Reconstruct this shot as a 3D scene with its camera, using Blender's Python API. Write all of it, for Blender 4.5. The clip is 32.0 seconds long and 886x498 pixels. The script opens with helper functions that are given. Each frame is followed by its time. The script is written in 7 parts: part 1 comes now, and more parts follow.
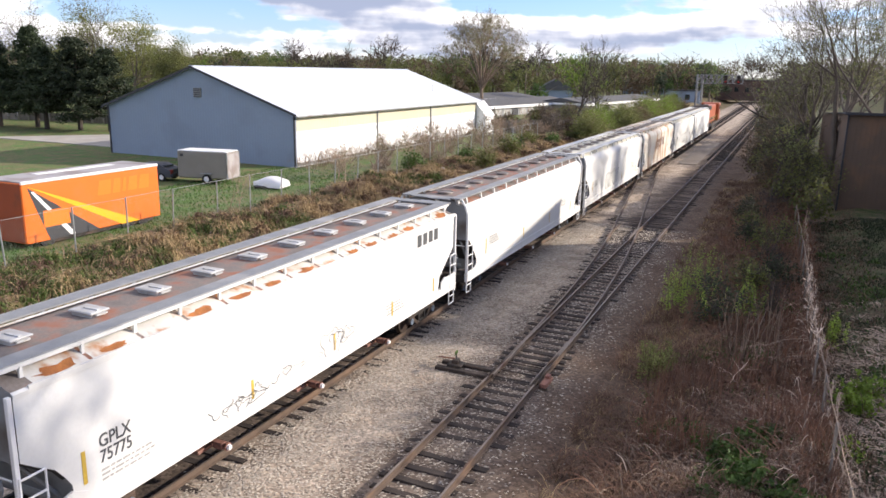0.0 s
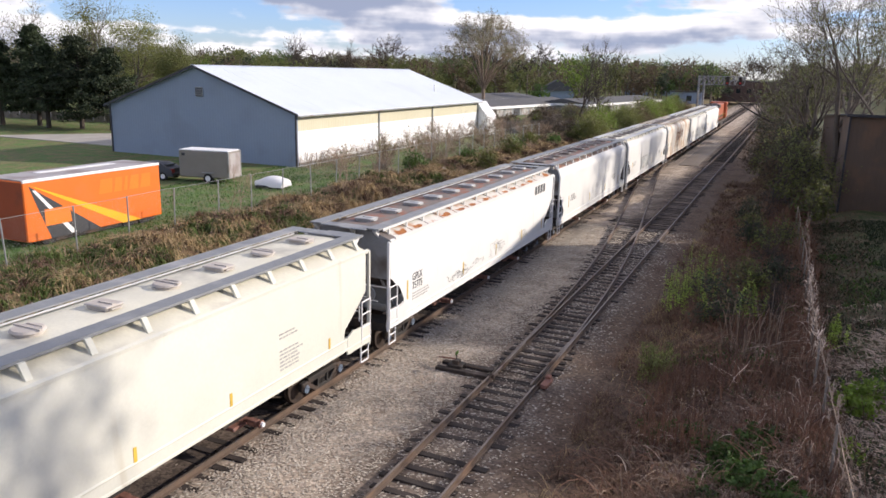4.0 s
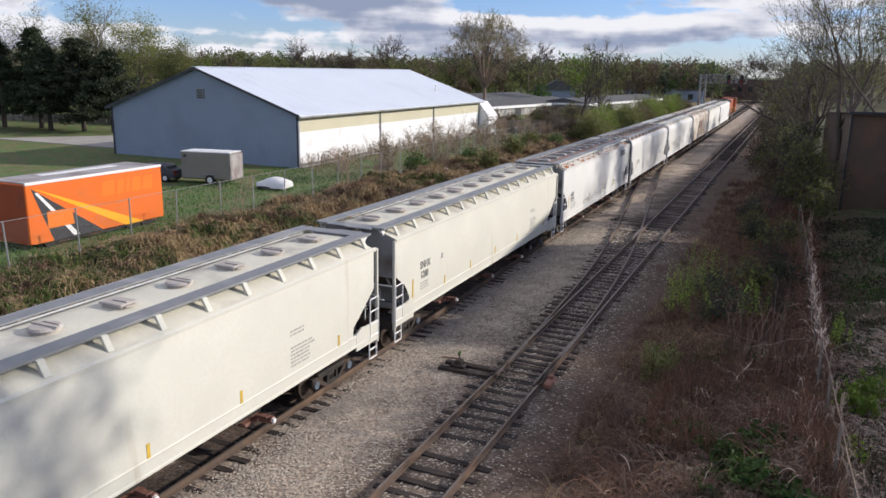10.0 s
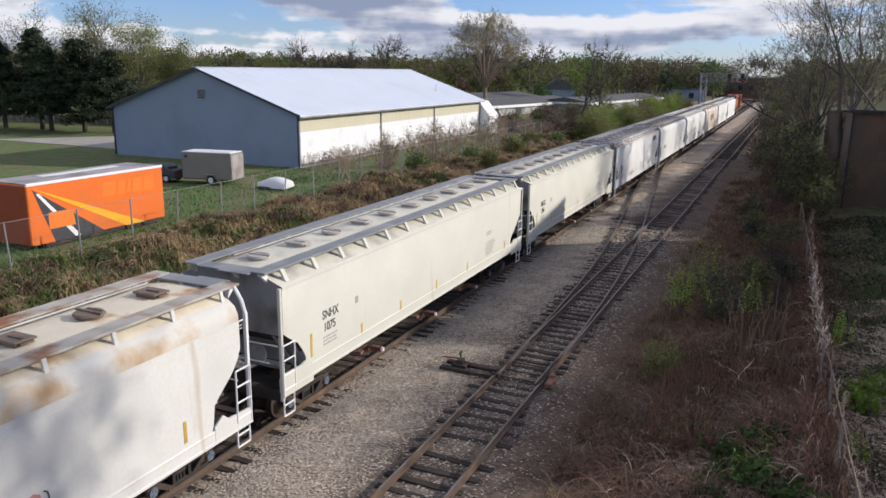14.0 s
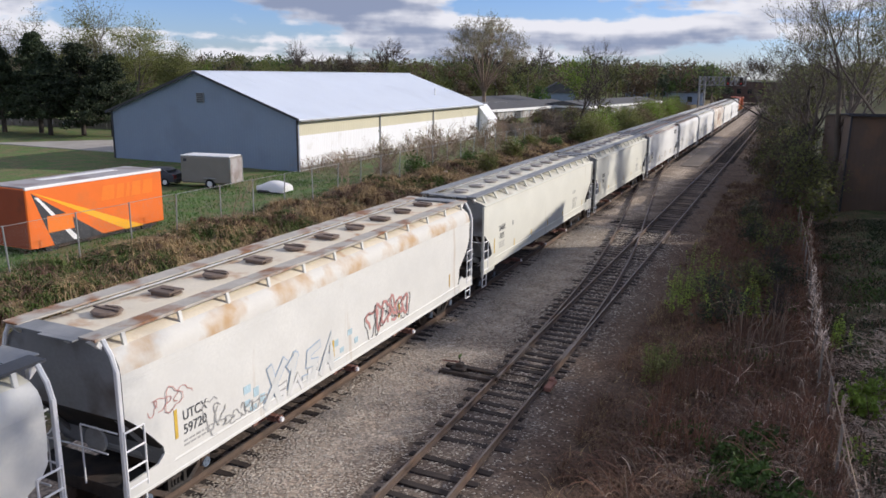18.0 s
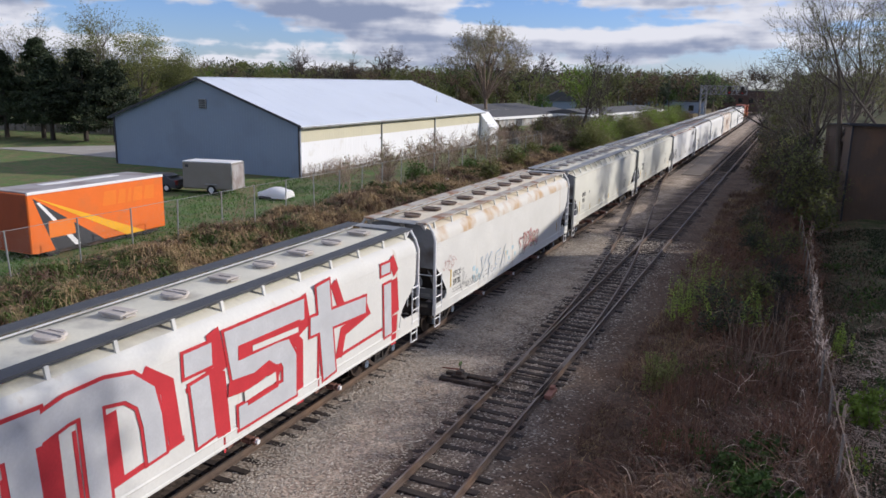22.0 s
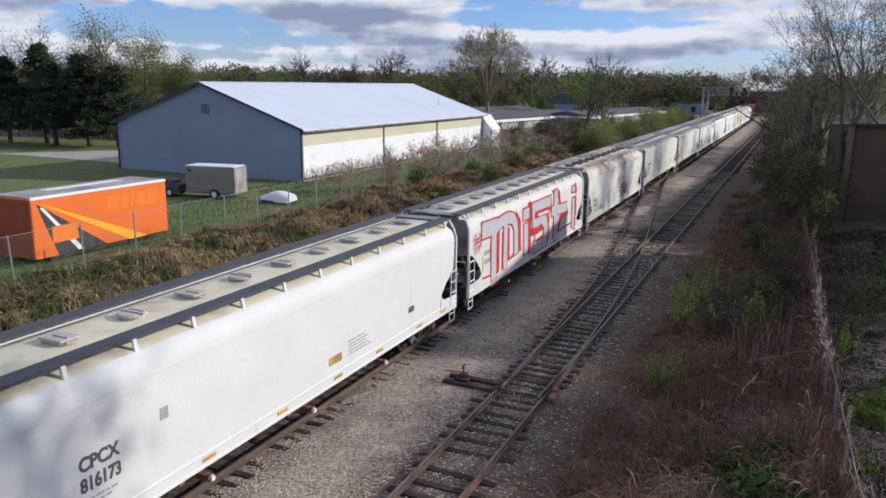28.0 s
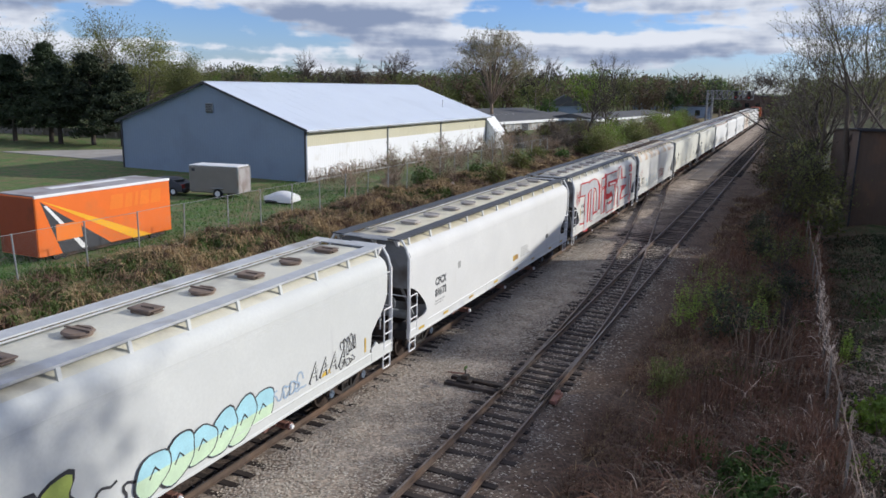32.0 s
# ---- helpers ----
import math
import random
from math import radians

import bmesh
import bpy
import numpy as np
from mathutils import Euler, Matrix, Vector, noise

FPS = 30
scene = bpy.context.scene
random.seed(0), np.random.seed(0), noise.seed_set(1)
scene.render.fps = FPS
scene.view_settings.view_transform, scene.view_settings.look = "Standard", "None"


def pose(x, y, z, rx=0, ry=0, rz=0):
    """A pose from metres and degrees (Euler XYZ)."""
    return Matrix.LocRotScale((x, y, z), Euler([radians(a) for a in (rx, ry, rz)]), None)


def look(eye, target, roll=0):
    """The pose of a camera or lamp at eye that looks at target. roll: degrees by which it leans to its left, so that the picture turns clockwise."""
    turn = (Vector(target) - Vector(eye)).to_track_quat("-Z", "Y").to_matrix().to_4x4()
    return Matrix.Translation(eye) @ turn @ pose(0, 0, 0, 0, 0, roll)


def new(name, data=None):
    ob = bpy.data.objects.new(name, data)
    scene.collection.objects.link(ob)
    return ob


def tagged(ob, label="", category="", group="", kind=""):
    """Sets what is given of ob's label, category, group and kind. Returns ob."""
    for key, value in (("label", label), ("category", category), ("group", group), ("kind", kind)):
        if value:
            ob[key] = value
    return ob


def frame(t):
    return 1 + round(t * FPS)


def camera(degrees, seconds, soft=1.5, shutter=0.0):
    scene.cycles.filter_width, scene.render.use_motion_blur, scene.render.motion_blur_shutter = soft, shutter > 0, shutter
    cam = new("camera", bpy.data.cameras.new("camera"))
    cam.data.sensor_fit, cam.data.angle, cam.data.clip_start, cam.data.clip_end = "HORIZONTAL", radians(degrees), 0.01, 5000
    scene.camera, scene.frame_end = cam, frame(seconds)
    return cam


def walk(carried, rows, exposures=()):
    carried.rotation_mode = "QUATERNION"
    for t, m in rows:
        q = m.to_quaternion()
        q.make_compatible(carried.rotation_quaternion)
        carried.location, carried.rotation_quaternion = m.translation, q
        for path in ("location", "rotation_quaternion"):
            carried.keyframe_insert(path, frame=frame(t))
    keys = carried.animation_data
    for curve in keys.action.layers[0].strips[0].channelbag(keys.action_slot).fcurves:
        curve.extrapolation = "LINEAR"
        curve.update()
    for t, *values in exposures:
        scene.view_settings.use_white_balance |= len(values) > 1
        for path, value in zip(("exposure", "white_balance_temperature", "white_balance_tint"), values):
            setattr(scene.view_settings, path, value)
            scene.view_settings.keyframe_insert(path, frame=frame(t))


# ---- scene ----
# ---- camera ----
EYE = (12.734, 0.0, 9.396)
cam = camera(60.72, 32.0, soft=1.6, shutter=0.0)
# seconds, turn to the left of the track's line, tilt down, lean to the left (degrees)
PATH = [
    (0, 24.045, 13.370, 1.096), (0.5, 24.047, 13.395, 1.150), (1, 24.050, 13.414, 1.163), (1.5, 24.055, 13.407, 1.185), (2, 24.069, 13.389, 1.200),
    (2.5, 24.084, 13.375, 1.225), (3, 24.097, 13.353, 1.287), (3.5, 24.112, 13.342, 1.339), (5.5, 24.206, 13.418, 1.145), (6, 24.225, 13.407, 1.084),
    (6.5, 24.238, 13.403, 1.000), (7, 24.244, 13.396, 0.956), (7.5, 24.245, 13.394, 0.921), (8, 24.240, 13.399, 0.908), (8.5, 24.239, 13.397, 0.945),
    (9, 24.243, 13.375, 0.983), (9.5, 24.257, 13.350, 0.980), (10, 24.284, 13.349, 0.953), (10.5, 24.304, 13.362, 0.902), (11, 24.313, 13.370, 0.830),
    (11.5, 24.325, 13.377, 0.793), (12, 24.336, 13.382, 0.783), (12.5, 24.348, 13.376, 0.769), (13, 24.361, 13.372, 0.754), (13.5, 24.366, 13.377, 0.762),
    (14, 24.367, 13.382, 0.758), (14.5, 24.374, 13.377, 0.687), (16.5, 24.304, 13.281, 0.921), (17, 24.307, 13.233, 0.889), (17.5, 24.302, 13.182, 0.808),
    (18, 24.294, 13.116, 0.750), (18.5, 24.296, 13.029, 0.760), (19, 24.316, 12.929, 0.810), (19.5, 24.333, 12.849, 0.863), (20, 24.339, 12.791, 0.911),
    (20.5, 24.353, 12.739, 0.963), (21, 24.369, 12.683, 0.978), (21.5, 24.373, 12.624, 0.999), (22, 24.374, 12.570, 1.054), (22.5, 24.375, 12.527, 1.086),
    (23, 24.369, 12.495, 1.086), (23.5, 24.359, 12.482, 1.072), (24, 24.350, 12.493, 1.089), (24.5, 24.349, 12.510, 1.141), (25, 24.379, 12.516, 1.173),
    (25.5, 24.447, 12.503, 1.149), (27.5, 24.586, 12.377, 0.703), (28, 24.591, 12.356, 0.687), (28.5, 24.588, 12.366, 0.690), (29, 24.588, 12.382, 0.802),
    (29.5, 24.616, 12.373, 0.910), (30, 24.680, 12.346, 0.907), (30.5, 24.744, 12.323, 0.895), (31, 24.777, 12.304, 0.960), (31.5, 24.794, 12.281, 1.043),
    (32, 24.814, 12.252, 1.111)]


def aim(turn, tilt, lean):
    a, b = radians(turn), radians(tilt)
    way = Vector((-math.sin(a) * math.cos(b), math.cos(a) * math.cos(b), -math.sin(b)))
    return look(EYE, Vector(EYE) + way * 10, lean)


walk(cam, [(t, aim(a, b, c)) for t, a, b, c in PATH],
     [(0, 0.50, 6650, 14), (2, 0.43, 6700, 15), (3.5, 0.25, 6600, 15), (5.5, 0.04, 6500, 14), (8, -0.08, 6400, 13), (10, -0.12, 6350, 13), (14, -0.17, 6300, 13),
      (19, -0.22, 6250, 14), (24, -0.31, 6100, 14), (28, -0.25, 6050, 13), (32, -0.27, 6000, 10)])

# ---- sky and sun ----
SUN_ELEVATION, SUN_TURN = 23.0, 35.0      # degrees; the turn counts from +x towards +y
sun_way = Vector((math.cos(radians(SUN_TURN)) * math.cos(radians(SUN_ELEVATION)),
                  math.sin(radians(SUN_TURN)) * math.cos(radians(SUN_ELEVATION)), math.sin(radians(SUN_ELEVATION))))
sun = new("sun", bpy.data.lights.new("sun", "SUN"))
sun.data.energy, sun.data.angle, sun.data.color = 5.0, radians(0.8), (1.0, 0.92, 0.79)
sun.matrix_world = look(sun_way * 200, (0, 0, 0))

world = bpy.data.worlds.new("world")
scene.world = world
world.use_nodes = True
wn, wl = world.node_tree.nodes, world.node_tree.links
wn.clear()
sky = wn.new("ShaderNodeTexSky")
sky.sky_type, sky.sun_disc = "NISHITA", False
sky.sun_elevation, sky.sun_rotation = radians(SUN_ELEVATION), radians(90 - SUN_TURN)
sky.air_density, sky.dust_density, sky.ozone_density = 1.0, 0.2, 4.0
coord = wn.new("ShaderNodeTexCoord")


def cloud_field(scale, stretch, shift, detail=7.0):
    mp = wn.new("ShaderNodeMapping")
    mp.inputs["Scale"].default_value = (scale, scale, scale * stretch)
    mp.inputs["Location"].default_value = shift
    wl.new(coord.outputs["Generated"], mp.inputs["Vector"])
    nz = wn.new("ShaderNodeTexNoise")
    nz.inputs["Scale"].default_value, nz.inputs["Detail"].default_value = 1.0, detail
    nz.inputs["Roughness"].default_value = 0.5
    wl.new(mp.outputs["Vector"], nz.inputs["Vector"])
    return nz.outputs["Fac"]


def calc_sky(op, a, b):
    c = wn.new("ShaderNodeMath")
    c.operation = op
    for i, v in enumerate((a, b)):
        if isinstance(v, bpy.types.NodeSocket):
            wl.new(v, c.inputs[i])
        else:
            c.inputs[i].default_value = v
    return c.outputs[0]


def step_sky(v, lo, hi):
    mr = wn.new("ShaderNodeMapRange")
    mr.interpolation_type = "SMOOTHSTEP"
    mr.inputs["From Min"].default_value, mr.inputs["From Max"].default_value = lo, hi
    wl.new(v, mr.inputs["Value"])
    return mr.outputs["Result"]


# banks of cumulus: long banks with billowing edges, grey below where more cloud stands above
billow = calc_sky("MULTIPLY", calc_sky("SUBTRACT", cloud_field(30.0, 1.7, (0.2, 0.4, 0.1)), 0.5), 0.26)
banks = calc_sky("ADD", cloud_field(3.1, 6.5, (0.55, 0.9, 0.30)), billow)
above = calc_sky("ADD", cloud_field(3.1, 6.5, (0.55, 0.9, 0.56), 4.0), calc_sky("MULTIPLY", billow, 0.8))
cover = step_sky(banks, 0.43, 0.52)
shade = step_sky(above, 0.47, 0.66)
tone = wn.new("ShaderNodeMix")
tone.data_type = "RGBA"
tone.inputs[6].default_value, tone.inputs[7].default_value = (11.6, 11.6, 11.9, 1), (3.9, 4.6, 6.3, 1)
wl.new(shade, tone.inputs[0])
both = wn.new("ShaderNodeMix")
both.data_type = "RGBA"
wl.new(cover, both.inputs[0])
clear = wn.new("ShaderNodeMix")
clear.data_type, clear.blend_type = "RGBA", "MULTIPLY"
clear.inputs[0].default_value, clear.inputs[7].default_value = 1.0, (1.32, 1.46, 2.0, 1)
wl.new(sky.outputs["Color"], clear.inputs[6])
wl.new(clear.outputs[2], both.inputs[6])
wl.new(tone.outputs[2], both.inputs[7])
background = wn.new("ShaderNodeBackground")
background.inputs["Strength"].default_value = 0.083
wl.new(both.outputs[2], background.inputs["Color"])
world_out = wn.new("ShaderNodeOutputWorld")
wl.new(background.outputs["Background"], world_out.inputs["Surface"])

# ---- materials ----
def mat(name, base, rough=0.75, metal=0.0, var=0.18, scale=1.2, fine=30.0, bump=0.15, second=None, amount=0.35, second_scale=0.8,
        streak=0.0, wave=0.0, rand=0.0, depth=0.01, spec=0.4, leafy=0.0, wave_turn=0.0):
    """A surface: base colour with broad and fine variation, a second colour in patches (streak: drawn out downwards), relief, ribs (wave: spacing)."""
    m = bpy.data.materials.new(name)
    m.use_nodes = True
    n, l = m.node_tree.nodes, m.node_tree.links
    bsdf = n["Principled BSDF"]
    tc = n.new("ShaderNodeTexCoord")

    def tex(s, detail=4.0, stretch=None):
        nz = n.new("ShaderNodeTexNoise")
        nz.inputs["Scale"].default_value, nz.inputs["Detail"].default_value = s, detail
        mp = n.new("ShaderNodeMapping")
        if stretch:
            mp.inputs["Scale"].default_value = stretch
        l.new(tc.outputs["Object"], mp.inputs["Vector"])
        l.new(mp.outputs["Vector"], nz.inputs["Vector"])
        return nz.outputs["Fac"]

    def mix(fac, a, b):
        mx = n.new("ShaderNodeMix")
        mx.data_type = "RGBA"
        for sock, v in ((0, fac), (6, a), (7, b)):
            if isinstance(v, bpy.types.NodeSocket):
                l.new(v, mx.inputs[sock])
            else:
                mx.inputs[sock].default_value = v
        return mx.outputs[2]

    def ramp(v, lo, hi):
        mr = n.new("ShaderNodeMapRange")
        mr.inputs["From Min"].default_value, mr.inputs["From Max"].default_value = lo, hi
        l.new(v, mr.inputs["Value"])
        return mr.outputs["Result"]

    def tint(c, k):
        return (min(1, c[0] * k), min(1, c[1] * k), min(1, c[2] * k), 1)

    broad, small = tex(scale), tex(fine, 6.0)
    col = mix(ramp(broad, 0.3, 0.7), tint(base, 1 - var), tint(base, 1 + var))
    col = mix(ramp(small, 0.35, 0.65), mix(0.5, col, tint(base, 1 - 1.6 * var)), col)
    if second:
        st = (1, 1, 1) if not streak else (1, 1, streak)
        patch = ramp(tex(second_scale, 7.0, st), 0.62 - 0.3 * amount, 0.75 - 0.2 * amount)
        col = mix(patch, col, (*second, 1))
    if rand:
        info = n.new("ShaderNodeObjectInfo")
        geo = n.new("ShaderNodeNewGeometry")
        ad = n.new("ShaderNodeMath")
        ad.operation = "ADD"
        l.new(info.outputs["Random"], ad.inputs[0])
        l.new(geo.outputs["Random Per Island"], ad.inputs[1])
        hs = n.new("ShaderNodeHueSaturation")
        mr = n.new("ShaderNodeMapRange")
        for k, v in (("From Min", 0.2), ("From Max", 1.8), ("To Min", 1 - rand), ("To Max", 1 + rand)):
            mr.inputs[k].default_value = v
        l.new(ad.outputs[0], mr.inputs["Value"])
        l.new(mr.outputs["Result"], hs.inputs["Value"])
        l.new(col, hs.inputs["Color"])
        col = hs.outputs["Color"]
    l.new(col, bsdf.inputs["Base Color"])
    bsdf.inputs["Roughness"].default_value, bsdf.inputs["Metallic"].default_value = rough, metal
    bsdf.inputs["Specular IOR Level"].default_value = spec
    if bump or wave:
        bp = n.new("ShaderNodeBump")
        bp.inputs["Strength"].default_value, bp.inputs["Distance"].default_value = max(bump, 0.05), depth
        l.new(small, bp.inputs["Height"])
        out = bp.outputs["Normal"]
        if wave:
            wv = n.new("ShaderNodeTexWave")
            wv.bands_direction = "X"
            wv.inputs["Scale"].default_value = 0.314 / wave
            mp = n.new("ShaderNodeMapping")
            mp.inputs["Rotation"].default_value = (0, 0, radians(wave_turn))
            l.new(tc.outputs["Object"], mp.inputs["Vector"])
            l.new(mp.outputs["Vector"], wv.inputs["Vector"])
            b2 = n.new("ShaderNodeBump")
            b2.inputs["Strength"].default_value, b2.inputs["Distance"].default_value = 0.5, 0.03
            l.new(ramp(wv.outputs["Fac"], 0.75, 1.0), b2.inputs["Height"])
            l.new(out, b2.inputs["Normal"])
            out = b2.outputs["Normal"]
        l.new(out, bsdf.inputs["Normal"])
    if leafy:
        tr = n.new("ShaderNodeBsdfTranslucent")
        l.new(col, tr.inputs["Color"])
        ms = n.new("ShaderNodeMixShader")
        ms.inputs[0].default_value = leafy
        l.new(bsdf.outputs["BSDF"], ms.inputs[1])
        l.new(tr.outputs["BSDF"], ms.inputs[2])
        l.new(ms.outputs["Shader"], n["Material Output"].inputs["Surface"])
    return m


RUST, DUST = (0.19, 0.075, 0.03), (0.30, 0.26, 0.21)
M = dict(
    steel=mat("rail_steel", (0.12, 0.085, 0.065), 0.75, 0.1, 0.25, 3, 40, 0.2, second=(0.17, 0.11, 0.075), amount=0.5),
    railtop=mat("worn_rail_top", (0.24, 0.20, 0.175), 0.5, 0.6, 0.2, 2, 30, 0.05, second=(0.13, 0.075, 0.05), amount=0.45),
    tie=mat("creosoted_tie", (0.042, 0.032, 0.028), 0.9, 0, 0.35, 2, 25, 0.5, second=(0.16, 0.13, 0.11), amount=0.15, rand=0.35, depth=0.02),
    stone=mat("ballast_stone", (0.42, 0.37, 0.31), 0.9, 0, 0.25, 1.5, 20, 0.3, rand=0.55),
    cream=mat("cream_car_paint", (0.61, 0.605, 0.535), 0.68, 0, 0.05, 0.7, 14, 0.04, second=(0.50, 0.47, 0.39), amount=-0.02, second_scale=1.6, streak=0.12, spec=0.2),
    white=mat("white_car_paint", (0.665, 0.665, 0.65), 0.68, 0, 0.05, 0.7, 14, 0.04, second=(0.50, 0.48, 0.44), amount=-0.02, second_scale=1.8, streak=0.12, spec=0.2),
    warm=mat("aged_white_car_paint", (0.645, 0.64, 0.605), 0.7, 0, 0.06, 0.8, 14, 0.05, second=(0.45, 0.36, 0.27), amount=-0.02, second_scale=1.7, streak=0.12, spec=0.2),
    tanpaint=mat("tan_car_paint", (0.56, 0.49, 0.36), 0.55, 0, 0.08, 0.8, 14, 0.05, second=(0.40, 0.25, 0.13), amount=0.3, second_scale=1.7, streak=0.12),
    pale=mat("pale_grey_car_paint", (0.60, 0.61, 0.59), 0.68, 0, 0.05, 0.7, 14, 0.04, second=(0.48, 0.48, 0.48), amount=-0.02, second_scale=1.8, streak=0.12, spec=0.2),
    roofrust=mat("tan_roof_with_rust", (0.70, 0.63, 0.50), 0.65, 0, 0.08, 1.2, 16, 0.06, second=(0.42, 0.22, 0.10), amount=0.25, second_scale=1.3),
    rusted=mat("rust_streaked_white_paint", (0.66, 0.62, 0.55), 0.6, 0, 0.08, 1.2, 16, 0.06, second=(0.34, 0.17, 0.07), amount=0.5, second_scale=1.1, streak=0.35),
    rustwash=mat("rust_washed_white_paint", (0.63, 0.615, 0.57), 0.7, 0, 0.06, 0.8, 14, 0.05, second=(0.47, 0.32, 0.18), amount=0.50, second_scale=0.8, spec=0.2),
    rustbay=mat("rust_blotched_white_paint", (0.62, 0.60, 0.56), 0.7, 0, 0.08, 2, 20, 0.05, second=(0.42, 0.19, 0.075), amount=0.36, second_scale=2.2),
    rustpatch=mat("orange_rust", (0.40, 0.15, 0.045), 0.85, 0, 0.35, 4, 40, 0.3, second=(0.22, 0.075, 0.03), amount=0.4),
    walk_grey=mat("grey_grating", (0.27, 0.28, 0.29), 0.6, 0.4, 0.12, 2, 60, 0.4, second=(0.36, 0.36, 0.36), amount=0.3),
    walk_dark=mat("dark_grating", (0.085, 0.09, 0.10), 0.6, 0.4, 0.12, 2, 60, 0.4),
    walk_white=mat("whitened_grating", (0.52, 0.53, 0.54), 0.6, 0.2, 0.12, 2, 60, 0.4, second=(0.35, 0.33, 0.30), amount=0.3),
    walk_rust=mat("rusted_grating", (0.46, 0.43, 0.38), 0.75, 0.1, 0.15, 2, 60, 0.4, second=(0.25, 0.12, 0.06), amount=0.45, second_scale=1.4),
    roofcream=mat("cream_roof", (0.66, 0.635, 0.53), 0.6, 0, 0.08, 1, 16, 0.05, second=(0.40, 0.38, 0.33), amount=0.35),
    roofyellow=mat("pale_yellow_roof", (0.66, 0.61, 0.46), 0.55, 0, 0.08, 1, 16, 0.05, second=(0.45, 0.40, 0.30), amount=0.3),
    roofdirt=mat("dirty_brown_roof", (0.22, 0.19, 0.175), 0.85, 0, 0.3, 1.5, 18, 0.2, second=(0.27, 0.12, 0.08), amount=0.5, second_scale=1.5),
    hatch=mat("weathered_hatch", (0.42, 0.42, 0.41), 0.6, 0.2, 0.2, 3, 30, 0.1, second=(0.20, 0.15, 0.12), amount=0.4, rand=0.2),
    hatchdark=mat("brown_hatch", (0.13, 0.10, 0.085), 0.7, 0.1, 0.25, 3, 30, 0.15, second=(0.22, 0.16, 0.12), amount=0.4, rand=0.2),
    endgrey=mat("shaded_grey_end_paint", (0.26, 0.265, 0.27), 0.65, 0, 0.12, 1, 14, 0.05, second=(0.13, 0.11, 0.10), amount=0.35),
    black=mat("underframe_grime_and_shade", (0.035, 0.031, 0.029), 0.75, 0.1, 0.4, 3, 30, 0.2, second=(0.09, 0.06, 0.045), amount=0.45),
    wheel=mat("brown_wheel_steel", (0.075, 0.055, 0.045), 0.6, 0.5, 0.3, 4, 30, 0.2),
    cap=mat("blue_grey_bearing_cap", (0.16, 0.20, 0.26), 0.5, 0.3, 0.2, 5, 30, 0.1),
    gate=mat("rusty_red_gate", (0.23, 0.11, 0.085), 0.75, 0.1, 0.3, 4, 30, 0.2, second=(0.4, 0.36, 0.33), amount=0.3),
    letters=mat("dark_lettering", (0.09, 0.095, 0.10), 0.6, 0, 0.15, 6, 40, 0.0, second=(0.4, 0.4, 0.38), amount=0.15),
    faint=mat("faded_lettering", (0.36, 0.36, 0.35), 0.6, 0, 0.15, 6, 40, 0.0),
    yellow=mat("yellow_reflector", (0.62, 0.42, 0.07), 0.45, 0, 0.15, 5, 40, 0.0, second=(0.36, 0.22, 0.08), amount=0.3),
    red=mat("red_spray_paint", (0.52, 0.035, 0.045), 0.5, 0, 0.1, 2, 20, 0.0),
    silver=mat("silver_spray_paint", (0.56, 0.57, 0.59), 0.45, 0.1, 0.08, 2, 20, 0.0),
    sky_paint=mat("light_blue_spray_paint", (0.40, 0.68, 0.76), 0.5, 0, 0.1, 2, 20, 0.0),
    mint=mat("mint_spray_paint", (0.60, 0.76, 0.53), 0.5, 0, 0.1, 2, 20, 0.0),
    olive_paint=mat("yellow_green_spray_paint", (0.42, 0.50, 0.12), 0.5, 0, 0.1, 2, 20, 0.0),
    sky_faded=mat("faded_cyan_spray_paint", (0.42, 0.56, 0.62), 0.6, 0, 0.15, 3, 20, 0.0),
    blue_paint=mat("faded_blue_spray_paint", (0.36, 0.46, 0.58), 0.55, 0, 0.15, 2, 20, 0.0),
    pink=mat("faded_red_spray_paint", (0.52, 0.27, 0.25), 0.55, 0, 0.15, 2, 20, 0.0),
    ink=mat("black_spray_paint", (0.05, 0.05, 0.055), 0.55, 0, 0.15, 2, 20, 0.0),
    loco=mat("orange_locomotive_paint", (0.40, 0.10, 0.04), 0.45, 0, 0.08, 1, 16, 0.03, second=(0.38, 0.12, 0.05), amount=0.25),
    siding=mat("blue_grey_metal_siding", (0.255, 0.315, 0.41), 0.5, 0.1, 0.05, 0.3, 8, 0.03, second=(0.23, 0.28, 0.36), amount=0.3, second_scale=0.4, wave=0.3),
    siding_w=mat("white_metal_siding", (0.80, 0.81, 0.83), 0.5, 0, 0.03, 0.3, 8, 0.03, second=(0.66, 0.65, 0.62), amount=0.0, second_scale=0.5, wave=0.3, wave_turn=90),
    siding_c=mat("cream_metal_siding", (0.60, 0.565, 0.42), 0.5, 0, 0.05, 0.3, 8, 0.03, wave=0.3, wave_turn=90),
    roofmetal=mat("pale_metal_roof", (0.62, 0.675, 0.76), 0.45, 0.1, 0.03, 0.25, 6, 0.02, second=(0.57, 0.62, 0.70), amount=0.25, second_scale=0.2),
    trim=mat("dark_trim", (0.055, 0.055, 0.065), 0.5, 0.2, 0.15),
    orange=mat("orange_box_paint", (0.78, 0.16, 0.018), 0.45, 0, 0.05, 0.8, 12, 0.03, second=(0.66, 0.16, 0.03), amount=0.25, second_scale=0.9),
    orange2=mat("light_orange_paint", (0.80, 0.20, 0.02), 0.45, 0, 0.05, 0.8, 12, 0.0),
    amber=mat("amber_stripe_paint", (0.84, 0.42, 0.02), 0.45, 0, 0.05, 0.8, 12, 0.0),
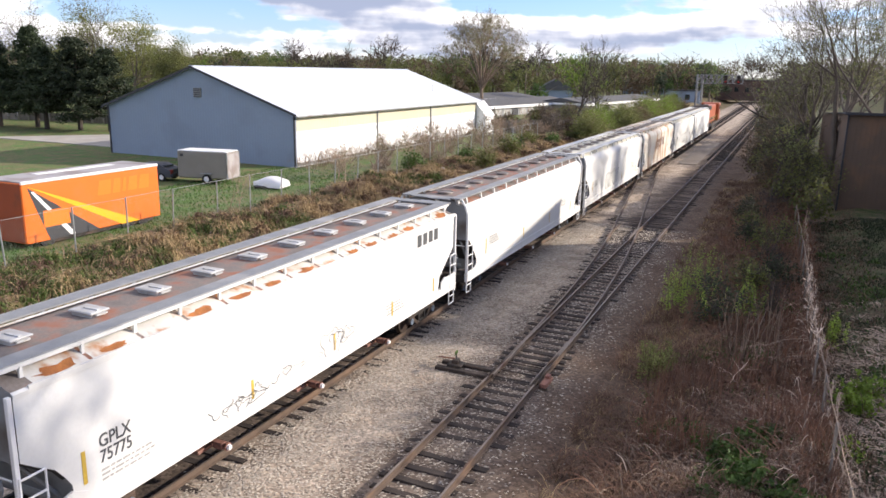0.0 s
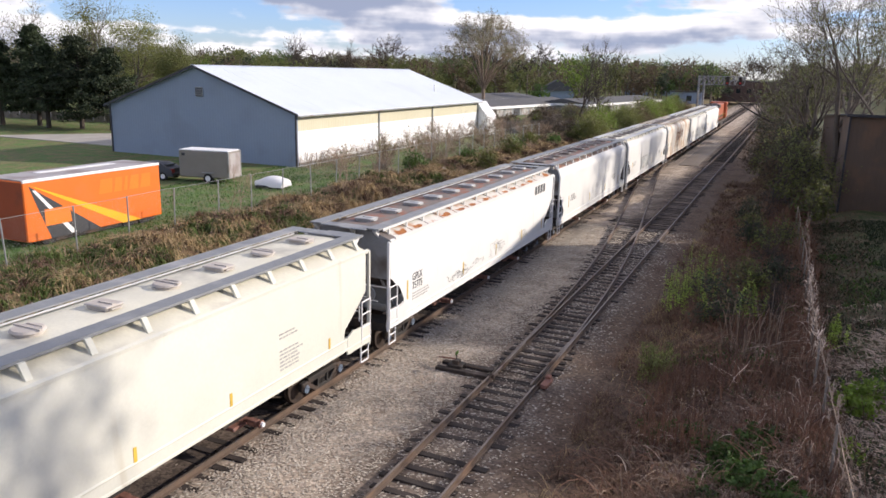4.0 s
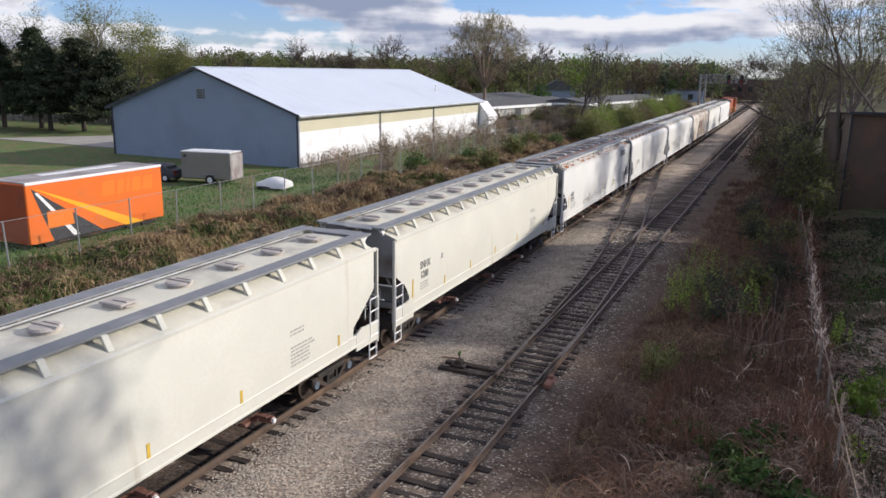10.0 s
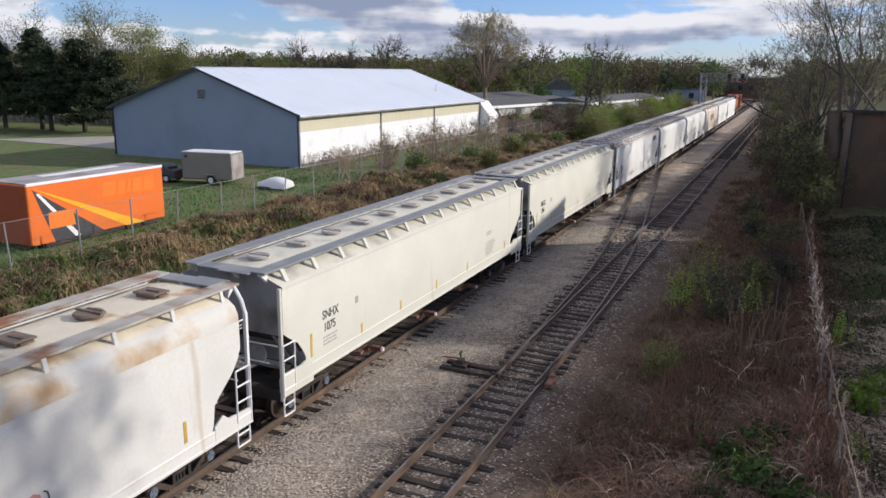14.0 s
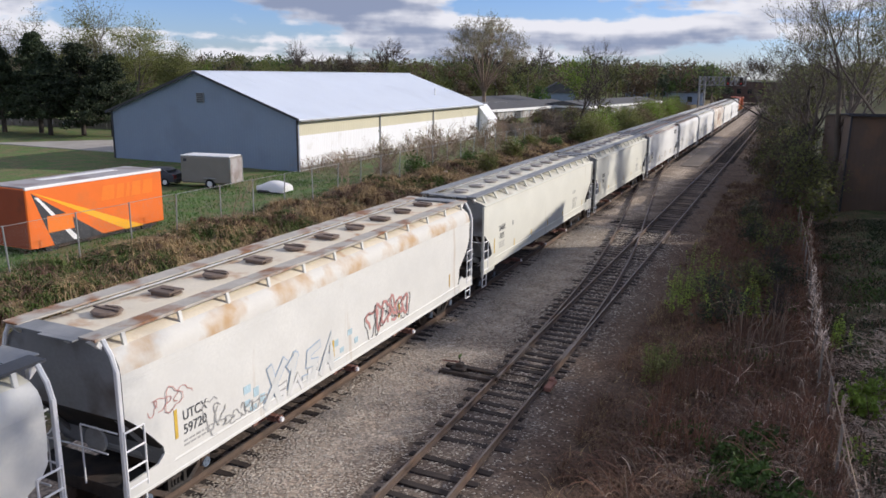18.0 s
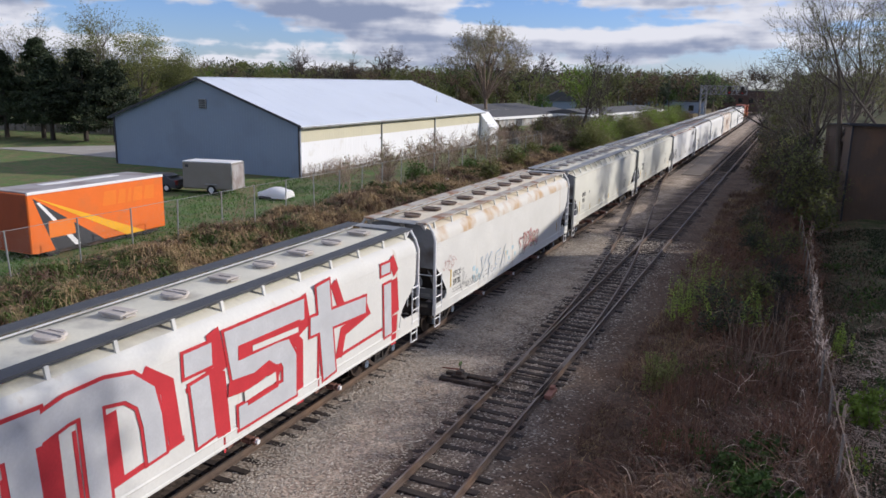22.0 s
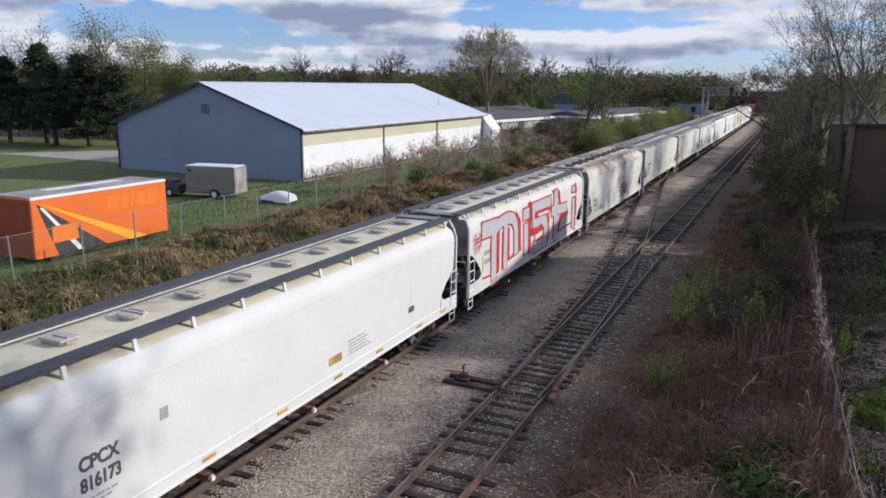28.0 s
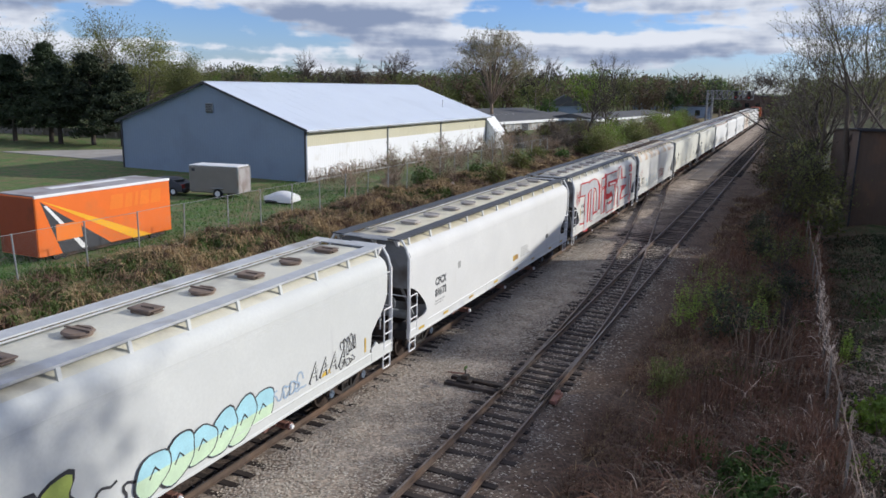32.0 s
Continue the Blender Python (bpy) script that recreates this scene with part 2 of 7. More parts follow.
    charcoal=mat("charcoal_paint", (0.045, 0.047, 0.055), 0.5, 0, 0.1, 0.8, 12, 0.0),
    whitepaint=mat("white_paint", (0.78, 0.78, 0.78), 0.5, 0, 0.05, 1, 14, 0.02),
    vanroof=mat("grey_trailer_roof", (0.38, 0.36, 0.36), 0.6, 0.1, 0.1, 0.6, 14, 0.05, second=(0.25, 0.21, 0.20), amount=0.35, second_scale=0.7),
    taupe=mat("taupe_trailer_skin", (0.27, 0.245, 0.22), 0.45, 0.2, 0.08, 1, 14, 0.03),
    tyre=mat("rubber", (0.025, 0.025, 0.026), 0.85, 0, 0.2, 5, 40, 0.1),
    redcar=mat("red_car_paint", (0.22, 0.018, 0.018), 0.35, 0, 0.05, 1, 14, 0.0),
    glass=mat("dark_glass", (0.02, 0.025, 0.03), 0.1, 0, 0.05, 1, 10, 0.0, spec=0.6),
    galv=mat("galvanised_steel", (0.36, 0.37, 0.37), 0.5, 0.6, 0.12, 4, 40, 0.1, second=(0.22, 0.19, 0.17), amount=0.25),
    concrete=mat("worn_concrete", (0.36, 0.335, 0.30), 0.9, 0, 0.14, 0.6, 12, 0.2, second=(0.30, 0.27, 0.24), amount=0.35, second_scale=0.4),
    hatchpale=mat("pale_hatch_paint", (0.50, 0.46, 0.42), 0.7, 0.0, 0.12, 3, 30, 0.1, second=(0.34, 0.30, 0.27), amount=0.3, rand=0.15),
    leaf_yellow=mat("pale_yellow_green_leaf", (0.24, 0.26, 0.085), 0.7, 0, 0.2, 2, 20, 0.0, rand=0.4, leafy=0.35),
    twig=mat("pale_brown_twig", (0.285, 0.21, 0.155), 0.85, 0, 0.2, 2, 20, 0.0, rand=0.35),
    pad=mat("dusty_concrete", (0.27, 0.225, 0.185), 0.9, 0, 0.2, 0.5, 10, 0.2, second=(0.19, 0.15, 0.12), amount=0.4, second_scale=0.5),
    maroon=mat("dark_red_panel_paint", (0.36, 0.065, 0.02), 0.5, 0, 0.08, 0.8, 12, 0.02, second=(0.22, 0.05, 0.02), amount=0.3),
    weed=mat("spring_weed_leaf", (0.12, 0.18, 0.045), 0.7, 0, 0.2, 2, 20, 0.0, rand=0.45, leafy=0.35),
    rock=mat("pale_rock", (0.42, 0.38, 0.33), 0.9, 0, 0.2, 3, 20, 0.3, rand=0.3),
    bark=mat("grey_brown_bark", (0.135, 0.11, 0.09), 0.9, 0, 0.3, 2, 18, 0.5, rand=0.12),
    barkdark=mat("dark_bark", (0.07, 0.056, 0.048), 0.9, 0, 0.3, 2, 18, 0.5),
    leaf_lime=mat("young_lime_leaf", (0.20, 0.29, 0.045), 0.6, 0, 0.2, 2, 20, 0.0, rand=0.4, leafy=0.4),
    # a brighter copy of leaf_lime with sunlight put into its colour
    leaf_stalk=mat("sunlit_young_leaf", (0.38, 0.52, 0.08), 0.6, 0, 0.2, 2, 20, 0.0, rand=0.4, leafy=0.5),
    leaf_olive=mat("olive_budding_leaf", (0.16, 0.175, 0.055), 0.7, 0, 0.2, 2, 20, 0.0, rand=0.4, leafy=0.35),
    leaf_pale=mat("pale_bud_leaf", (0.27, 0.27, 0.15), 0.7, 0, 0.2, 2, 20, 0.0, rand=0.35, leafy=0.35),
    leaf_dark=mat("dark_pine_needles", (0.040, 0.058, 0.026), 0.7, 0, 0.25, 2, 20, 0.0, rand=0.5, leafy=0.2),
    leaf_green=mat("mid_green_leaf", (0.075, 0.135, 0.03), 0.65, 0, 0.2, 2, 20, 0.0, rand=0.45, leafy=0.35),
    leaf_rust=mat("reddish_bud_leaf", (0.135, 0.095, 0.058), 0.75, 0, 0.2, 2, 20, 0.0, rand=0.4, leafy=0.3),
    dry=mat("dry_tan_grass", (0.42, 0.31, 0.17), 0.85, 0, 0.2, 2, 20, 0.0, rand=0.45, leafy=0.25),
    cane=mat("red_brown_cane", (0.23, 0.115, 0.07), 0.8, 0, 0.2, 2, 20, 0.0, rand=0.4),
    litter=mat("brown_leaf_litter", (0.21, 0.135, 0.088), 0.9, 0, 0.2, 2, 20, 0.0, rand=0.6),
    dead=mat("dead_brown_stem", (0.15, 0.09, 0.06), 0.85, 0, 0.2, 2, 20, 0.0, rand=0.5, leafy=0.15),
    bleached=mat("bleached_twig", (0.58, 0.45, 0.35), 0.85, 0, 0.2, 2, 20, 0.0, rand=0.4),
    grass=mat("green_grass_blade", (0.075, 0.165, 0.038), 0.75, 0, 0.2, 2, 20, 0.0, rand=0.4, leafy=0.35),
    brown_wall=mat("brown_metal_wall", (0.15, 0.112, 0.088), 0.8, 0.0, 0.08, 0.4, 10, 0.03, spec=0.1, second=(0.19, 0.125, 0.088), amount=0.3, wave=0.3),
    wood=mat("weathered_fence_wood", (0.25, 0.22, 0.19), 0.9, 0, 0.25, 2, 18, 0.3, rand=0.25),
    shingle=mat("grey_shingles", (0.10, 0.10, 0.105), 0.9, 0, 0.2, 1, 14, 0.3),
    brick=mat("far_red_brick", (0.13, 0.085, 0.07), 0.9, 0, 0.15, 0.6, 10, 0.2),
    redlamp=mat("red_board", (0.60, 0.03, 0.03), 0.4, 0, 0.1),
)


# ---- mesh helpers ----
def part(name, bm, material, parent=None, label="", smooth=False):
    """Links a bmesh as one mesh object, as a part of parent."""
    me = bpy.data.meshes.new(name)
    bm.normal_update()
    bm.to_mesh(me)
    bm.free()
    return piece(name, me, material, parent, label, smooth)


def piece(name, me, material, parent=None, label="", smooth=False):
    if material is not None and not me.materials:
        me.materials.append(material)
    if smooth:
        me.polygons.foreach_set("use_smooth", [True] * len(me.polygons))
        me.set_sharp_from_angle(angle=radians(32))
    ob = new(name, me)
    if material is not None and me.materials[0] is not material:
        ob.material_slots[0].link = "OBJECT"
        ob.material_slots[0].material = material
    if parent is not None:
        ob.parent = parent
    if label:
        ob["label"] = label
    return ob


def soup(name, verts, faces, material, parent=None, label="", smooth=False):
    me = bpy.data.meshes.new(name)
    me.from_pydata(verts, [], faces)
    me.update()
    return piece(name, me, material, parent, label, smooth)


def thing(name, label, category, at=None, group="", kind=""):
    return tagged(place(new(name), at), label, category, group, kind)


def place(ob, at):
    if at is not None:
        ob.matrix_world = at
    return ob


def box(bm, x, y, z, sx, sy, sz, turn=None, bevel=0.0):
    """A box by its centre and full sizes."""
    m = Matrix.Translation((x, y, z)) @ (turn or Matrix()) @ Matrix.Diagonal((sx, sy, sz, 1))
    vs = bmesh.ops.create_cube(bm, size=1, matrix=m)["verts"]
    if bevel:
        es = list({e for v in vs for e in v.link_edges})
        bmesh.ops.bevel(bm, geom=es, offset=bevel, segments=1, affect="EDGES")
    return bm


def boxes(rows, bevel=0.0):
    bm = bmesh.new()
    for r in rows:
        box(bm, *r, bevel=bevel)
    return bm


def rod(bm, a, b, r, r2=None, n=6):
    """A round bar from a to b."""
    a, b = Vector(a), Vector(b)
    d = b - a
    m = Matrix.Translation((a + b) / 2) @ d.to_track_quat("Z", "Y").to_matrix().to_4x4()
    bmesh.ops.create_cone(bm, cap_ends=True, segments=n, radius1=r, radius2=r if r2 is None else r2, depth=d.length, matrix=m)
    return bm


def rods(rows, r=0.02, n=6):
    bm = bmesh.new()
    for a, b in rows:
        rod(bm, a, b, r, n=n)
    return bm


def prism(bm, outline, axis_from, axis_to, axis="y"):
    """Extrudes a closed outline of two coordinates along an axis."""
    def at(p, s):
        return {"y": (p[0], s, p[1]), "x": (s, p[0], p[1]), "z": (p[0], p[1], s)}[axis]
    a = [bm.verts.new(at(p, axis_from)) for p in outline]
    b = [bm.verts.new(at(p, axis_to)) for p in outline]
    k = len(outline)
    for i in range(k):
        bm.faces.new((a[i], a[(i + 1) % k], b[(i + 1) % k], b[i]))
    bm.faces.new(a[::-1])
    bm.faces.new(b)
    bmesh.ops.recalc_face_normals(bm, faces=bm.faces)
    return bm


def loft(sections, closed=True):
    bm = bmesh.new()
    rings = [[bm.verts.new(p) for p in s] for s in sections]
    k = len(rings[0])
    for a, b in zip(rings, rings[1:]):
        for i in range(k):
            bm.faces.new((a[i], a[(i + 1) % k], b[(i + 1) % k], b[i]))
    bm.faces.new(rings[0][::-1])
    bm.faces.new(rings[-1])
    bmesh.ops.recalc_face_normals(bm, faces=bm.faces)
    return bm


def writing(name, text, size, material, parent, origin, along, up, label="", wide=1.0, bold=0.0):
    """Lettering as a thin mesh; along and up are the directions of its line and of its letters."""
    cu = bpy.data.curves.new(name, "FONT")
    cu.body, cu.size, cu.extrude, cu.offset = text, size, 0.003, bold
    tmp = bpy.data.objects.new(name, cu)
    scene.collection.objects.link(tmp)
    me = bpy.data.meshes.new_from_object(tmp.evaluated_get(bpy.context.evaluated_depsgraph_get()))
    bpy.data.objects.remove(tmp)
    a, u = Vector(along).normalized(), Vector(up).normalized()
    m = Matrix.Translation(origin) @ Matrix((a, u, a.cross(u))).transposed().to_4x4() @ Matrix.Diagonal((wide, 1, 1, 1))
    me.transform(m)
    me.materials.clear()
    return piece(name, me, material, parent, label)


def ribbon(bm, pts, width, lift):
    """A flat painted stroke on the plane x = lift, through points (y, z): one strip with mitred corners."""
    p = [Vector(q) for q in pts]
    way = [(b - a).normalized() for a, b in zip(p, p[1:])]
    rows = []
    for i, q in enumerate(p):
        a, b = way[max(i - 1, 0)], way[min(i, len(way) - 1)]
        t = a + b
        t = t.normalized() if t.length > 1e-4 else a
        k = min(1.5, 1 / max(0.3, t.dot(a)))
        s = Vector((-t.y, t.x)) * width / 2 * k
        end = -t * width / 2 if i == 0 else t * width / 2 if i == len(p) - 1 else Vector((0, 0))
        rows.append([bm.verts.new((lift + 0.0004 * i, *(q + end + s * e))) for e in (1, -1)])
    for (a, b), (c, d) in zip(rows, rows[1:]):
        bm.faces.new((a, b, d, c))
    return bm
# ---- ground ----
def ease(a, b, v):
    u = min(1, max(0, (v - a) / (b - a)))
    return u * u * (3 - 2 * u)


def ground_z(x, y):
    z = -0.235
    z += -0.25 * ease(-3.2, -5.5, x) * (1 - ease(-7, -9, x))
    z += 1.45 * ease(-7.5, -14.2, x) - 0.32 * ease(-15.5, -18.5, x)
    z += 0.50 * ease(8.8, 11.5, x) + 0.45 * ease(15.5, 18.0, x)
    rough = ease(-5, -9, x) * (1 - ease(-15.8, -17.5, x)) + 0.8 * ease(9, 10.5, x) * (1 - ease(14, 16, x))
    if rough > 0 and -20 < y < 260:
        z += rough * (0.62 * noise.noise((x * 0.35, y * 0.28, 3.1)) + 0.26 * noise.noise((x * 0.9, y * 0.8, 7.7)))
    if abs(x) < 10 and -20 < y < 200:
        z += 0.035 * noise.noise((x * 0.7, y * 0.7, 1.0))
    return z


def ground():
    xs = [-1600, -900, -500, -300, -200, -140, -100, -80, -65, -52, -42, -34, -28, -24, -21, -19, -18]
    v = -17.0
    while v < 18.01:
        xs.append(v)
        v += 0.5
    xs += [19, 21, 24, 30, 40, 60, 100, 180, 300, 600, 1200]
    ys = [-600, -300, -150, -80, -40]
    v = -20.0
    while v < 130:
        ys.append(v)
        v += 0.6 if v < 60 else 1.5
    ys += [132, 136, 142, 150, 160, 175, 195, 220, 260, 320, 420, 600, 900, 1400, 2200]
    verts = [(x, y, ground_z(x, y)) for y in ys for x in xs]
    k = len(xs)
    faces = [(j * k + i, j * k + i + 1, (j + 1) * k + i + 1, (j + 1) * k + i) for j in range(len(ys) - 1) for i in range(k - 1)]
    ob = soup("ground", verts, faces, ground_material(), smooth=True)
    return tagged(ob, "gravel track bed between brown brushy banks and patchy green lawns", "ground", kind="structure")


def ground_material():
    m = bpy.data.materials.new("ground_gravel_soil_and_grass")
    m.use_nodes = True
    n, l = m.node_tree.nodes, m.node_tree.links
    bsdf = n["Principled BSDF"]
    geo = n.new("ShaderNodeNewGeometry")

    def tex(s, detail=5.0, rough=0.55):
        nz = n.new("ShaderNodeTexNoise")
        nz.inputs["Scale"].default_value, nz.inputs["Detail"].default_value, nz.inputs["Roughness"].default_value = s, detail, rough
        l.new(geo.outputs["Position"], nz.inputs["Vector"])
        return nz.outputs["Fac"]

    def calc(op, a, b):
        c = n.new("ShaderNodeMath")
        c.operation = op
        for i, v in enumerate((a, b)):
            if isinstance(v, bpy.types.NodeSocket):
                l.new(v, c.inputs[i])
            else:
                c.inputs[i].default_value = v
        return c.outputs[0]

    def ramp(v, lo, hi):
        mr = n.new("ShaderNodeMapRange")
        mr.inputs["From Min"].default_value, mr.inputs["From Max"].default_value = lo, hi
        l.new(v, mr.inputs["Value"])
        return mr.outputs["Result"]

    def mix(fac, a, b):
        mx = n.new("ShaderNodeMix")
        mx.data_type = "RGBA"
        for sock, v in ((0, fac), (6, a), (7, b)):
            if isinstance(v, bpy.types.NodeSocket):
                l.new(v, mx.inputs[sock])
            else:
                mx.inputs[sock].default_value = v
        return mx.outputs[2]

    sep = n.new("ShaderNodeSeparateXYZ")
    l.new(geo.outputs["Position"], sep.inputs[0])
    wob = calc("MULTIPLY", calc("SUBTRACT", tex(0.45), 0.5), 3.2)
    wob2 = calc("MULTIPLY", calc("SUBTRACT", tex(2.5), 0.5), 0.9)
    xx = ramp(calc("ADD", calc("ADD", sep.outputs["X"], wob), wob2), -70.0, 30.0)

    def zones(cols):
        r = n.new("ShaderNodeValToRGB")
        el = r.color_ramp.elements
        marks = []
        for x0, c in cols:
            marks.append(((x0 + 70) / 100, c))
        el[0].position, el[0].color = marks[0][0], (*marks[0][1], 1)
        el[1].position, el[1].color = marks[-1][0], (*marks[-1][1], 1)
        for p, c in marks[1:-1]:
            e = el.new(p)
            e.color = (*c, 1)
        l.new(xx, r.inputs[0])
        return r.outputs["Color"]

    grass1, grass2 = (0.085, 0.16, 0.042), (0.16, 0.14, 0.07)
    # midrail: darker gravel between the main track's rails
    midrail1, midrail2 = (0.115, 0.088, 0.072), (0.06, 0.047, 0.04)
    soil1, soil2 = (0.19, 0.128, 0.078), (0.085, 0.095, 0.04)
    # siding gravel darkened for its shade, the rest brightened as sunlit
    grav_shade1, grav_shade2 = (0.175, 0.138, 0.112), (0.10, 0.075, 0.06)
    grav_sun1, grav_sun2 = (0.44, 0.365, 0.295), (0.27, 0.215, 0.17)
    lit1, lit2 = (0.085, 0.055, 0.04), (0.14, 0.10, 0.073)
    lawn1, lawn2 = (0.05, 0.075, 0.026), (0.13, 0.11, 0.07)
    c1 = zones([(-70, grass1), (-17.5, grass1), (-16, soil1), (-5.2, soil1), (-4.2, grav_sun1), (-1.3, grav_sun1), (-0.8, midrail1), (0.45, midrail1), (1.0, grav_sun1), (3.2, grav_sun1), (4.4, grav_shade1), (6.6, grav_shade1), (7.6, lit1), (14.6, lit1), (15.8, lawn1), (30, lawn1)])
    c2 = zones([(-70, grass2), (-17.5, grass2), (-16, soil2), (-5.2, soil2), (-4.2, grav_sun2), (-1.3, grav_sun2), (-0.8, midrail2), (0.45, midrail2), (1.0, grav_sun2), (3.2, grav_sun2), (4.4, grav_shade2), (6.6, grav_shade2), (7.6, lit2), (14.6, lit2), (15.8, lawn2), (30, lawn2)])
    col = mix(ramp(tex(0.8, 7.0, 0.62), 0.38, 0.62), c1, c2)
    vor = n.new("ShaderNodeTexVoronoi")
    vor.inputs["Scale"].default_value = 15
    l.new(geo.outputs["Position"], vor.inputs["Vector"])
    fine = n.new("ShaderNodeTexVoronoi")
    fine.inputs["Scale"].default_value = 42
    l.new(geo.outputs["Position"], fine.inputs["Vector"])
    bright = n.new("ShaderNodeHueSaturation")
    sv = n.new("ShaderNodeSeparateColor")
    l.new(vor.outputs["Color"], sv.inputs[0])
    mr = n.new("ShaderNodeMapRange")
    mr.inputs["To Min"].default_value, mr.inputs["To Max"].default_value = 0.55, 1.5
    l.new(sv.outputs[0], mr.inputs["Value"])
    l.new(mr.outputs["Result"], bright.inputs["Value"])
    l.new(col, bright.inputs["Color"])
    col = mix(ramp(tex(3.0, 6.0), 0.52, 0.72), bright.outputs["Color"], mix(0.5, bright.outputs["Color"], (0.13, 0.10, 0.08, 1)))
    l.new(col, bsdf.inputs["Base Color"])
    bsdf.inputs["Roughness"].default_value = 0.95
    bsdf.inputs["Specular IOR Level"].default_value = 0.2
    bp = n.new("ShaderNodeBump")
    bp.inputs["Strength"].default_value, bp.inputs["Distance"].default_value = 0.3, 0.02
    l.new(calc("ADD", calc("MULTIPLY", calc("ADD", vor.outputs["Distance"], calc("MULTIPLY", fine.outputs["Distance"], 0.5)), -1.0), calc("MULTIPLY", tex(5.0), 0.7)), bp.inputs["Height"])
    l.new(bp.outputs["Normal"], bsdf.inputs["Normal"])
    return m


ground()

# ---- tracks ----
TRACK_B = 5.767


def siding_x(y):
    """Centre line of the siding, which draws slowly away from the main track."""
    return TRACK_B + 0.0034 * max(0.0, y - 20)


def side_x(y):
    """Centre line of the diverging route, from the siding towards the main track."""
    if y < 21:
        return TRACK_B
    if y < 47:
        return TRACK_B - 0.00225 * (y - 21) ** 2
    x = TRACK_B - 0.00225 * 26 ** 2 - 0.117 * (y - 47)
    if x < 1.3:
        y1 = 47 + (TRACK_B - 0.00225 * 676 - 1.3) / 0.117
        x = max(0.0, 1.3 - 0.117 * (y - y1) + 0.0026 * (y - y1) ** 2) if y - y1 < 22.5 else 0.0
    return x


RAIL = [(-0.07, -0.172), (0.07, -0.172), (0.07, -0.155), (0.012, -0.135), (0.012, -0.04), (0.036, -0.03), (0.036, -0.004), (0.028, 0.0),
        (-0.028, 0.0), (-0.036, -0.004), (-0.036, -0.03), (-0.012, -0.04), (-0.012, -0.135), (-0.07, -0.155)]


def rail(centre, ys, offset, parent, label=""):
    secs = [[(centre(y) + offset + a, y, b) for a, b in RAIL] for y in ys]
    ob = part("rail", loft(secs), M["steel"], parent, label)
    ob.data.materials.append(M["railtop"])
    for p in ob.data.polygons:
        if p.normal.z > 0.9 and p.center.z > -0.02:
            p.material_index = 1
    return ob


def tie_mesh(length, seed):
    rnd = random.Random(seed)
    bm = bmesh.new()
    box(bm, 0, 0, -0.085, length, 0.225, 0.17, bevel=0.014)
    for v in bm.verts:
        v.co.x += rnd.uniform(-0.03, 0.03)
        v.co.y += rnd.uniform(-0.012, 0.012)
        v.co.z += rnd.uniform(-0.012, 0.006)
    me = bpy.data.meshes.new("tie")
    bm.to_mesh(me)
    bm.free()
    return me


TIES = [tie_mesh(2.6, s) for s in range(5)]
TIES_SHORT = [tie_mesh(2.0 + 0.1 * s, 20 + s) for s in range(5)]


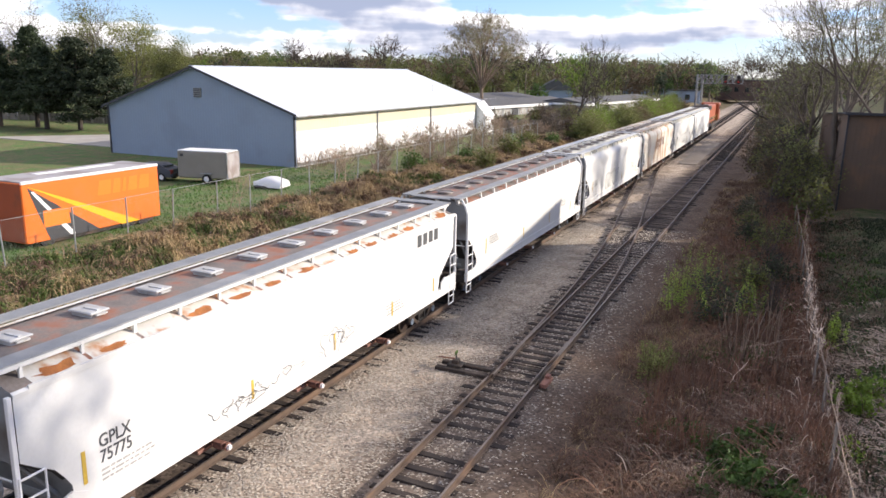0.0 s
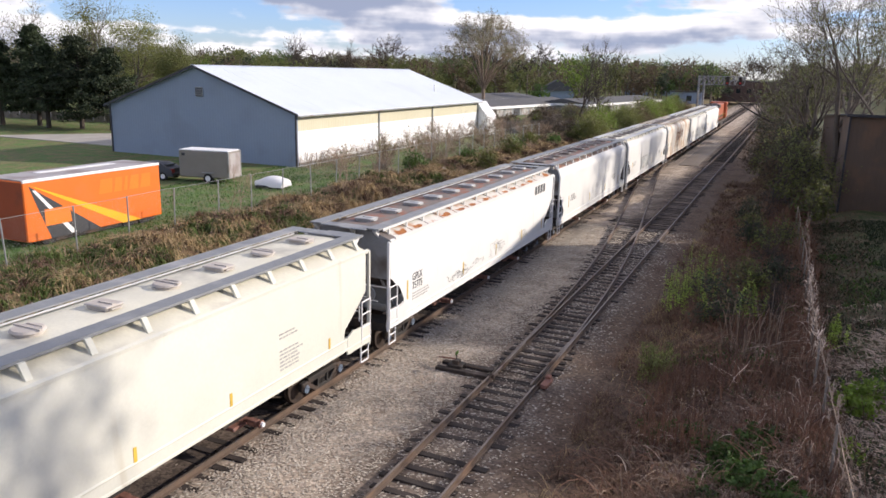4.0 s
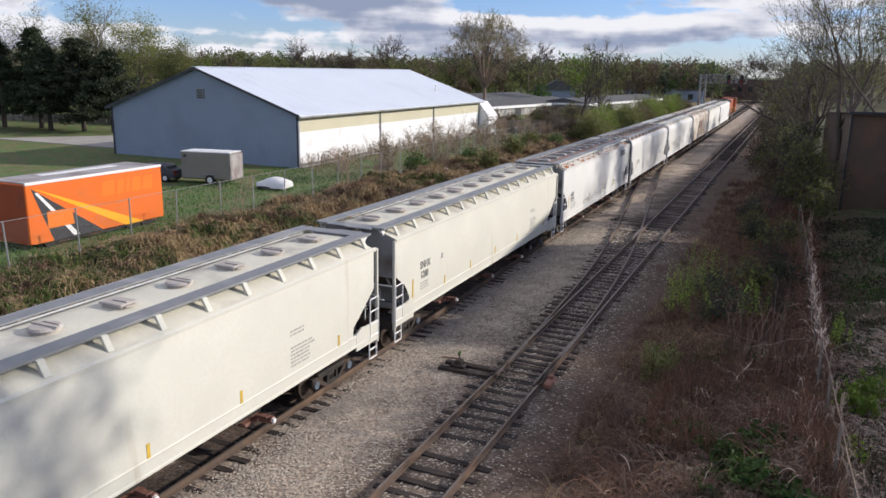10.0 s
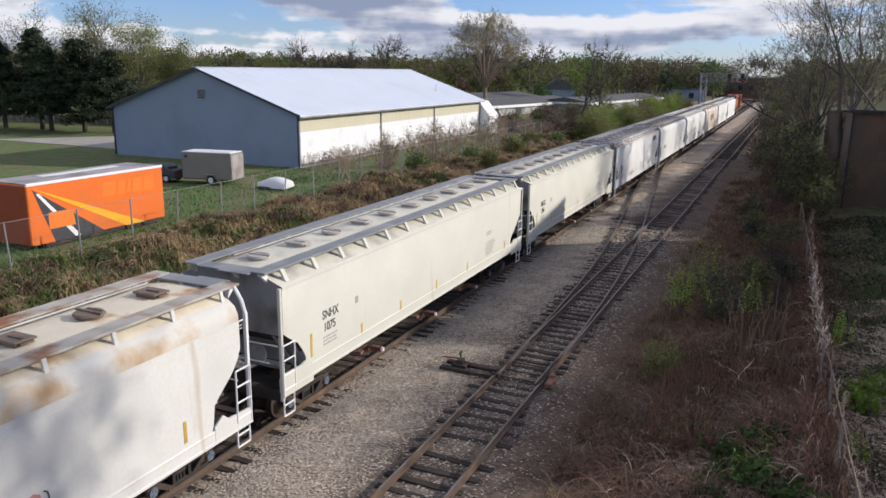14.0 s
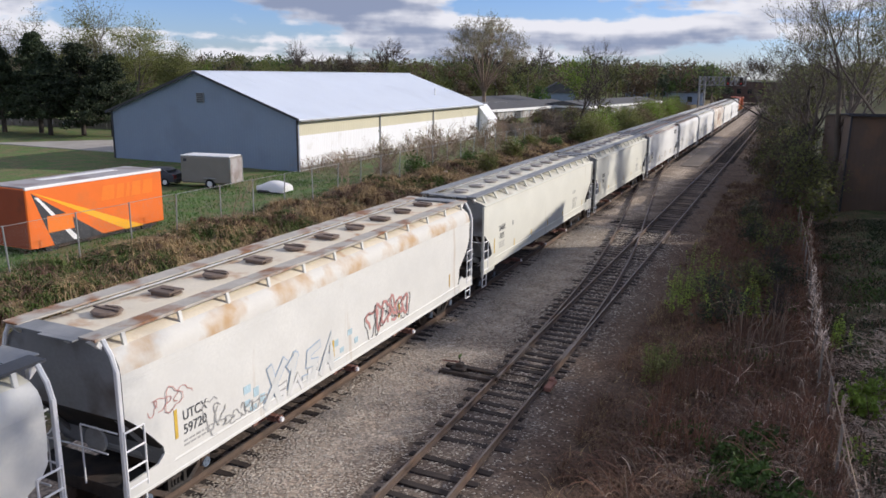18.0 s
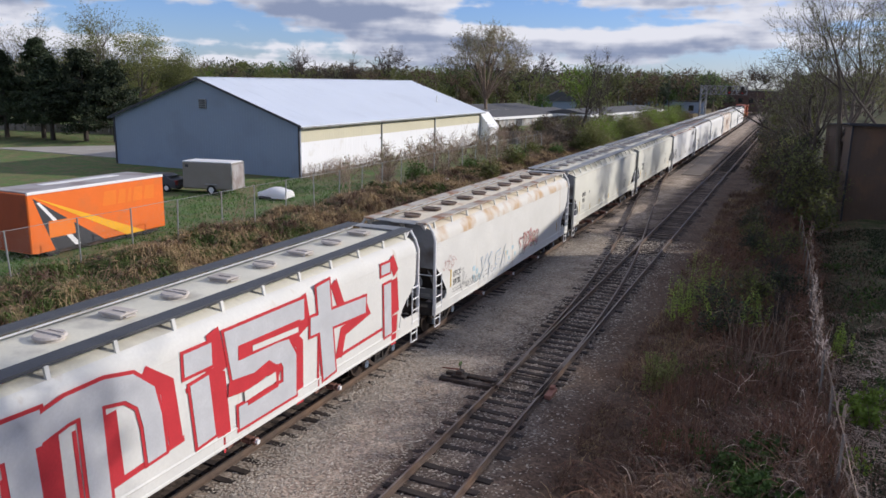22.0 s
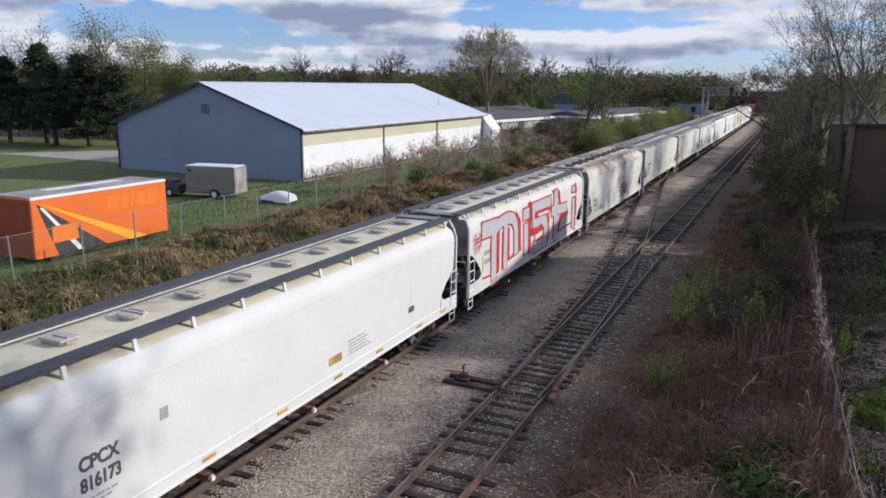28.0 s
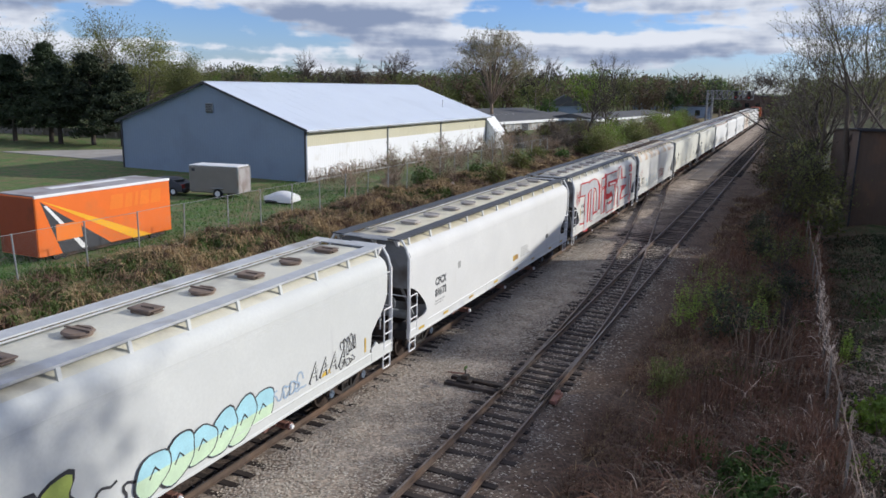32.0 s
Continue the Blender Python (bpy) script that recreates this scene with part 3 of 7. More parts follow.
def tracks():
    main = thing("main_track", "main line of rusty-sided steel rails on dark timber ties", "railway track", kind="structure")
    siding = thing("siding_track", "rusty siding rails on weathered dark ties in gravel", "railway track", kind="structure")
    turnout = thing("turnout_track", "diverging rails of a rusty turnout with long switch ties", "railway turnout", kind="structure")
    far = [-40, 0, 20, 40, 80, 130, 200, 300, 500, 900]
    for s in (-0.7535, 0.7535):
        rail(lambda y: 0.0, far, s, main)
        rail(siding_x, far, s, siding)
    curve = [21 + 1.5 * i for i in range(52)]
    rail(side_x, curve, -0.7535, turnout)
    rail(side_x, curve, 0.7535, turnout)
    rnd = random.Random(5)
    # main track
    y = -14.0
    while y < 92:
        ob = piece("tie", rnd.choice(TIES), M["tie"], main)
        ob.matrix_basis = pose(rnd.uniform(-0.05, 0.05), y, -0.208 + rnd.uniform(-0.03, 0.0), 0, 0, rnd.uniform(-1, 1))
        y += 0.53 + rnd.uniform(-0.04, 0.04)
    # siding: sparse, buried ties up to the turnout, long ties in it
    y = -14.0
    while y < 96:
        if 20 < y < 52:
            far_x, near_x = side_x(y) - 1.22, siding_x(y) + 1.0
            k = near_x - far_x
            me = [tie_mesh(k, int(y * 10))]
            ob = piece("tie", me[0], M["tie"], turnout)
            ob.matrix_basis = pose((far_x + near_x) / 2 + rnd.uniform(-0.24, 0.16), y, -0.190 + rnd.uniform(-0.035, 0.0), 0, 0, rnd.uniform(-1.2, 1.2))
            y += 0.56 + rnd.uniform(-0.07, 0.07)
        else:
            # worn ties, many of them half sunk in the gravel
            ob = piece("tie", rnd.choice(TIES_SHORT), M["tie"], siding)
            ob.matrix_basis = pose(siding_x(y) + rnd.uniform(-0.16, 0.10), y, -0.196 - abs(rnd.gauss(0, 0.028)), 0, rnd.uniform(-0.9, 0.9), rnd.uniform(-3, 3))
            y += 0.60 + rnd.uniform(-0.10, 0.14)
    bm = bmesh.new()
    y = 92.0
    while y < 260:
        for cx in (0.0, siding_x(y)):
            box(bm, cx, y, -0.26, 2.6, 0.22, 0.17)
        y += 0.55
    tagged(part("far_ties", bm, M["tie"], siding), kind="stuff")
    # frog, guard rails and switch gear
    bm = bmesh.new()
    prism(bm, [(4.99, 44.2), (5.03, 44.2), (5.09, 46.6), (4.93, 46.6)], -0.12, 0.003, "z")
    part("frog", bm, M["railtop"], turnout, "worn shiny crossing frog")
    for x in (siding_x(46) + 0.66, side_x(46) - 0.66):
        bm = boxes([(x, 46, -0.06, 0.06, 4.0, 0.11)], 0.01)
        part("guard_rail", bm, M["steel"], turnout)
    part("switch_point", prism(bmesh.new(), [(TRACK_B - 0.70, 21.2), (TRACK_B - 0.64, 21.2), (TRACK_B - 0.69, 24.5), (TRACK_B - 0.72, 24.5)], -0.1, 0.004, "z"), M["railtop"], turnout)
    part("switch_point", prism(bmesh.new(), [(TRACK_B + 0.60, 21.0), (TRACK_B + 0.64, 21.0), (TRACK_B + 0.70, 25.2), (TRACK_B + 0.66, 25.2)], -0.1, 0.004, "z"), M["railtop"], turnout)
    for y in (21.3, 21.9, 22.6):
        part("switch_rod", rods([((TRACK_B - 0.9, y, -0.1), (TRACK_B + 0.8, y, -0.1))], 0.022), M["black"], turnout)
    st = thing("switch_stand", "low rusty hand-thrown switch stand on two long ties", "switch stand")
    for dy in (-0.28, 0.28):
        part("head_tie", boxes([(4.05, 21.6 + dy, -0.19, 2.0, 0.22, 0.16)], 0.015), M["tie"], st)
    part("base", boxes([(3.65, 21.6, -0.07, 0.5, 0.46, 0.09), (3.65, 21.6, 0.03, 0.22, 0.26, 0.15)], 0.02), M["black"], st)
    part("lever", rods([((3.6, 21.6, 0.12), (2.95, 21.75, 0.02))], 0.03), M["gate"], st, "rusty throw lever")
    bm = rods([((3.65, 21.6, 0.15), (3.65, 21.6, 0.34))], 0.02)
    part("mast", bm, M["black"], st)
    bm = boxes([(3.65, 21.6, 0.34, 0.03, 0.22, 0.12)], 0.01)
    part("target", bm, M["leaf_green"], st, "faded green target plate")
    part("throw_rod", rods([((3.7, 21.6, -0.05), (TRACK_B - 0.6, 21.6, -0.08))], 0.025), M["black"], st)
    br = thing("switch_bracket", "red-brown steel brace plate beside the siding rail", "rail brace")
    part("plate", boxes([(TRACK_B + 1.0, 21.5, -0.07, 0.22, 0.75, 0.14)], 0.02), M["gate"], br)
    part("block", boxes([(TRACK_B + 0.98, 21.75, 0.04, 0.16, 0.22, 0.1)], 0.02), M["gate"], br)
    pad = boxes([(3.25, 101, -0.19, 2.0, 30, 0.06)], 0.01)
    tagged(part("concrete_pad", pad, M["pad"]), "pale worn concrete pad between the tracks", "pavement", kind="structure")


tracks()

# ---- train ----
SIDE = 1.6


def half_section(kind, zb):
    if kind == "crease":
        return [(1.50, zb), (1.6, zb + 0.06), (1.6, 4.01), (1.57, 4.06), (1.0, 4.28), (0.45, 4.33)]
    return [(1.50, zb), (1.6, zb + 0.06), (1.6, 3.68), (1.578, 3.86), (1.50, 4.02), (1.34, 4.15), (0.95, 4.28), (0.45, 4.33)]


# open corners of the sides at the rear and at the front: metres from the end, height of the side's lower edge
OPEN_REAR = {"angular": [(0.10, 2.74), (0.45, 2.48), (0.72, 2.31), (0.92, 2.04), (1.04, 1.84), (1.06, 1.60)],
             "wedge": [(0.10, 2.72), (0.42, 2.42), (0.75, 2.04), (1.02, 1.70), (1.05, 1.45)],
             "bay": [(0.10, 2.72), (0.35, 2.62), (0.60, 2.48), (0.85, 2.28), (1.08, 2.07), (1.24, 1.90), (1.32, 1.74), (1.34, 1.56)]}
OPEN_FRONT = {"angular": [(0.26, 2.74), (0.38, 2.64), (0.80, 2.32), (1.20, 2.02), (1.46, 1.84), (1.52, 1.60)],
              "wedge": [(0.30, 2.95), (0.40, 2.72), (0.60, 2.45), (1.00, 2.12), (1.25, 1.90), (1.32, 1.45)],
              "bay": [(0.24, 3.05), (0.28, 2.62), (0.45, 2.38), (0.90, 2.14), (1.20, 1.88), (1.32, 1.72), (1.35, 1.56)]}
# the closing plate over the sill below each opening
PLATE = {"angular": [(0.0, 1.10), (0.0, 1.74), (0.82, 1.73), (1.02, 1.78), (1.35, 1.62), (1.35, 1.10)],
         "wedge": [(0.0, 1.05), (0.0, 1.42), (0.82, 1.46), (1.02, 1.62), (1.30, 1.45), (1.30, 1.02)],
         "bay": [(0.0, 1.08), (0.0, 1.55), (0.72, 1.56), (1.05, 1.58), (1.22, 1.64), (1.33, 1.76), (1.42, 1.50), (1.42, 1.04)]}


def hopper_body(kind, length, opening, sill_top):
    secs = []
    rear, front = OPEN_REAR[opening], OPEN_FRONT[opening]
    low = sill_top - 0.10
    ys = rear + [(rear[-1][0] + 0.08, low), (3.4, low), (length / 2, low), (length - 3.4, low), (length - front[-1][0] - 0.08, low)]
    ys += [(length - y, z) for y, z in reversed(front)]
    for y, zb in ys:
        h = half_section(kind, zb)
        secs.append([(x, y, z) for x, z in h] + [(-x, y, z) for x, z in reversed(h)])
    return loft(secs)


def truck_meshes():
    frame_bm = bmesh.new()
    # arched side frame with two window openings
    box(frame_bm, 0, 0, 0.62, 0.16, 1.5, 0.16, bevel=0.03)
    box(frame_bm, 0, 0, 0.26, 0.16, 0.9, 0.12, bevel=0.03)
    for s in (-1, 1):
        box(frame_bm, 0, s * 0.89, 0.52, 0.2, 0.34, 0.26, bevel=0.04)
        box(frame_bm, 0, s * 0.55, 0.40, 0.14, 0.5, 0.12, Matrix.Rotation(radians(35 * s), 4, "X"))
        box(frame_bm, 0, s * 0.24, 0.44, 0.15, 0.09, 0.3)
    for i in (-0.1, 0.0, 0.1):
        rod(frame_bm, (0, i, 0.3), (0, i, 0.55), 0.045)
    side_me = bpy.data.meshes.new("side_frame")
    frame_bm.to_mesh(side_me)
    frame_bm.free()
    wheel_bm = bmesh.new()
    for s in (-1, 1):
        rod(wheel_bm, (s * 0.68, 0, 0), (s * 0.80, 0, 0), 0.457, n=28)
        rod(wheel_bm, (s * 0.66, 0, 0), (s * 0.70, 0, 0), 0.485, n=28)
        rod(wheel_bm, (s * 0.80, 0, 0), (s * 0.83, 0, 0), 0.36, 0.2, n=20)
    rod(wheel_bm, (-1.0, 0, 0), (1.0, 0, 0), 0.085, n=10)
    wheel_me = bpy.data.meshes.new("wheelset")
    wheel_bm.to_mesh(wheel_me)
    wheel_bm.free()
    cap_bm = bmesh.new()
    for s in (1,):
        rod(cap_bm, (s * 0.98, 0, 0), (s * 1.13, 0, 0), 0.12, n=14)
        for k in range(3):
            a = 2 * math.pi * k / 3
            rod(cap_bm, (s * 1.13, 0.06 * math.cos(a), 0.06 * math.sin(a)), (s * 1.15, 0.06 * math.cos(a), 0.06 * math.sin(a)), 0.022, n=6)
    cap_me = bpy.data.meshes.new("bearing_cap")
    cap_bm.to_mesh(cap_me)
    cap_bm.free()
    return side_me, wheel_me, cap_me


SIDE_ME, WHEEL_ME, CAP_ME = truck_meshes()
WHEELSETS = []


def truck(car, y, caps=True):
    bol = part("truck", boxes([(0, 0, 0.55, 2.1, 0.36, 0.2), (0, 0, 0.74, 0.5, 0.5, 0.18)], 0.03), M["black"], car)
    bol.matrix_basis = pose(0, y, 0)
    for s in (-1, 1):
        f = piece("side_frame", SIDE_ME, M["black"], bol)
        f.matrix_basis = pose(s * 1.0, 0, 0)
    for dy in (-0.89, 0.89):
        w = piece("wheelset", WHEEL_ME, M["wheel"], bol)
        w.matrix_basis = pose(0, dy, 0.457)
        WHEELSETS.append((w, dy))
    for dy in (-0.89, 0.89):
        for a in (0, 180):
            c = piece("bearing_cap", CAP_ME, M["cap"], bol, "blue-grey bearing cap")
            c.matrix_basis = pose(0, dy, 0.457, 0, 0, a)


def as_mesh(name, bm):
    me = bpy.data.meshes.new(name)
    bm.normal_update()
    bm.to_mesh(me)
    bm.free()
    return me


def ladder_mesh():
    rows = [((0, 0.0, 1.1), (0, 0.0, 2.55)), ((0, 0.5, 1.2), (0, 0.5, 2.5))]
    rows += [((0, 0.0, z), (0, 0.5, z)) for z in (1.3, 1.7, 2.1, 2.5)]
    return as_mesh("ladder", rods(rows, 0.024))


def step_mesh():
    rows = [((0, 0.02, 1.15), (0, 0.02, 0.55)), ((0, 0.46, 1.15), (0, 0.46, 0.55)), ((0, 0.02, 0.55), (0, 0.46, 0.55)), ((0, 0.02, 0.85), (0, 0.46, 0.85))]
    return as_mesh("step", rods(rows, 0.024))


def bracket_mesh(kind):
    bm = bmesh.new()
    if kind == "crease":
        prism(bm, [(1.43, 4.10), (1.50, 4.10), (1.34, 4.39), (1.25, 4.39)], -0.07, 0.07)
        box(bm, 1.18, 0, 4.33, 0.30, 0.05, 0.05)
    else:
        prism(bm, [(1.30, 4.15), (1.36, 4.13), (1.31, 4.39), (1.25, 4.39)], -0.045, 0.045)
        box(bm, 1.16, 0, 4.34, 0.25, 0.04, 0.04)
    return as_mesh("bracket", bm)


def bracket_panel_mesh():
    bm = bmesh.new()
    box(bm, 1.31, 0, 4.26, 0.05, 0.07, 0.24)
    box(bm, 1.2, 0, 4.33, 0.28, 0.05, 0.04)
    return as_mesh("bracket", bm)


def round_hatch():
    bm = bmesh.new()
    rod(bm, (0, 0, 4.47), (0, 0, 4.62), 0.34, n=20)
    rod(bm, (0, 0, 4.62), (0, 0, 4.69), 0.40, 0.35, n=20)
    box(bm, 0, 0, 4.71, 0.86, 0.08, 0.05)
    box(bm, 0, 0.2, 4.70, 0.5, 0.05, 0.04)
    box(bm, -0.36, 0, 4.6, 0.08, 0.16, 0.08)
    return as_mesh("hatch", bm)


def square_hatch():
    bm = bmesh.new()
    box(bm, 0, 0, 4.55, 0.66, 0.50, 0.16, bevel=0.02)
    box(bm, 0, 0, 4.66, 0.78, 0.62, 0.08, bevel=0.03)
    box(bm, 0.1, 0, 4.715, 0.45, 0.1, 0.05)
    box(bm, 0.38, 0, 4.6, 0.12, 0.34, 0.05)
    box(bm, -0.02, 0.3, 4.56, 0.3, 0.1, 0.06)
    return as_mesh("hatch", bm)


LADDER_ME, STEP_ME, HATCH_ROUND, HATCH_SQUARE = ladder_mesh(), step_mesh(), round_hatch(), square_hatch()
for hatch_me in (HATCH_ROUND, HATCH_SQUARE):
    hatch_me.transform(Matrix.Translation((0, 0, 4.31)) @ Matrix.Diagonal((0.86, 0.80, 0.62, 1)) @ Matrix.Translation((0, 0, -4.47)))
BRACKETS = {"crease": bracket_mesh("crease"), "round": bracket_mesh("round"), "panel": bracket_panel_mesh()}
# brackets of the other side, mirrored
BRACKETS_LEFT = {}
for key_name, me0 in BRACKETS.items():
    me1 = me0.copy()
    me1.transform(Matrix.Rotation(math.pi, 4, "Z"))
    BRACKETS_LEFT[key_name] = me1


def outlet_mesh():
    secs = []
    for z, w, d in ((1.25, 1.35, 1.9), (0.62, 0.75, 0.55), (0.5, 0.75, 0.5)):
        secs.append([(-w, -d, z), (w, -d, z), (w, d, z), (-w, d, z)])
    return as_mesh("outlet", loft(secs))


def gate_mesh():
    bm = bmesh.new()
    box(bm, 0, 0, 0.46, 1.9, 0.75, 0.10, bevel=0.02)
    for s in (-1, 1):
        box(bm, s * 1.2, 0.1, 0.55, 0.3, 0.22, 0.16, bevel=0.03)
        rod(bm, (s * 0.9, 0.1, 0.55), (s * 1.42, 0.1, 0.55), 0.045, n=8)
        rod(bm, (s * 1.40, 0.1, 0.55), (s * 1.46, 0.1, 0.55), 0.11, n=10)
    return as_mesh("gate", bm)


def knob_mesh():
    bm = bmesh.new()
    rod(bm, (1.44, 0.1, 0.55), (1.52, 0.1, 0.55), 0.075, 0.06, n=10)
    return as_mesh("knob", bm)


OUTLET_ME, GATE_ME, KNOB_ME = outlet_mesh(), gate_mesh(), knob_mesh()


def hopper(label, length, kind, paint, roof, board, hatch, n_hatch, n_brackets, bracket=None, end=None, hatch_mat=None, outlets=3, opening="bay", sill=(1.02, 1.34), shoulder=None):
    """A covered hopper wagon with its origin on the rail head below its rear corner posts."""
    car = thing("covered_hopper_car", label, "freight car", group="covered hopper cars of one train")
    bracket = bracket or kind
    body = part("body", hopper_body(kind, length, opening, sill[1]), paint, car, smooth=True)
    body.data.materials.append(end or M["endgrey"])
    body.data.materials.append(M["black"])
    body.data.materials.append(roof)
    if shoulder:
        body.data.materials.append(shoulder)
    for p in body.data.polygons:
        # end faces take a darker grey that holds their shade
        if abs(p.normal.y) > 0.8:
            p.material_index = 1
        # undersides go black for the shade in the open corners
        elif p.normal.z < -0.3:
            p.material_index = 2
        elif p.normal.z > 0.9:
            p.material_index = 3
        elif shoulder and p.normal.z > 0.12:
            p.material_index = 4
    for s in (-1, 1):
        # side sill: a rolled channel with a lip, deeper plates at its ends
        lo, hi = sill
        sec = [(s * 1.585, lo), (s * 1.632, lo), (s * 1.632, lo + 0.05), (s * 1.614, lo + 0.075), (s * 1.614, hi - 0.05), (s * 1.624, hi - 0.02), (s * 1.601, hi + 0.02), (s * 1.50, hi + 0.02), (s * 1.50, lo)]
        part("side_sill", prism(bmesh.new(), sec, 0.0, length), paint, car)
        for y, way in ((0.0, 1), (length, -1)):
            bm = bmesh.new()
            prism(bm, [(y + way * p, z) for p, z in PLATE[opening]], s * 1.575, s * 1.622, "x")
            part("end_gusset", bm, paint, car)
        # seam along the shoulder
        seam = [(s * 1.590, 3.64), (s * 1.6048, 3.64), (s * 1.6048, 3.68), (s * 1.590, 3.68)]
        if kind == "round":
            part("seam", prism(bmesh.new(), seam, 0.15, length - 0.15), paint, car)
            for z in (3.47, 3.55):
                part("seam", boxes([(s * 1.5985, length / 2, z, 0.012, length - 0.4, 0.014)]), paint, car)
        else:
            lip = [(s * 1.59, 3.96), (s * 1.62, 3.96), (s * 1.62, 4.035), (s * 1.56, 4.07)]
            part("eave_lip", prism(bmesh.new(), lip, 0.1, length - 0.1), paint, car)
        # roof walk
        part("running_board", boxes([(s * 1.06, length / 2, 4.405, 0.44, length + 0.3, 0.035), (s * 1.275, length / 2, 4.40, 0.02, length + 0.3, 0.06)]), board, car)
        if s < 0:
            part("hatch_bar", rods([((s * 0.52, 0.9, 4.46), (s * 0.52, length - 0.9, 4.46))], 0.022), M["walk_white"], car)
    for y in (0.02, length - 0.02):
        way = 1 if y < 1 else -1
        part("end_walkway", boxes([(0, y + way * 0.02, 4.385, 1.7, 0.50, 0.035), (0.42, y - way * 0.26, 4.385, 0.95, 0.16, 0.03)], 0.005), M["walk_grey"] if board is not M["walk_white"] else board, car)
        for x in (-1.12, 0.25, 1.12):
            gus = prism(bmesh.new(), [(y + way * 0.10, 4.365), (y - way * 0.20, 4.365), (y + way * 0.10, 4.10)], x - 0.05, x + 0.05, "x")
            part("walk_gusset", gus, M["whitepaint"] if x > 1 else paint, car)
    nb = n_brackets
    for i in range(nb):
        y = 0.5 + (length - 1.0) * i / (nb - 1)
        for table in (BRACKETS, BRACKETS_LEFT):
            b = piece("bracket", table[bracket], paint, car)
            b.matrix_basis = pose(0, y, 0)
    me = HATCH_SQUARE if hatch == "square" else HATCH_ROUND
    for i in range(n_hatch):
        y = 1.3 + (length - 2.6) * i / (n_hatch - 1)
        use = me if hatch != "mixed" else (HATCH_ROUND, HATCH_SQUARE)[i % 2]
        h = piece("hatch", use, hatch_mat or M["hatch"], car)
        h.matrix_basis = pose(0.0, y, 0, 0, 0, 0)
    # ends
    for y, s in ((0.0, 1), (length, -1)):
        for x in (-1.57, 1.57):
            top = 4.02 if kind == "crease" else 3.80
            bm = boxes([(x, y + s * 0.03, (1.0 + top) / 2, 0.09, 0.09, top - 1.0)], 0.01)
            if kind == "round":
                sg = math.copysign(1, x)
                rod(bm, (x, y + s * 0.03, 3.78), (sg * 1.47, y + s * 0.03, 4.10), 0.05, n=6)
                rod(bm, (sg * 1.47, y + s * 0.03, 4.09), (sg * 1.28, y + s * 0.03, 4.38), 0.05, n=6)
            part("corner_post", bm, M["whitepaint"] if paint is not M["cream"] else paint, car)
            lad = piece("ladder", LADDER_ME, M["whitepaint"], car)
            lad.matrix_basis = pose(x + math.copysign(0.05, x), y + (0.03 if s > 0 else -0.03), 0, 0, 0, 0 if s > 0 else 180)
            stp = piece("step", STEP_ME, M["whitepaint"], car)
            stp.matrix_basis = pose(x, y + (0.05 if s > 0 else -0.05), 0, 0, 0, 0 if s > 0 else 180)
        part("end_sill", boxes([(0, y + s * 0.12, 1.12, 3.1, 0.22, 0.3), (0, y + s * 0.5, 1.2, 2.6, 0.7, 0.05)], 0.01), M["black"], car)
        rows = [((-1.2, y - s * 0.02, 2.0), (1.2, y - s * 0.02, 2.0)), ((0.5, y - s * 0.02, 1.2), (0.5, y - s * 0.02, 2.5)), ((-0.5, y - s * 0.02, 1.2), (-0.5, y - s * 0.02, 2.0)),
                ((0.5, y - s * 0.02, 2.5), (1.5, y - s * 0.02, 2.5))]
        part("handrail", rods(rows, 0.02), M["whitepaint"], car)
        part("coupler", boxes([(0, y - s * 0.3, 0.86, 0.22, 0.75, 0.24), (0, y - s * 0.52, 0.86, 0.34, 0.28, 0.3)], 0.03), M["wheel"], car)
        bm = bmesh.new()
        rod(bm, (0.75, y + s * 0.08, 2.15), (0.75, y + s * 0.14, 2.15), 0.28, n=16)
        if s > 0:
            part("brake_wheel", bm, M["endgrey"], car)
        else:
            bm.free()
        # slope-sheet stiffeners in the open corner
        for s2 in (-1, 1):
            part("slope_stay", rods([((s2 * 1.2, y + s * 0.2, 2.7), (s2 * 1.2, y + s * 1.3, 1.25))], 0.05), M["endgrey"], car)
        part("air_tank", rods([((-0.6, y + s * 1.2, 1.45), (0.9, y + s * 1.2, 1.45))], 0.16, 12), M["hatch"], car)
    part("centre_sill", boxes([(0, length / 2, 0.98, 0.5, length - 0.5, 0.3)], 0.02), M["black"], car)
    for i in range(outlets):
        y = length * (0.5 + (i - (outlets - 1) / 2) * 0.215 * 3 / max(3, outlets))
        o = piece("outlet", OUTLET_ME, M["black"], car)
        o.matrix_basis = pose(0, y, 0)
        g = piece("gate", GATE_ME, M["gate"], o)
        g.matrix_basis = Matrix()
        piece("knob", KNOB_ME, M["whitepaint"], o, "white gate shaft end")
    truck(car, 1.85)
    truck(car, length - 1.85)
    return car


def stripes(car, spots, h=0.46, z=1.48):
    for i, y in enumerate(spots):
        hh, zz = (0.66, 1.77) if i == 0 else (h, z)
        part("reflector", boxes([(1.606, y, zz + hh / 2, 0.006, 0.09, hh)]), M["yellow"], car, "upright yellow reflector stripe")


def mark(car, text, y, z, size, material=None, wide=1.0, bold=0.004):
    return writing("lettering", text, size, material or M["letters"], car, (1.606, y, z), (0, 1, 0), (0, 0, 1), wide=wide, bold=bold)


def small_print(car, y, z, rows, width, seed, material=None):
    """Lines of lettering too small to read, as bars."""
    rnd = random.Random(seed)
    bm = bmesh.new()
    for i in range(rows):
        a = y
        while a < y + width * rnd.uniform(0.7, 1.0):
            w = rnd.uniform(0.06, 0.2)
            box(bm, 1.604, a + w / 2, z - i * 0.10, 0.004, w, 0.045)
            a += w + 0.04
    part("small_print", bm, material or M["faint"], car)


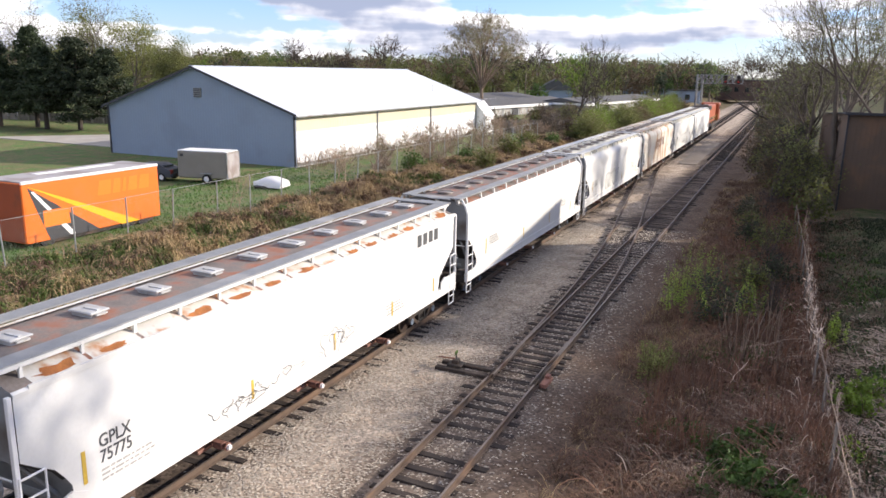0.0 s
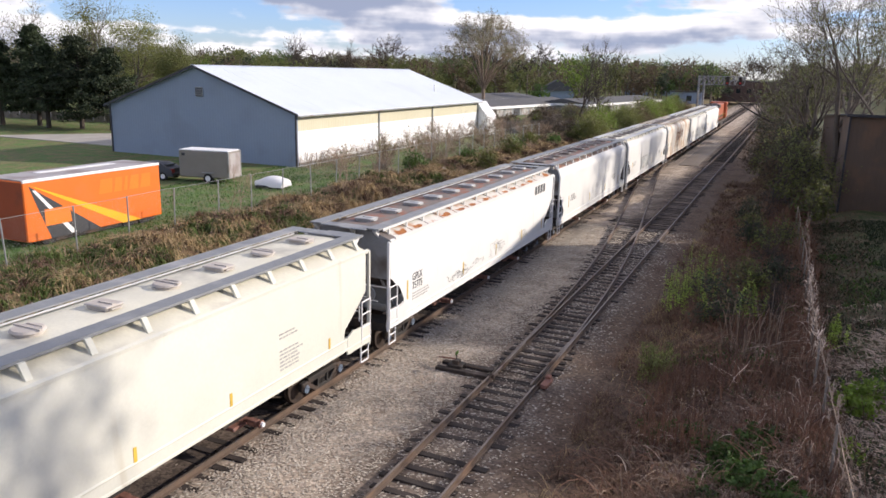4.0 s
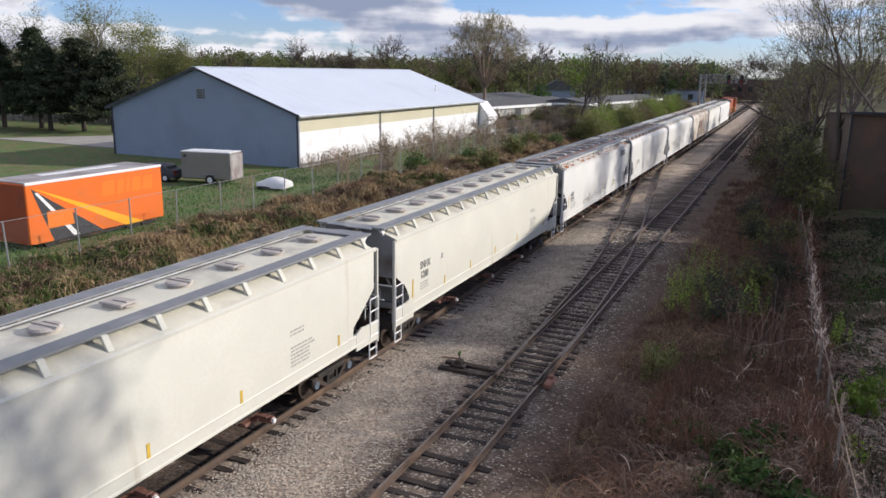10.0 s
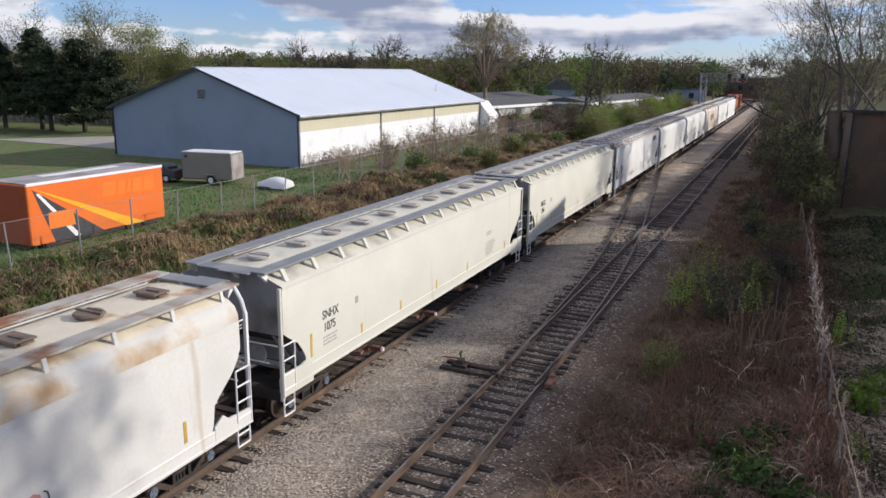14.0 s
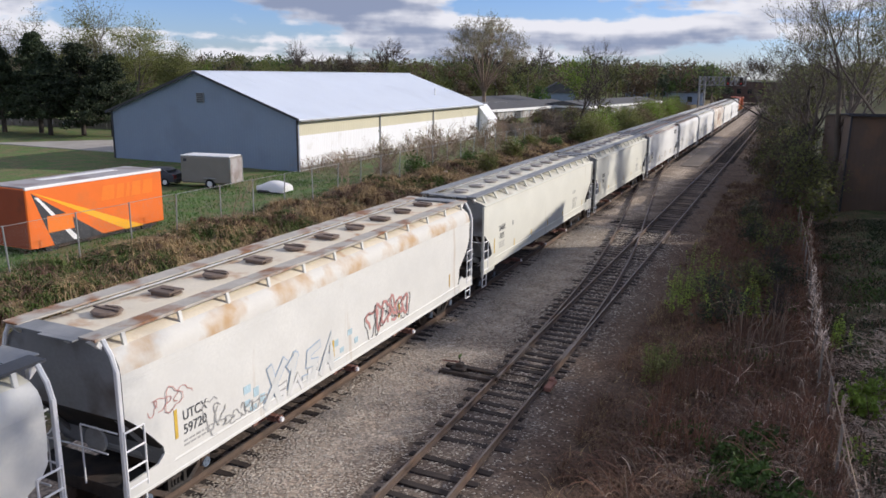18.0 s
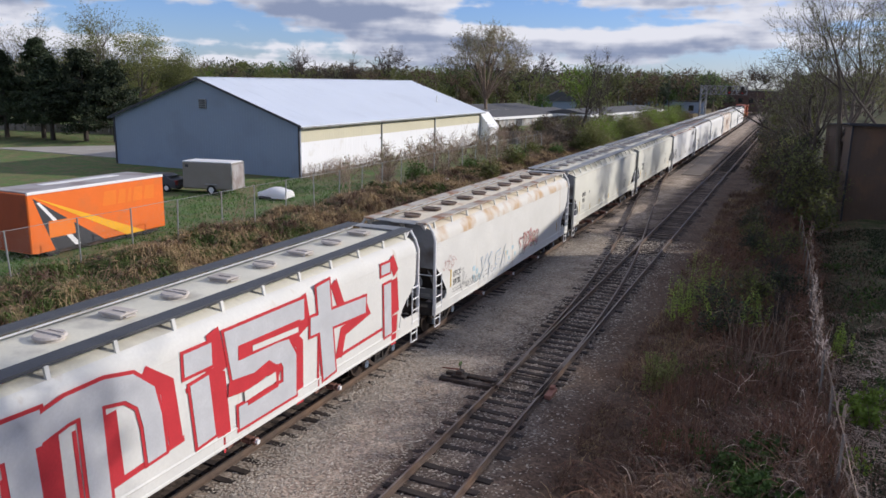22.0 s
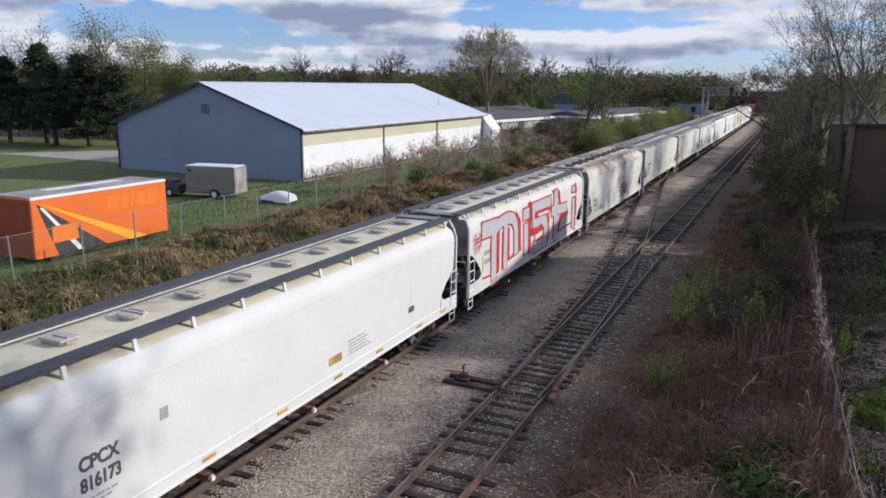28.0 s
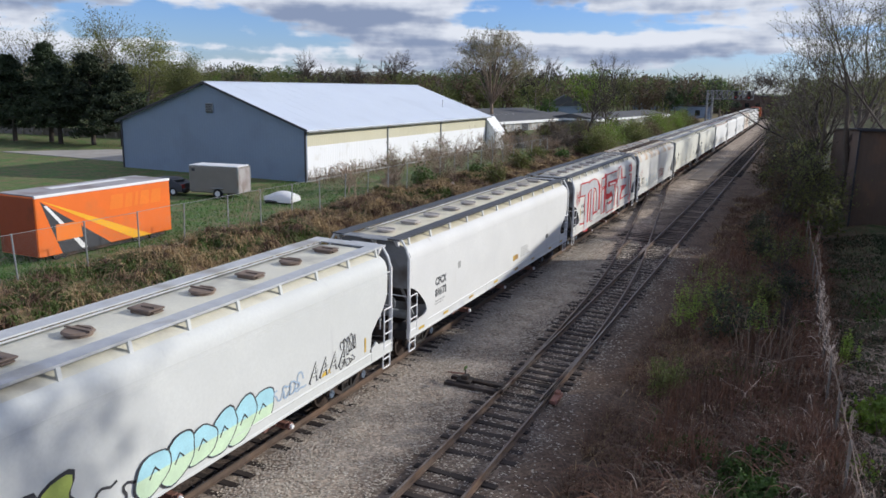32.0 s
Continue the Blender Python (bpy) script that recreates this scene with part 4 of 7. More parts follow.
def scribble(car, y0, z0, w, h, n, seed, material, thick=0.035, lift=1.607, name="sprayed_stroke", loops=True, label=""):
    """A sprayed tag of looping strokes inside a box."""
    rnd = random.Random(seed)
    for k in range(n):
        cx, cz = y0 + w * (k + 0.5) / n, z0 + h * rnd.uniform(0.4, 0.6)
        ry, rz = w / n * rnd.uniform(0.4, 0.8), h * rnd.uniform(0.25, 0.5)
        a0, turn = rnd.uniform(0, 6.3), rnd.uniform(3.5, 7.5) if loops else rnd.uniform(1.5, 3)
        pts = []
        for i in range(17):
            a = a0 + turn * i / 16
            k2 = 1 + 0.3 * math.sin(3 * a + k)
            pts.append((cx + ry * k2 * math.cos(a), cz + rz * k2 * math.sin(a)))
        part(name, ribbon(bmesh.new(), pts, thick, lift + 0.007 * (k % 3)), material, car, label)


def bubble_letters(car, y0, z0, w, h, n, seed, fill, outline, low=None, slant=0.25, wave=1.0, wide=0.62, rim=(1.08, 0.94)):
    """A row of bulging sprayed letters: a dark edge, a filling and a paler lower half."""
    rnd = random.Random(seed)
    for k in range(n):
        cy = y0 + w * (k + 0.5) / n
        ww, hh = w / n * wide, h / 2 * rnd.uniform(0.85, 1.1)
        ph = [rnd.uniform(0, 6.3) for _ in range(3)]

        def blob(name, scale, lift, material, zmax=9.0):
            pts = []
            for i in range(22):
                a = 2 * math.pi * i / 22
                r = 1 + wave * (0.16 * math.sin(2 * a + ph[0]) + 0.12 * math.sin(3 * a + ph[1]) + 0.08 * math.sin(5 * a + ph[2]))
                zz = hh * r * math.sin(a) * scale
                pts.append((cy + ww * r * math.cos(a) * scale + slant * zz, z0 + h / 2 + min(zz, zmax)))
            bm = bmesh.new()
            bm.faces.new([bm.verts.new((lift, *p)) for p in pts])
            part(name, bm, material, car)
        lift = 1.606 + 0.009 * (n - 1 - k) if wave < 1 else 1.606 + 0.0012 * k
        gap = 0.003 if wave < 1 else 0.012
        blob("letter_edge", rim[0], lift, outline)
        blob("letter_fill", rim[1], lift + gap, fill)
        if low:
            blob("letter_fill", rim[1] - 0.01, lift + 2 * gap, low, 0.0)
        part("letter_mark", ribbon(bmesh.new(), [(cy - ww * 0.2, z0 + h * 0.42), (cy + ww * 0.1, z0 + h * 0.62), (cy + ww * 0.3, z0 + h * 0.5)], 0.035, lift + 2.5 * gap), outline, car)


STROKES = {"a": [[(0, 0), (0.35, 1), (0.72, 0)], [(0.16, 0.33), (0.58, 0.36)]],
           "x": [[(0, 1), (0.7, 0)], [(0.05, 0), (0.72, 1)]], "l": [[(0.25, 0), (0.3, 1)], [(0.05, 0.8), (0.3, 1)]],
           "s": [[(0.62, 0.95), (0.1, 0.85), (0.15, 0.52), (0.6, 0.45), (0.55, 0.05), (0.05, 0.08)]]}


def angular_letters(car, y0, z0, w, h, shapes, top, low, edge, thick, slant=0.22):
    """Angular sprayed letters: dark edge, one colour above and another below."""
    n = len(shapes)
    for k, ch in enumerate(shapes):
        for j, pts in enumerate(STROKES[ch]):
            q = [(y0 + w * (k + a * 0.95) / n + slant * b * h, z0 + h * b) for a, b in pts]
            up = 0.0015 * j + 0.003 * (k % 2)
            part("letter_edge", ribbon(bmesh.new(), q, thick + 0.06, 1.606 + up), edge, car)
            part("letter_fill", ribbon(bmesh.new(), q, thick, 1.616 + up), top, car)
            foot = []
            for (a, b), (c, d) in zip(q, q[1:]):
                if min(b, d) < z0 + 0.1 * h:
                    u = 0.5
                    foot = [(a, b), (a + (c - a) * u, b + (d - b) * u)] if b < d else [(a + (c - a) * u, b + (d - b) * u), (c, d)]
                    part("letter_fill", ribbon(bmesh.new(), foot, thick - 0.01, 1.626 + up), low, car)


CARS = []      # (car, place of its rear posts along the track at 0 s)

# long white car with framed roof edge and rust
c = hopper("long white covered hopper car with rust under its framed roof edge", 18.6, "crease", M["white"], M["roofdirt"], M["walk_grey"], "square", 10, 15, "panel", hatch_mat=M["walk_white"], opening="angular", sill=(1.10, 1.36))
CARS.append((c, 7.55))
for i in range(14):
    ya = 0.5 + 17.6 * i / 14 + 0.04
    yb = ya + 17.6 / 14 - 0.08
    strip = [(1.565, 4.070), (1.12, 4.242)]
    bm = bmesh.new()
    bm.faces.new([bm.verts.new(p) for p in ((strip[0][0], ya, strip[0][1]), (strip[0][0], yb, strip[0][1]), (strip[1][0], yb, strip[1][1]), (strip[1][0], ya, strip[1][1]))])
    part("rust_panel", bm, M["rustbay"], c, "white roof-edge panel with orange rust")
    if i % 5 != 2:
        rnd = random.Random(40 + i)
        pts = []
        yc, k = (ya + yb) / 2 + rnd.uniform(-0.15, 0.15), rnd.uniform(0.55, 1.0)
        for j in range(18):
            a = 2 * math.pi * j / 18
            r = rnd.uniform(0.65, 1.1)
            u = 0.02 + 0.16 * k * (1 + math.sin(a)) * r
            pts.append((1.565 - 0.445 * u * 2 + 0.002, yc + 0.5 * k * r * math.cos(a), 4.070 + 0.172 * u * 2 + 0.006))
        bm = bmesh.new()
        bm.faces.new([bm.verts.new(p) for p in pts])
        bmesh.ops.recalc_face_normals(bm, faces=bm.faces)
        part("rust_patch", bm, M["rustpatch"], c)
part("roof_frame_rail", boxes([(1.60, 9.3, 4.06, 0.05, 17.8, 0.08), (1.30, 9.3, 4.365, 0.05, 18.4, 0.07)]), M["white"], c)
mark(c, "GPLX", 1.68, 2.33, 0.37, wide=0.85)
mark(c, "75775", 1.68, 2.01, 0.37, wide=0.85)
small_print(c, 1.7, 1.86, 3, 1.5, 1)
stripes(c, (1.32, 6.2, 9.9, 13.4, 16.6), 0.5)
# owner's mark, as plain blocks
part("owner_mark", boxes([(1.606, 15.4 + 0.45 * i, 3.6, 0.006, 0.32, 0.42) for i in range(4)]), M["letters"], c, "dark grey owner's mark")
scribble(c, 4.7, 1.55, 2.9, 0.34, 8, 11, M["letters"], 0.02, label="thin grey sprayed tag", loops=False)
scribble(c, 5.2, 1.35, 1.3, 0.4, 3, 14, M["letters"], 0.018)
scribble(c, 7.4, 1.55, 1.7, 0.22, 4, 15, M["faint"], 0.02, loops=False)
scribble(c, 9.3, 1.42, 1.5, 0.8, 3, 12, M["faint"], 0.022)
scribble(c, 9.7, 1.6, 1.0, 0.5, 3, 13, M["letters"], 0.018)
small_print(c, 13.0, 1.9, 4, 1.2, 2)

# two cream cars of one owner
for off, length, num, seed in ((-12.38, 18.7, "1200", 3), (-32.28, 18.8, "1075", 4)):
    c = hopper("cream covered hopper car with grey roof walks and angled brackets", length, "crease", M["cream"], M["roofcream"], M["walk_grey"], "mixed", 10, 14, hatch_mat=M["hatchpale"], opening="angular", sill=(1.24, 1.60))
    CARS.append((c, off))
    mark(c, "SNHX", 1.87, 2.65, 0.36, wide=0.85)
    mark(c, num, 1.92, 2.29, 0.36, wide=0.85)
    small_print(c, 1.9, 2.12, 3, 0.8, seed)
    small_print(c, length - 4.6, 2.75, 2, 0.7, seed + 5)
    small_print(c, length - 4.6, 2.3, 6, 1.0, seed + 6)
    stripes(c, (1.32, 3.97, 6.5, 9.3, 12.2, length - 2.3), 0.45)
    part("small_sign", boxes([(1.606, 3.7, 2.75, 0.006, 0.16, 0.2)]), M["faint"], c)

# aged white car with rusty roof and faded tags
c = hopper("aged white covered hopper car with rusty roof and faded graffiti", 17.8, "round", M["warm"], M["roofrust"], M["walk_rust"], "mixed", 10, 12, hatch_mat=M["hatchdark"], opening="wedge", shoulder=M["rustwash"])
CARS.append((c, -51.34))
mark(c, "UTCX", 1.6, 2.09, 0.32, wide=0.85)
mark(c, "59720", 1.6, 1.77, 0.32, wide=0.9)
small_print(c, 1.6, 1.62, 2, 0.9, 9)
stripes(c, (1.4, 7.5, 11.5, 15.6), 0.5)
angular_letters(c, 4.35, 1.28, 3.3, 0.86, "xlsa", M["pale"], M["pale"], M["blue_paint"], 0.20, 0.30)
angular_letters(c, 4.7, 1.20, 2.9, 0.36, "sasa", M["white"], M["white"], M["faint"], 0.12, 0.2)
for y, z, w, h in ((3.72, 1.98, 0.26, 0.20), (3.70, 1.62, 0.22, 0.18), (4.05, 1.80, 0.20, 0.24), (3.92, 1.42, 0.26, 0.16), (4.28, 1.55, 0.2, 0.2), (7.65, 1.85, 0.24, 0.2), (7.95, 1.55, 0.2, 0.16), (8.4, 1.95, 0.24, 0.18), (8.75, 1.6, 0.2, 0.18), (7.7, 1.3, 0.3, 0.14)):
    part("paint_square", boxes([(1.604, y, z, 0.006, w, h)]), M["sky_faded"], c, "faded blue painted square")
scribble(c, 2.3, 1.5, 0.55, 0.75, 2, 23, M["faint"], 0.03)
scribble(c, 9.5, 1.5, 2.6, 0.85, 6, 24, M["pink"], 0.09)
scribble(c, 9.4, 1.4, 2.9, 0.9, 7, 25, M["ink"], 0.03)
scribble(c, 0.6, 2.45, 1.2, 0.5, 4, 26, M["pink"], 0.02)
scribble(c, 2.4, 1.36, 2.0, 0.3, 8, 27, M["faint"], 0.03)

# white car with the large red and silver word
c = hopper("white covered hopper car with large red and silver graffiti", 17.65, "round", M["warm"], M["roofcream"], M["walk_dark"], "mixed", 10, 12, hatch_mat=M["hatchpale"])
CARS.append((c, -70.32))
mark(c, "DOWX", 1.64, 2.44, 0.29, M["faint"], 0.8)
mark(c, "020404", 1.64, 2.07, 0.29, M["faint"], 0.95)
stripes(c, (1.5, 7.6, 15.5), 0.5)
# each letter: silver strokes, red strokes of its depth behind them, red and white strokes cut into them
LETTERS = [
    # m
    ([(0.66, [(1.62, 3.53), (2.75, 3.5)]), (0.56, [(2.64, 3.5), (2.76, 1.25)]), (0.5, [(2.9, 3.42), (3.6, 3.60), (4.4, 3.62), (5.0, 3.5), (5.4, 3.15), (5.52, 2.6), (5.56, 2.0)]), (0.48, [(4.1, 3.4), (4.15, 1.6)])],
     [(0.42, [(3.2, 3.25), (3.25, 1.02)]), (0.32, [(4.52, 3.0), (4.58, 1.8)]), (0.40, [(5.5, 3.5), (5.98, 3.15), (6.12, 1.95)]), (0.14, [(4.36, 1.66), (6.3, 1.82)]), (0.09, [(3.72, 3.1), (3.78, 1.3), (3.92, 1.22)]), (0.09, [(1.45, 1.52), (2.5, 1.42)])], [], []),
    # i
    ([(0.52, [(6.72, 3.42), (7.05, 3.42)]), (0.58, [(6.92, 2.66), (7.0, 1.75)])],
     [(0.42, [(7.42, 3.72), (7.58, 3.10)]), (0.44, [(7.25, 2.85), (7.52, 2.72), (7.62, 1.25)]), (0.12, [(6.55, 2.85), (7.4, 3.02)])], [], []),
    # s
    ([(0.56, [(10.55, 3.50), (8.05, 3.52), (8.18, 2.82), (9.95, 2.62), (10.15, 2.3), (10.12, 1.55), (8.4, 1.55)])],
     [(0.30, [(10.3, 2.9), (10.62, 2.6), (10.58, 1.1)]), (0.26, [(10.85, 3.75), (10.98, 3.1), (10.6, 2.96)]), (0.1, [(8.0, 1.2), (10.2, 1.2)])],
     [(0.36, [(8.35, 3.14), (10.45, 3.10)]), (0.34, [(7.95, 2.36), (8.6, 2.28), (9.25, 2.42), (9.55, 2.2)]), (0.12, [(9.6, 2.2), (9.58, 1.84), (8.5, 1.80)])],
     [(0.14, [(8.75, 3.10), (10.45, 3.03)]), (0.26, [(8.45, 2.02), (9.4, 2.08)])]),
    # t
    ([(0.62, [(11.75, 3.66), (11.95, 1.55)]), (0.50, [(11.35, 2.90), (13.75, 2.78)])],
     [(0.34, [(12.35, 3.72), (12.6, 3.2)]), (0.34, [(13.85, 2.9), (14.1, 2.5), (12.75, 2.30), (12.55, 1.75)]), (0.10, [(12.3, 1.62), (15.0, 1.68)]), (0.10, [(11.50, 2.6), (11.42, 1.2)])], [], []),
    # i
    ([(0.32, [(15.12, 3.60), (15.36, 3.60)]), (0.46, [(15.36, 2.86), (15.40, 1.60)])],
     [(0.36, [(15.70, 3.72), (15.86, 3.46)]), (0.46, [(15.84, 2.90), (15.92, 2.2)]), (0.34, [(15.88, 1.75), (15.80, 1.10)])], [], []),
]
i = 0
for strokes, depths, cuts, slits in LETTERS:
    edge, fill, deep, cut, slit = (bmesh.new() for _ in range(5))
    for w, pts in depths:
        ribbon(deep, pts, w, 1.606 + 0.0003 * i)
        i += 1
    for w, pts in strokes:
        ribbon(edge, pts, w + 0.16, 1.614 + 0.0003 * i)
        ribbon(fill, pts, w, 1.624 + 0.0003 * i)
        i += 1
    for w, pts in cuts:
        ribbon(cut, pts, w, 1.634 + 0.0003 * i)
    for w, pts in slits:
        ribbon(slit, pts, w, 1.644 + 0.0003 * i)
    part("letter_shadow", deep, M["red"], c, "red depth of a painted letter")
    part("letter_outline", edge, M["red"], c, "red outline of a painted letter")
    part("letter_fill", fill, M["silver"], c, "silver filling of a painted letter")
    if cuts:
        part("letter_cut", cut, M["red"], c, "red inner edge of a painted letter")
        part("letter_gap", slit, M["warm"], c, "bare white gap in a painted letter")
    else:
        cut.free()
        slit.free()
for y, z in ((7.6, 1.3), (11.45, 1.4), (1.1, 1.35), (2.3, 2.7)):
    part("paint_drip", boxes([(1.613, y, z - 0.1, 0.002, 0.07, 0.6)]), M["red"], c)
for k in range(4):
    scribble(c, 0.40 + 0.05 * (k % 2), 2.72 + 0.18 * k, 0.85, 0.30, 4, 31 + k, M["red"], 0.022)

# clean white car
c = hopper("clean white covered hopper car with dark roof walks", 18.95, "round", M["white"], M["roofyellow"], M["walk_dark"], "mixed", 10, 12, hatch_mat=M["hatchpale"], end=M["endgrey"])
CARS.append((c, -90.5))
mark(c, "CPCX", 2.01, 2.41, 0.38, wide=0.9, bold=0.014)
mark(c, "816173", 2.01, 2.0, 0.38, wide=0.82, bold=0.014)
small_print(c, 2.0, 1.82, 2, 0.9, 33)
small_print(c, 11.2, 2.05, 5, 1.2, 34)
part("placard", boxes([(1.606, 10.5, 1.75, 0.006, 0.66, 0.24)]), M["yellow"], c, "yellow placard")
for y in (0.9, 2.9, 5.3, 8.0, 10.6, 13.0, 15.8, 17.8):
    part("reflector", boxes([(1.63, y, 1.2, 0.006, 0.42, 0.09)]), M["yellow"], c, "low yellow reflector strip")
part("small_sign", boxes([(1.606, 4.1, 2.75, 0.006, 0.22, 0.26)]), M["faint"], c)
part("notice", boxes([(1.606, 15.2, 1.95, 0.006, 0.4, 0.2)]), M["letters"], c)

# pale grey car with bubble letters
c = hopper("pale grey covered hopper car with blue and green graffiti", 18.6, "round", M["pale"], M["roofcream"], M["walk_white"], "mixed", 10, 12, hatch_mat=M["hatchdark"], opening="wedge")
CARS.append((c, -110.3))
stripes(c, (1.5, 5.2, 16.95), 0.45)
bubble_letters(c, 8.2, 1.12, 4.2, 0.98, 6, 43, M["sky_paint"], M["ink"], M["mint"], 0.36, 0.42, 0.72, (1.03, 0.955))
angular_letters(c, 14.1, 1.55, 1.9, 0.42, "aaaa", M["pale"], M["pale"], M["ink"], 0.06)
bubble_letters(c, 3.4, 1.5, 3.3, 0.95, 4, 49, M["olive_paint"], M["ink"], None, 0.5)
scribble(c, 7.3, 1.2, 1.0, 0.75, 2, 44, M["ink"], 0.06)
scribble(c, 12.6, 1.5, 1.2, 0.5, 4, 45, M["blue_paint"], 0.05)
scribble(c, 15.6, 1.75, 0.8, 0.5, 5, 46, M["ink"], 0.03)
scribble(c, 15.5, 1.40, 0.8, 0.25, 4, 47, M["ink"], 0.025)
part("placard", boxes([(1.606, 14.85, 1.55, 0.006, 0.5, 0.12)]), M["yellow"], c)
small_print(c, 2.4, 2.4, 4, 1.0, 48)

# the cars ahead
AHEAD = [(27.35, 18.25, "round", "white", "roofdirt", "walk_grey", "white covered hopper car with grey roof walks"),
         (46.65, 19.6, "round", "white", "roofcream", "walk_white", "weathered white covered hopper car"),
         (67.4, 18.0, "round", "rusted", "rusted", "walk_rust", "off-white covered hopper car with brown stains"),
         (86.6, 17.9, "crease", "warm", "roofcream", "walk_white", "cream-white covered hopper car"),
         (105.7, 19.2, "round", "white", "roofcream", "walk_white", "bright white covered hopper car")]
for i, (off, length, kind, paint, roof, board, label) in enumerate(AHEAD):
    c = hopper(label, length, kind, M[paint], M[roof], M[board], "mixed", 10, 12, opening=("wedge", "bay", "wedge", "angular", "bay")[i])
    CARS.append((c, off))
    small_print(c, 2.5, 2.4, 4, 1.2, 60 + i, M["letters"] if i < 1 else M["faint"])
    small_print(c, length - 4.5, 2.3, 4, 1.2, 70 + i)
    stripes(c, (2.1, 7.2, 11.6, length - 2.4), 0.5)
    if i == 2:
        scribble(c, 7.0, 2.4, 4.5, 0.9, 6, 81, M["gate"], 0.16)
    if i in (1, 3):
        bubble_letters(c, 6.0, 1.5, 4.5, 1.0, 6, 82 + i, M["pale"], M["faint"])


def locomotive():
    loco = thing("locomotive", "orange diesel freight locomotive with dark roof", "locomotive")
    length = 20.5
    part("frame", boxes([(0, length / 2, 1.35, 3.0, length, 0.35)], 0.04), M["black"], loco)
    part("hood", boxes([(0, 9.0, 2.95, 2.0, 15.5, 2.8)], 0.12), M["loco"], loco)
    part("cab", boxes([(0, 18.0, 3.05, 3.05, 2.6, 3.0)], 0.15), M["loco"], loco)
    part("nose", boxes([(0, 19.8, 2.4, 2.2, 1.2, 1.7)], 0.15), M["loco"], loco)
    part("radiator", boxes([(0, 2.6, 4.2, 2.9, 3.0, 0.6)], 0.08), M["black"], loco)
    part("roof_fan", rods([((0, 5.6, 4.35), (0, 5.6, 4.55))], 0.6, 18), M["black"], loco)
    part("roof_fan", rods([((0, 7.4, 4.35), (0, 7.4, 4.55))], 0.6, 18), M["black"], loco)
    part("fuel_tank", boxes([(0, 10.2, 0.75, 2.7, 4.2, 0.9)], 0.15), M["black"], loco)
    for s in (-1, 1):
        part("side_window", boxes([(s * 1.53, 18.0, 3.8, 0.02, 1.4, 0.6)]), M["glass"], loco)
        rows = [((s * 1.45, 0.4, 2.55), (s * 1.45, 16.6, 2.55))] + [((s * 1.45, y, 1.5), (s * 1.45, y, 2.55)) for y in (0.4, 3, 5.6, 8.2, 10.8, 13.4, 16.0)]
        part("handrail", rods(rows, 0.025), M["yellow"], loco)
        part("stripe", boxes([(s * 1.01, 9.0, 2.2, 0.01, 15.2, 0.4)]), M["black"], loco)
    part("rear_door", boxes([(0, 1.23, 2.7, 0.9, 0.03, 1.9)]), M["black"], loco)
    truck(loco, 3.4)
    truck(loco, 16.6)
    return loco


CARS.append((locomotive(), 126.1))

# ---- left side: warehouse, trailers, fence ----
GROUND_L = 0.9


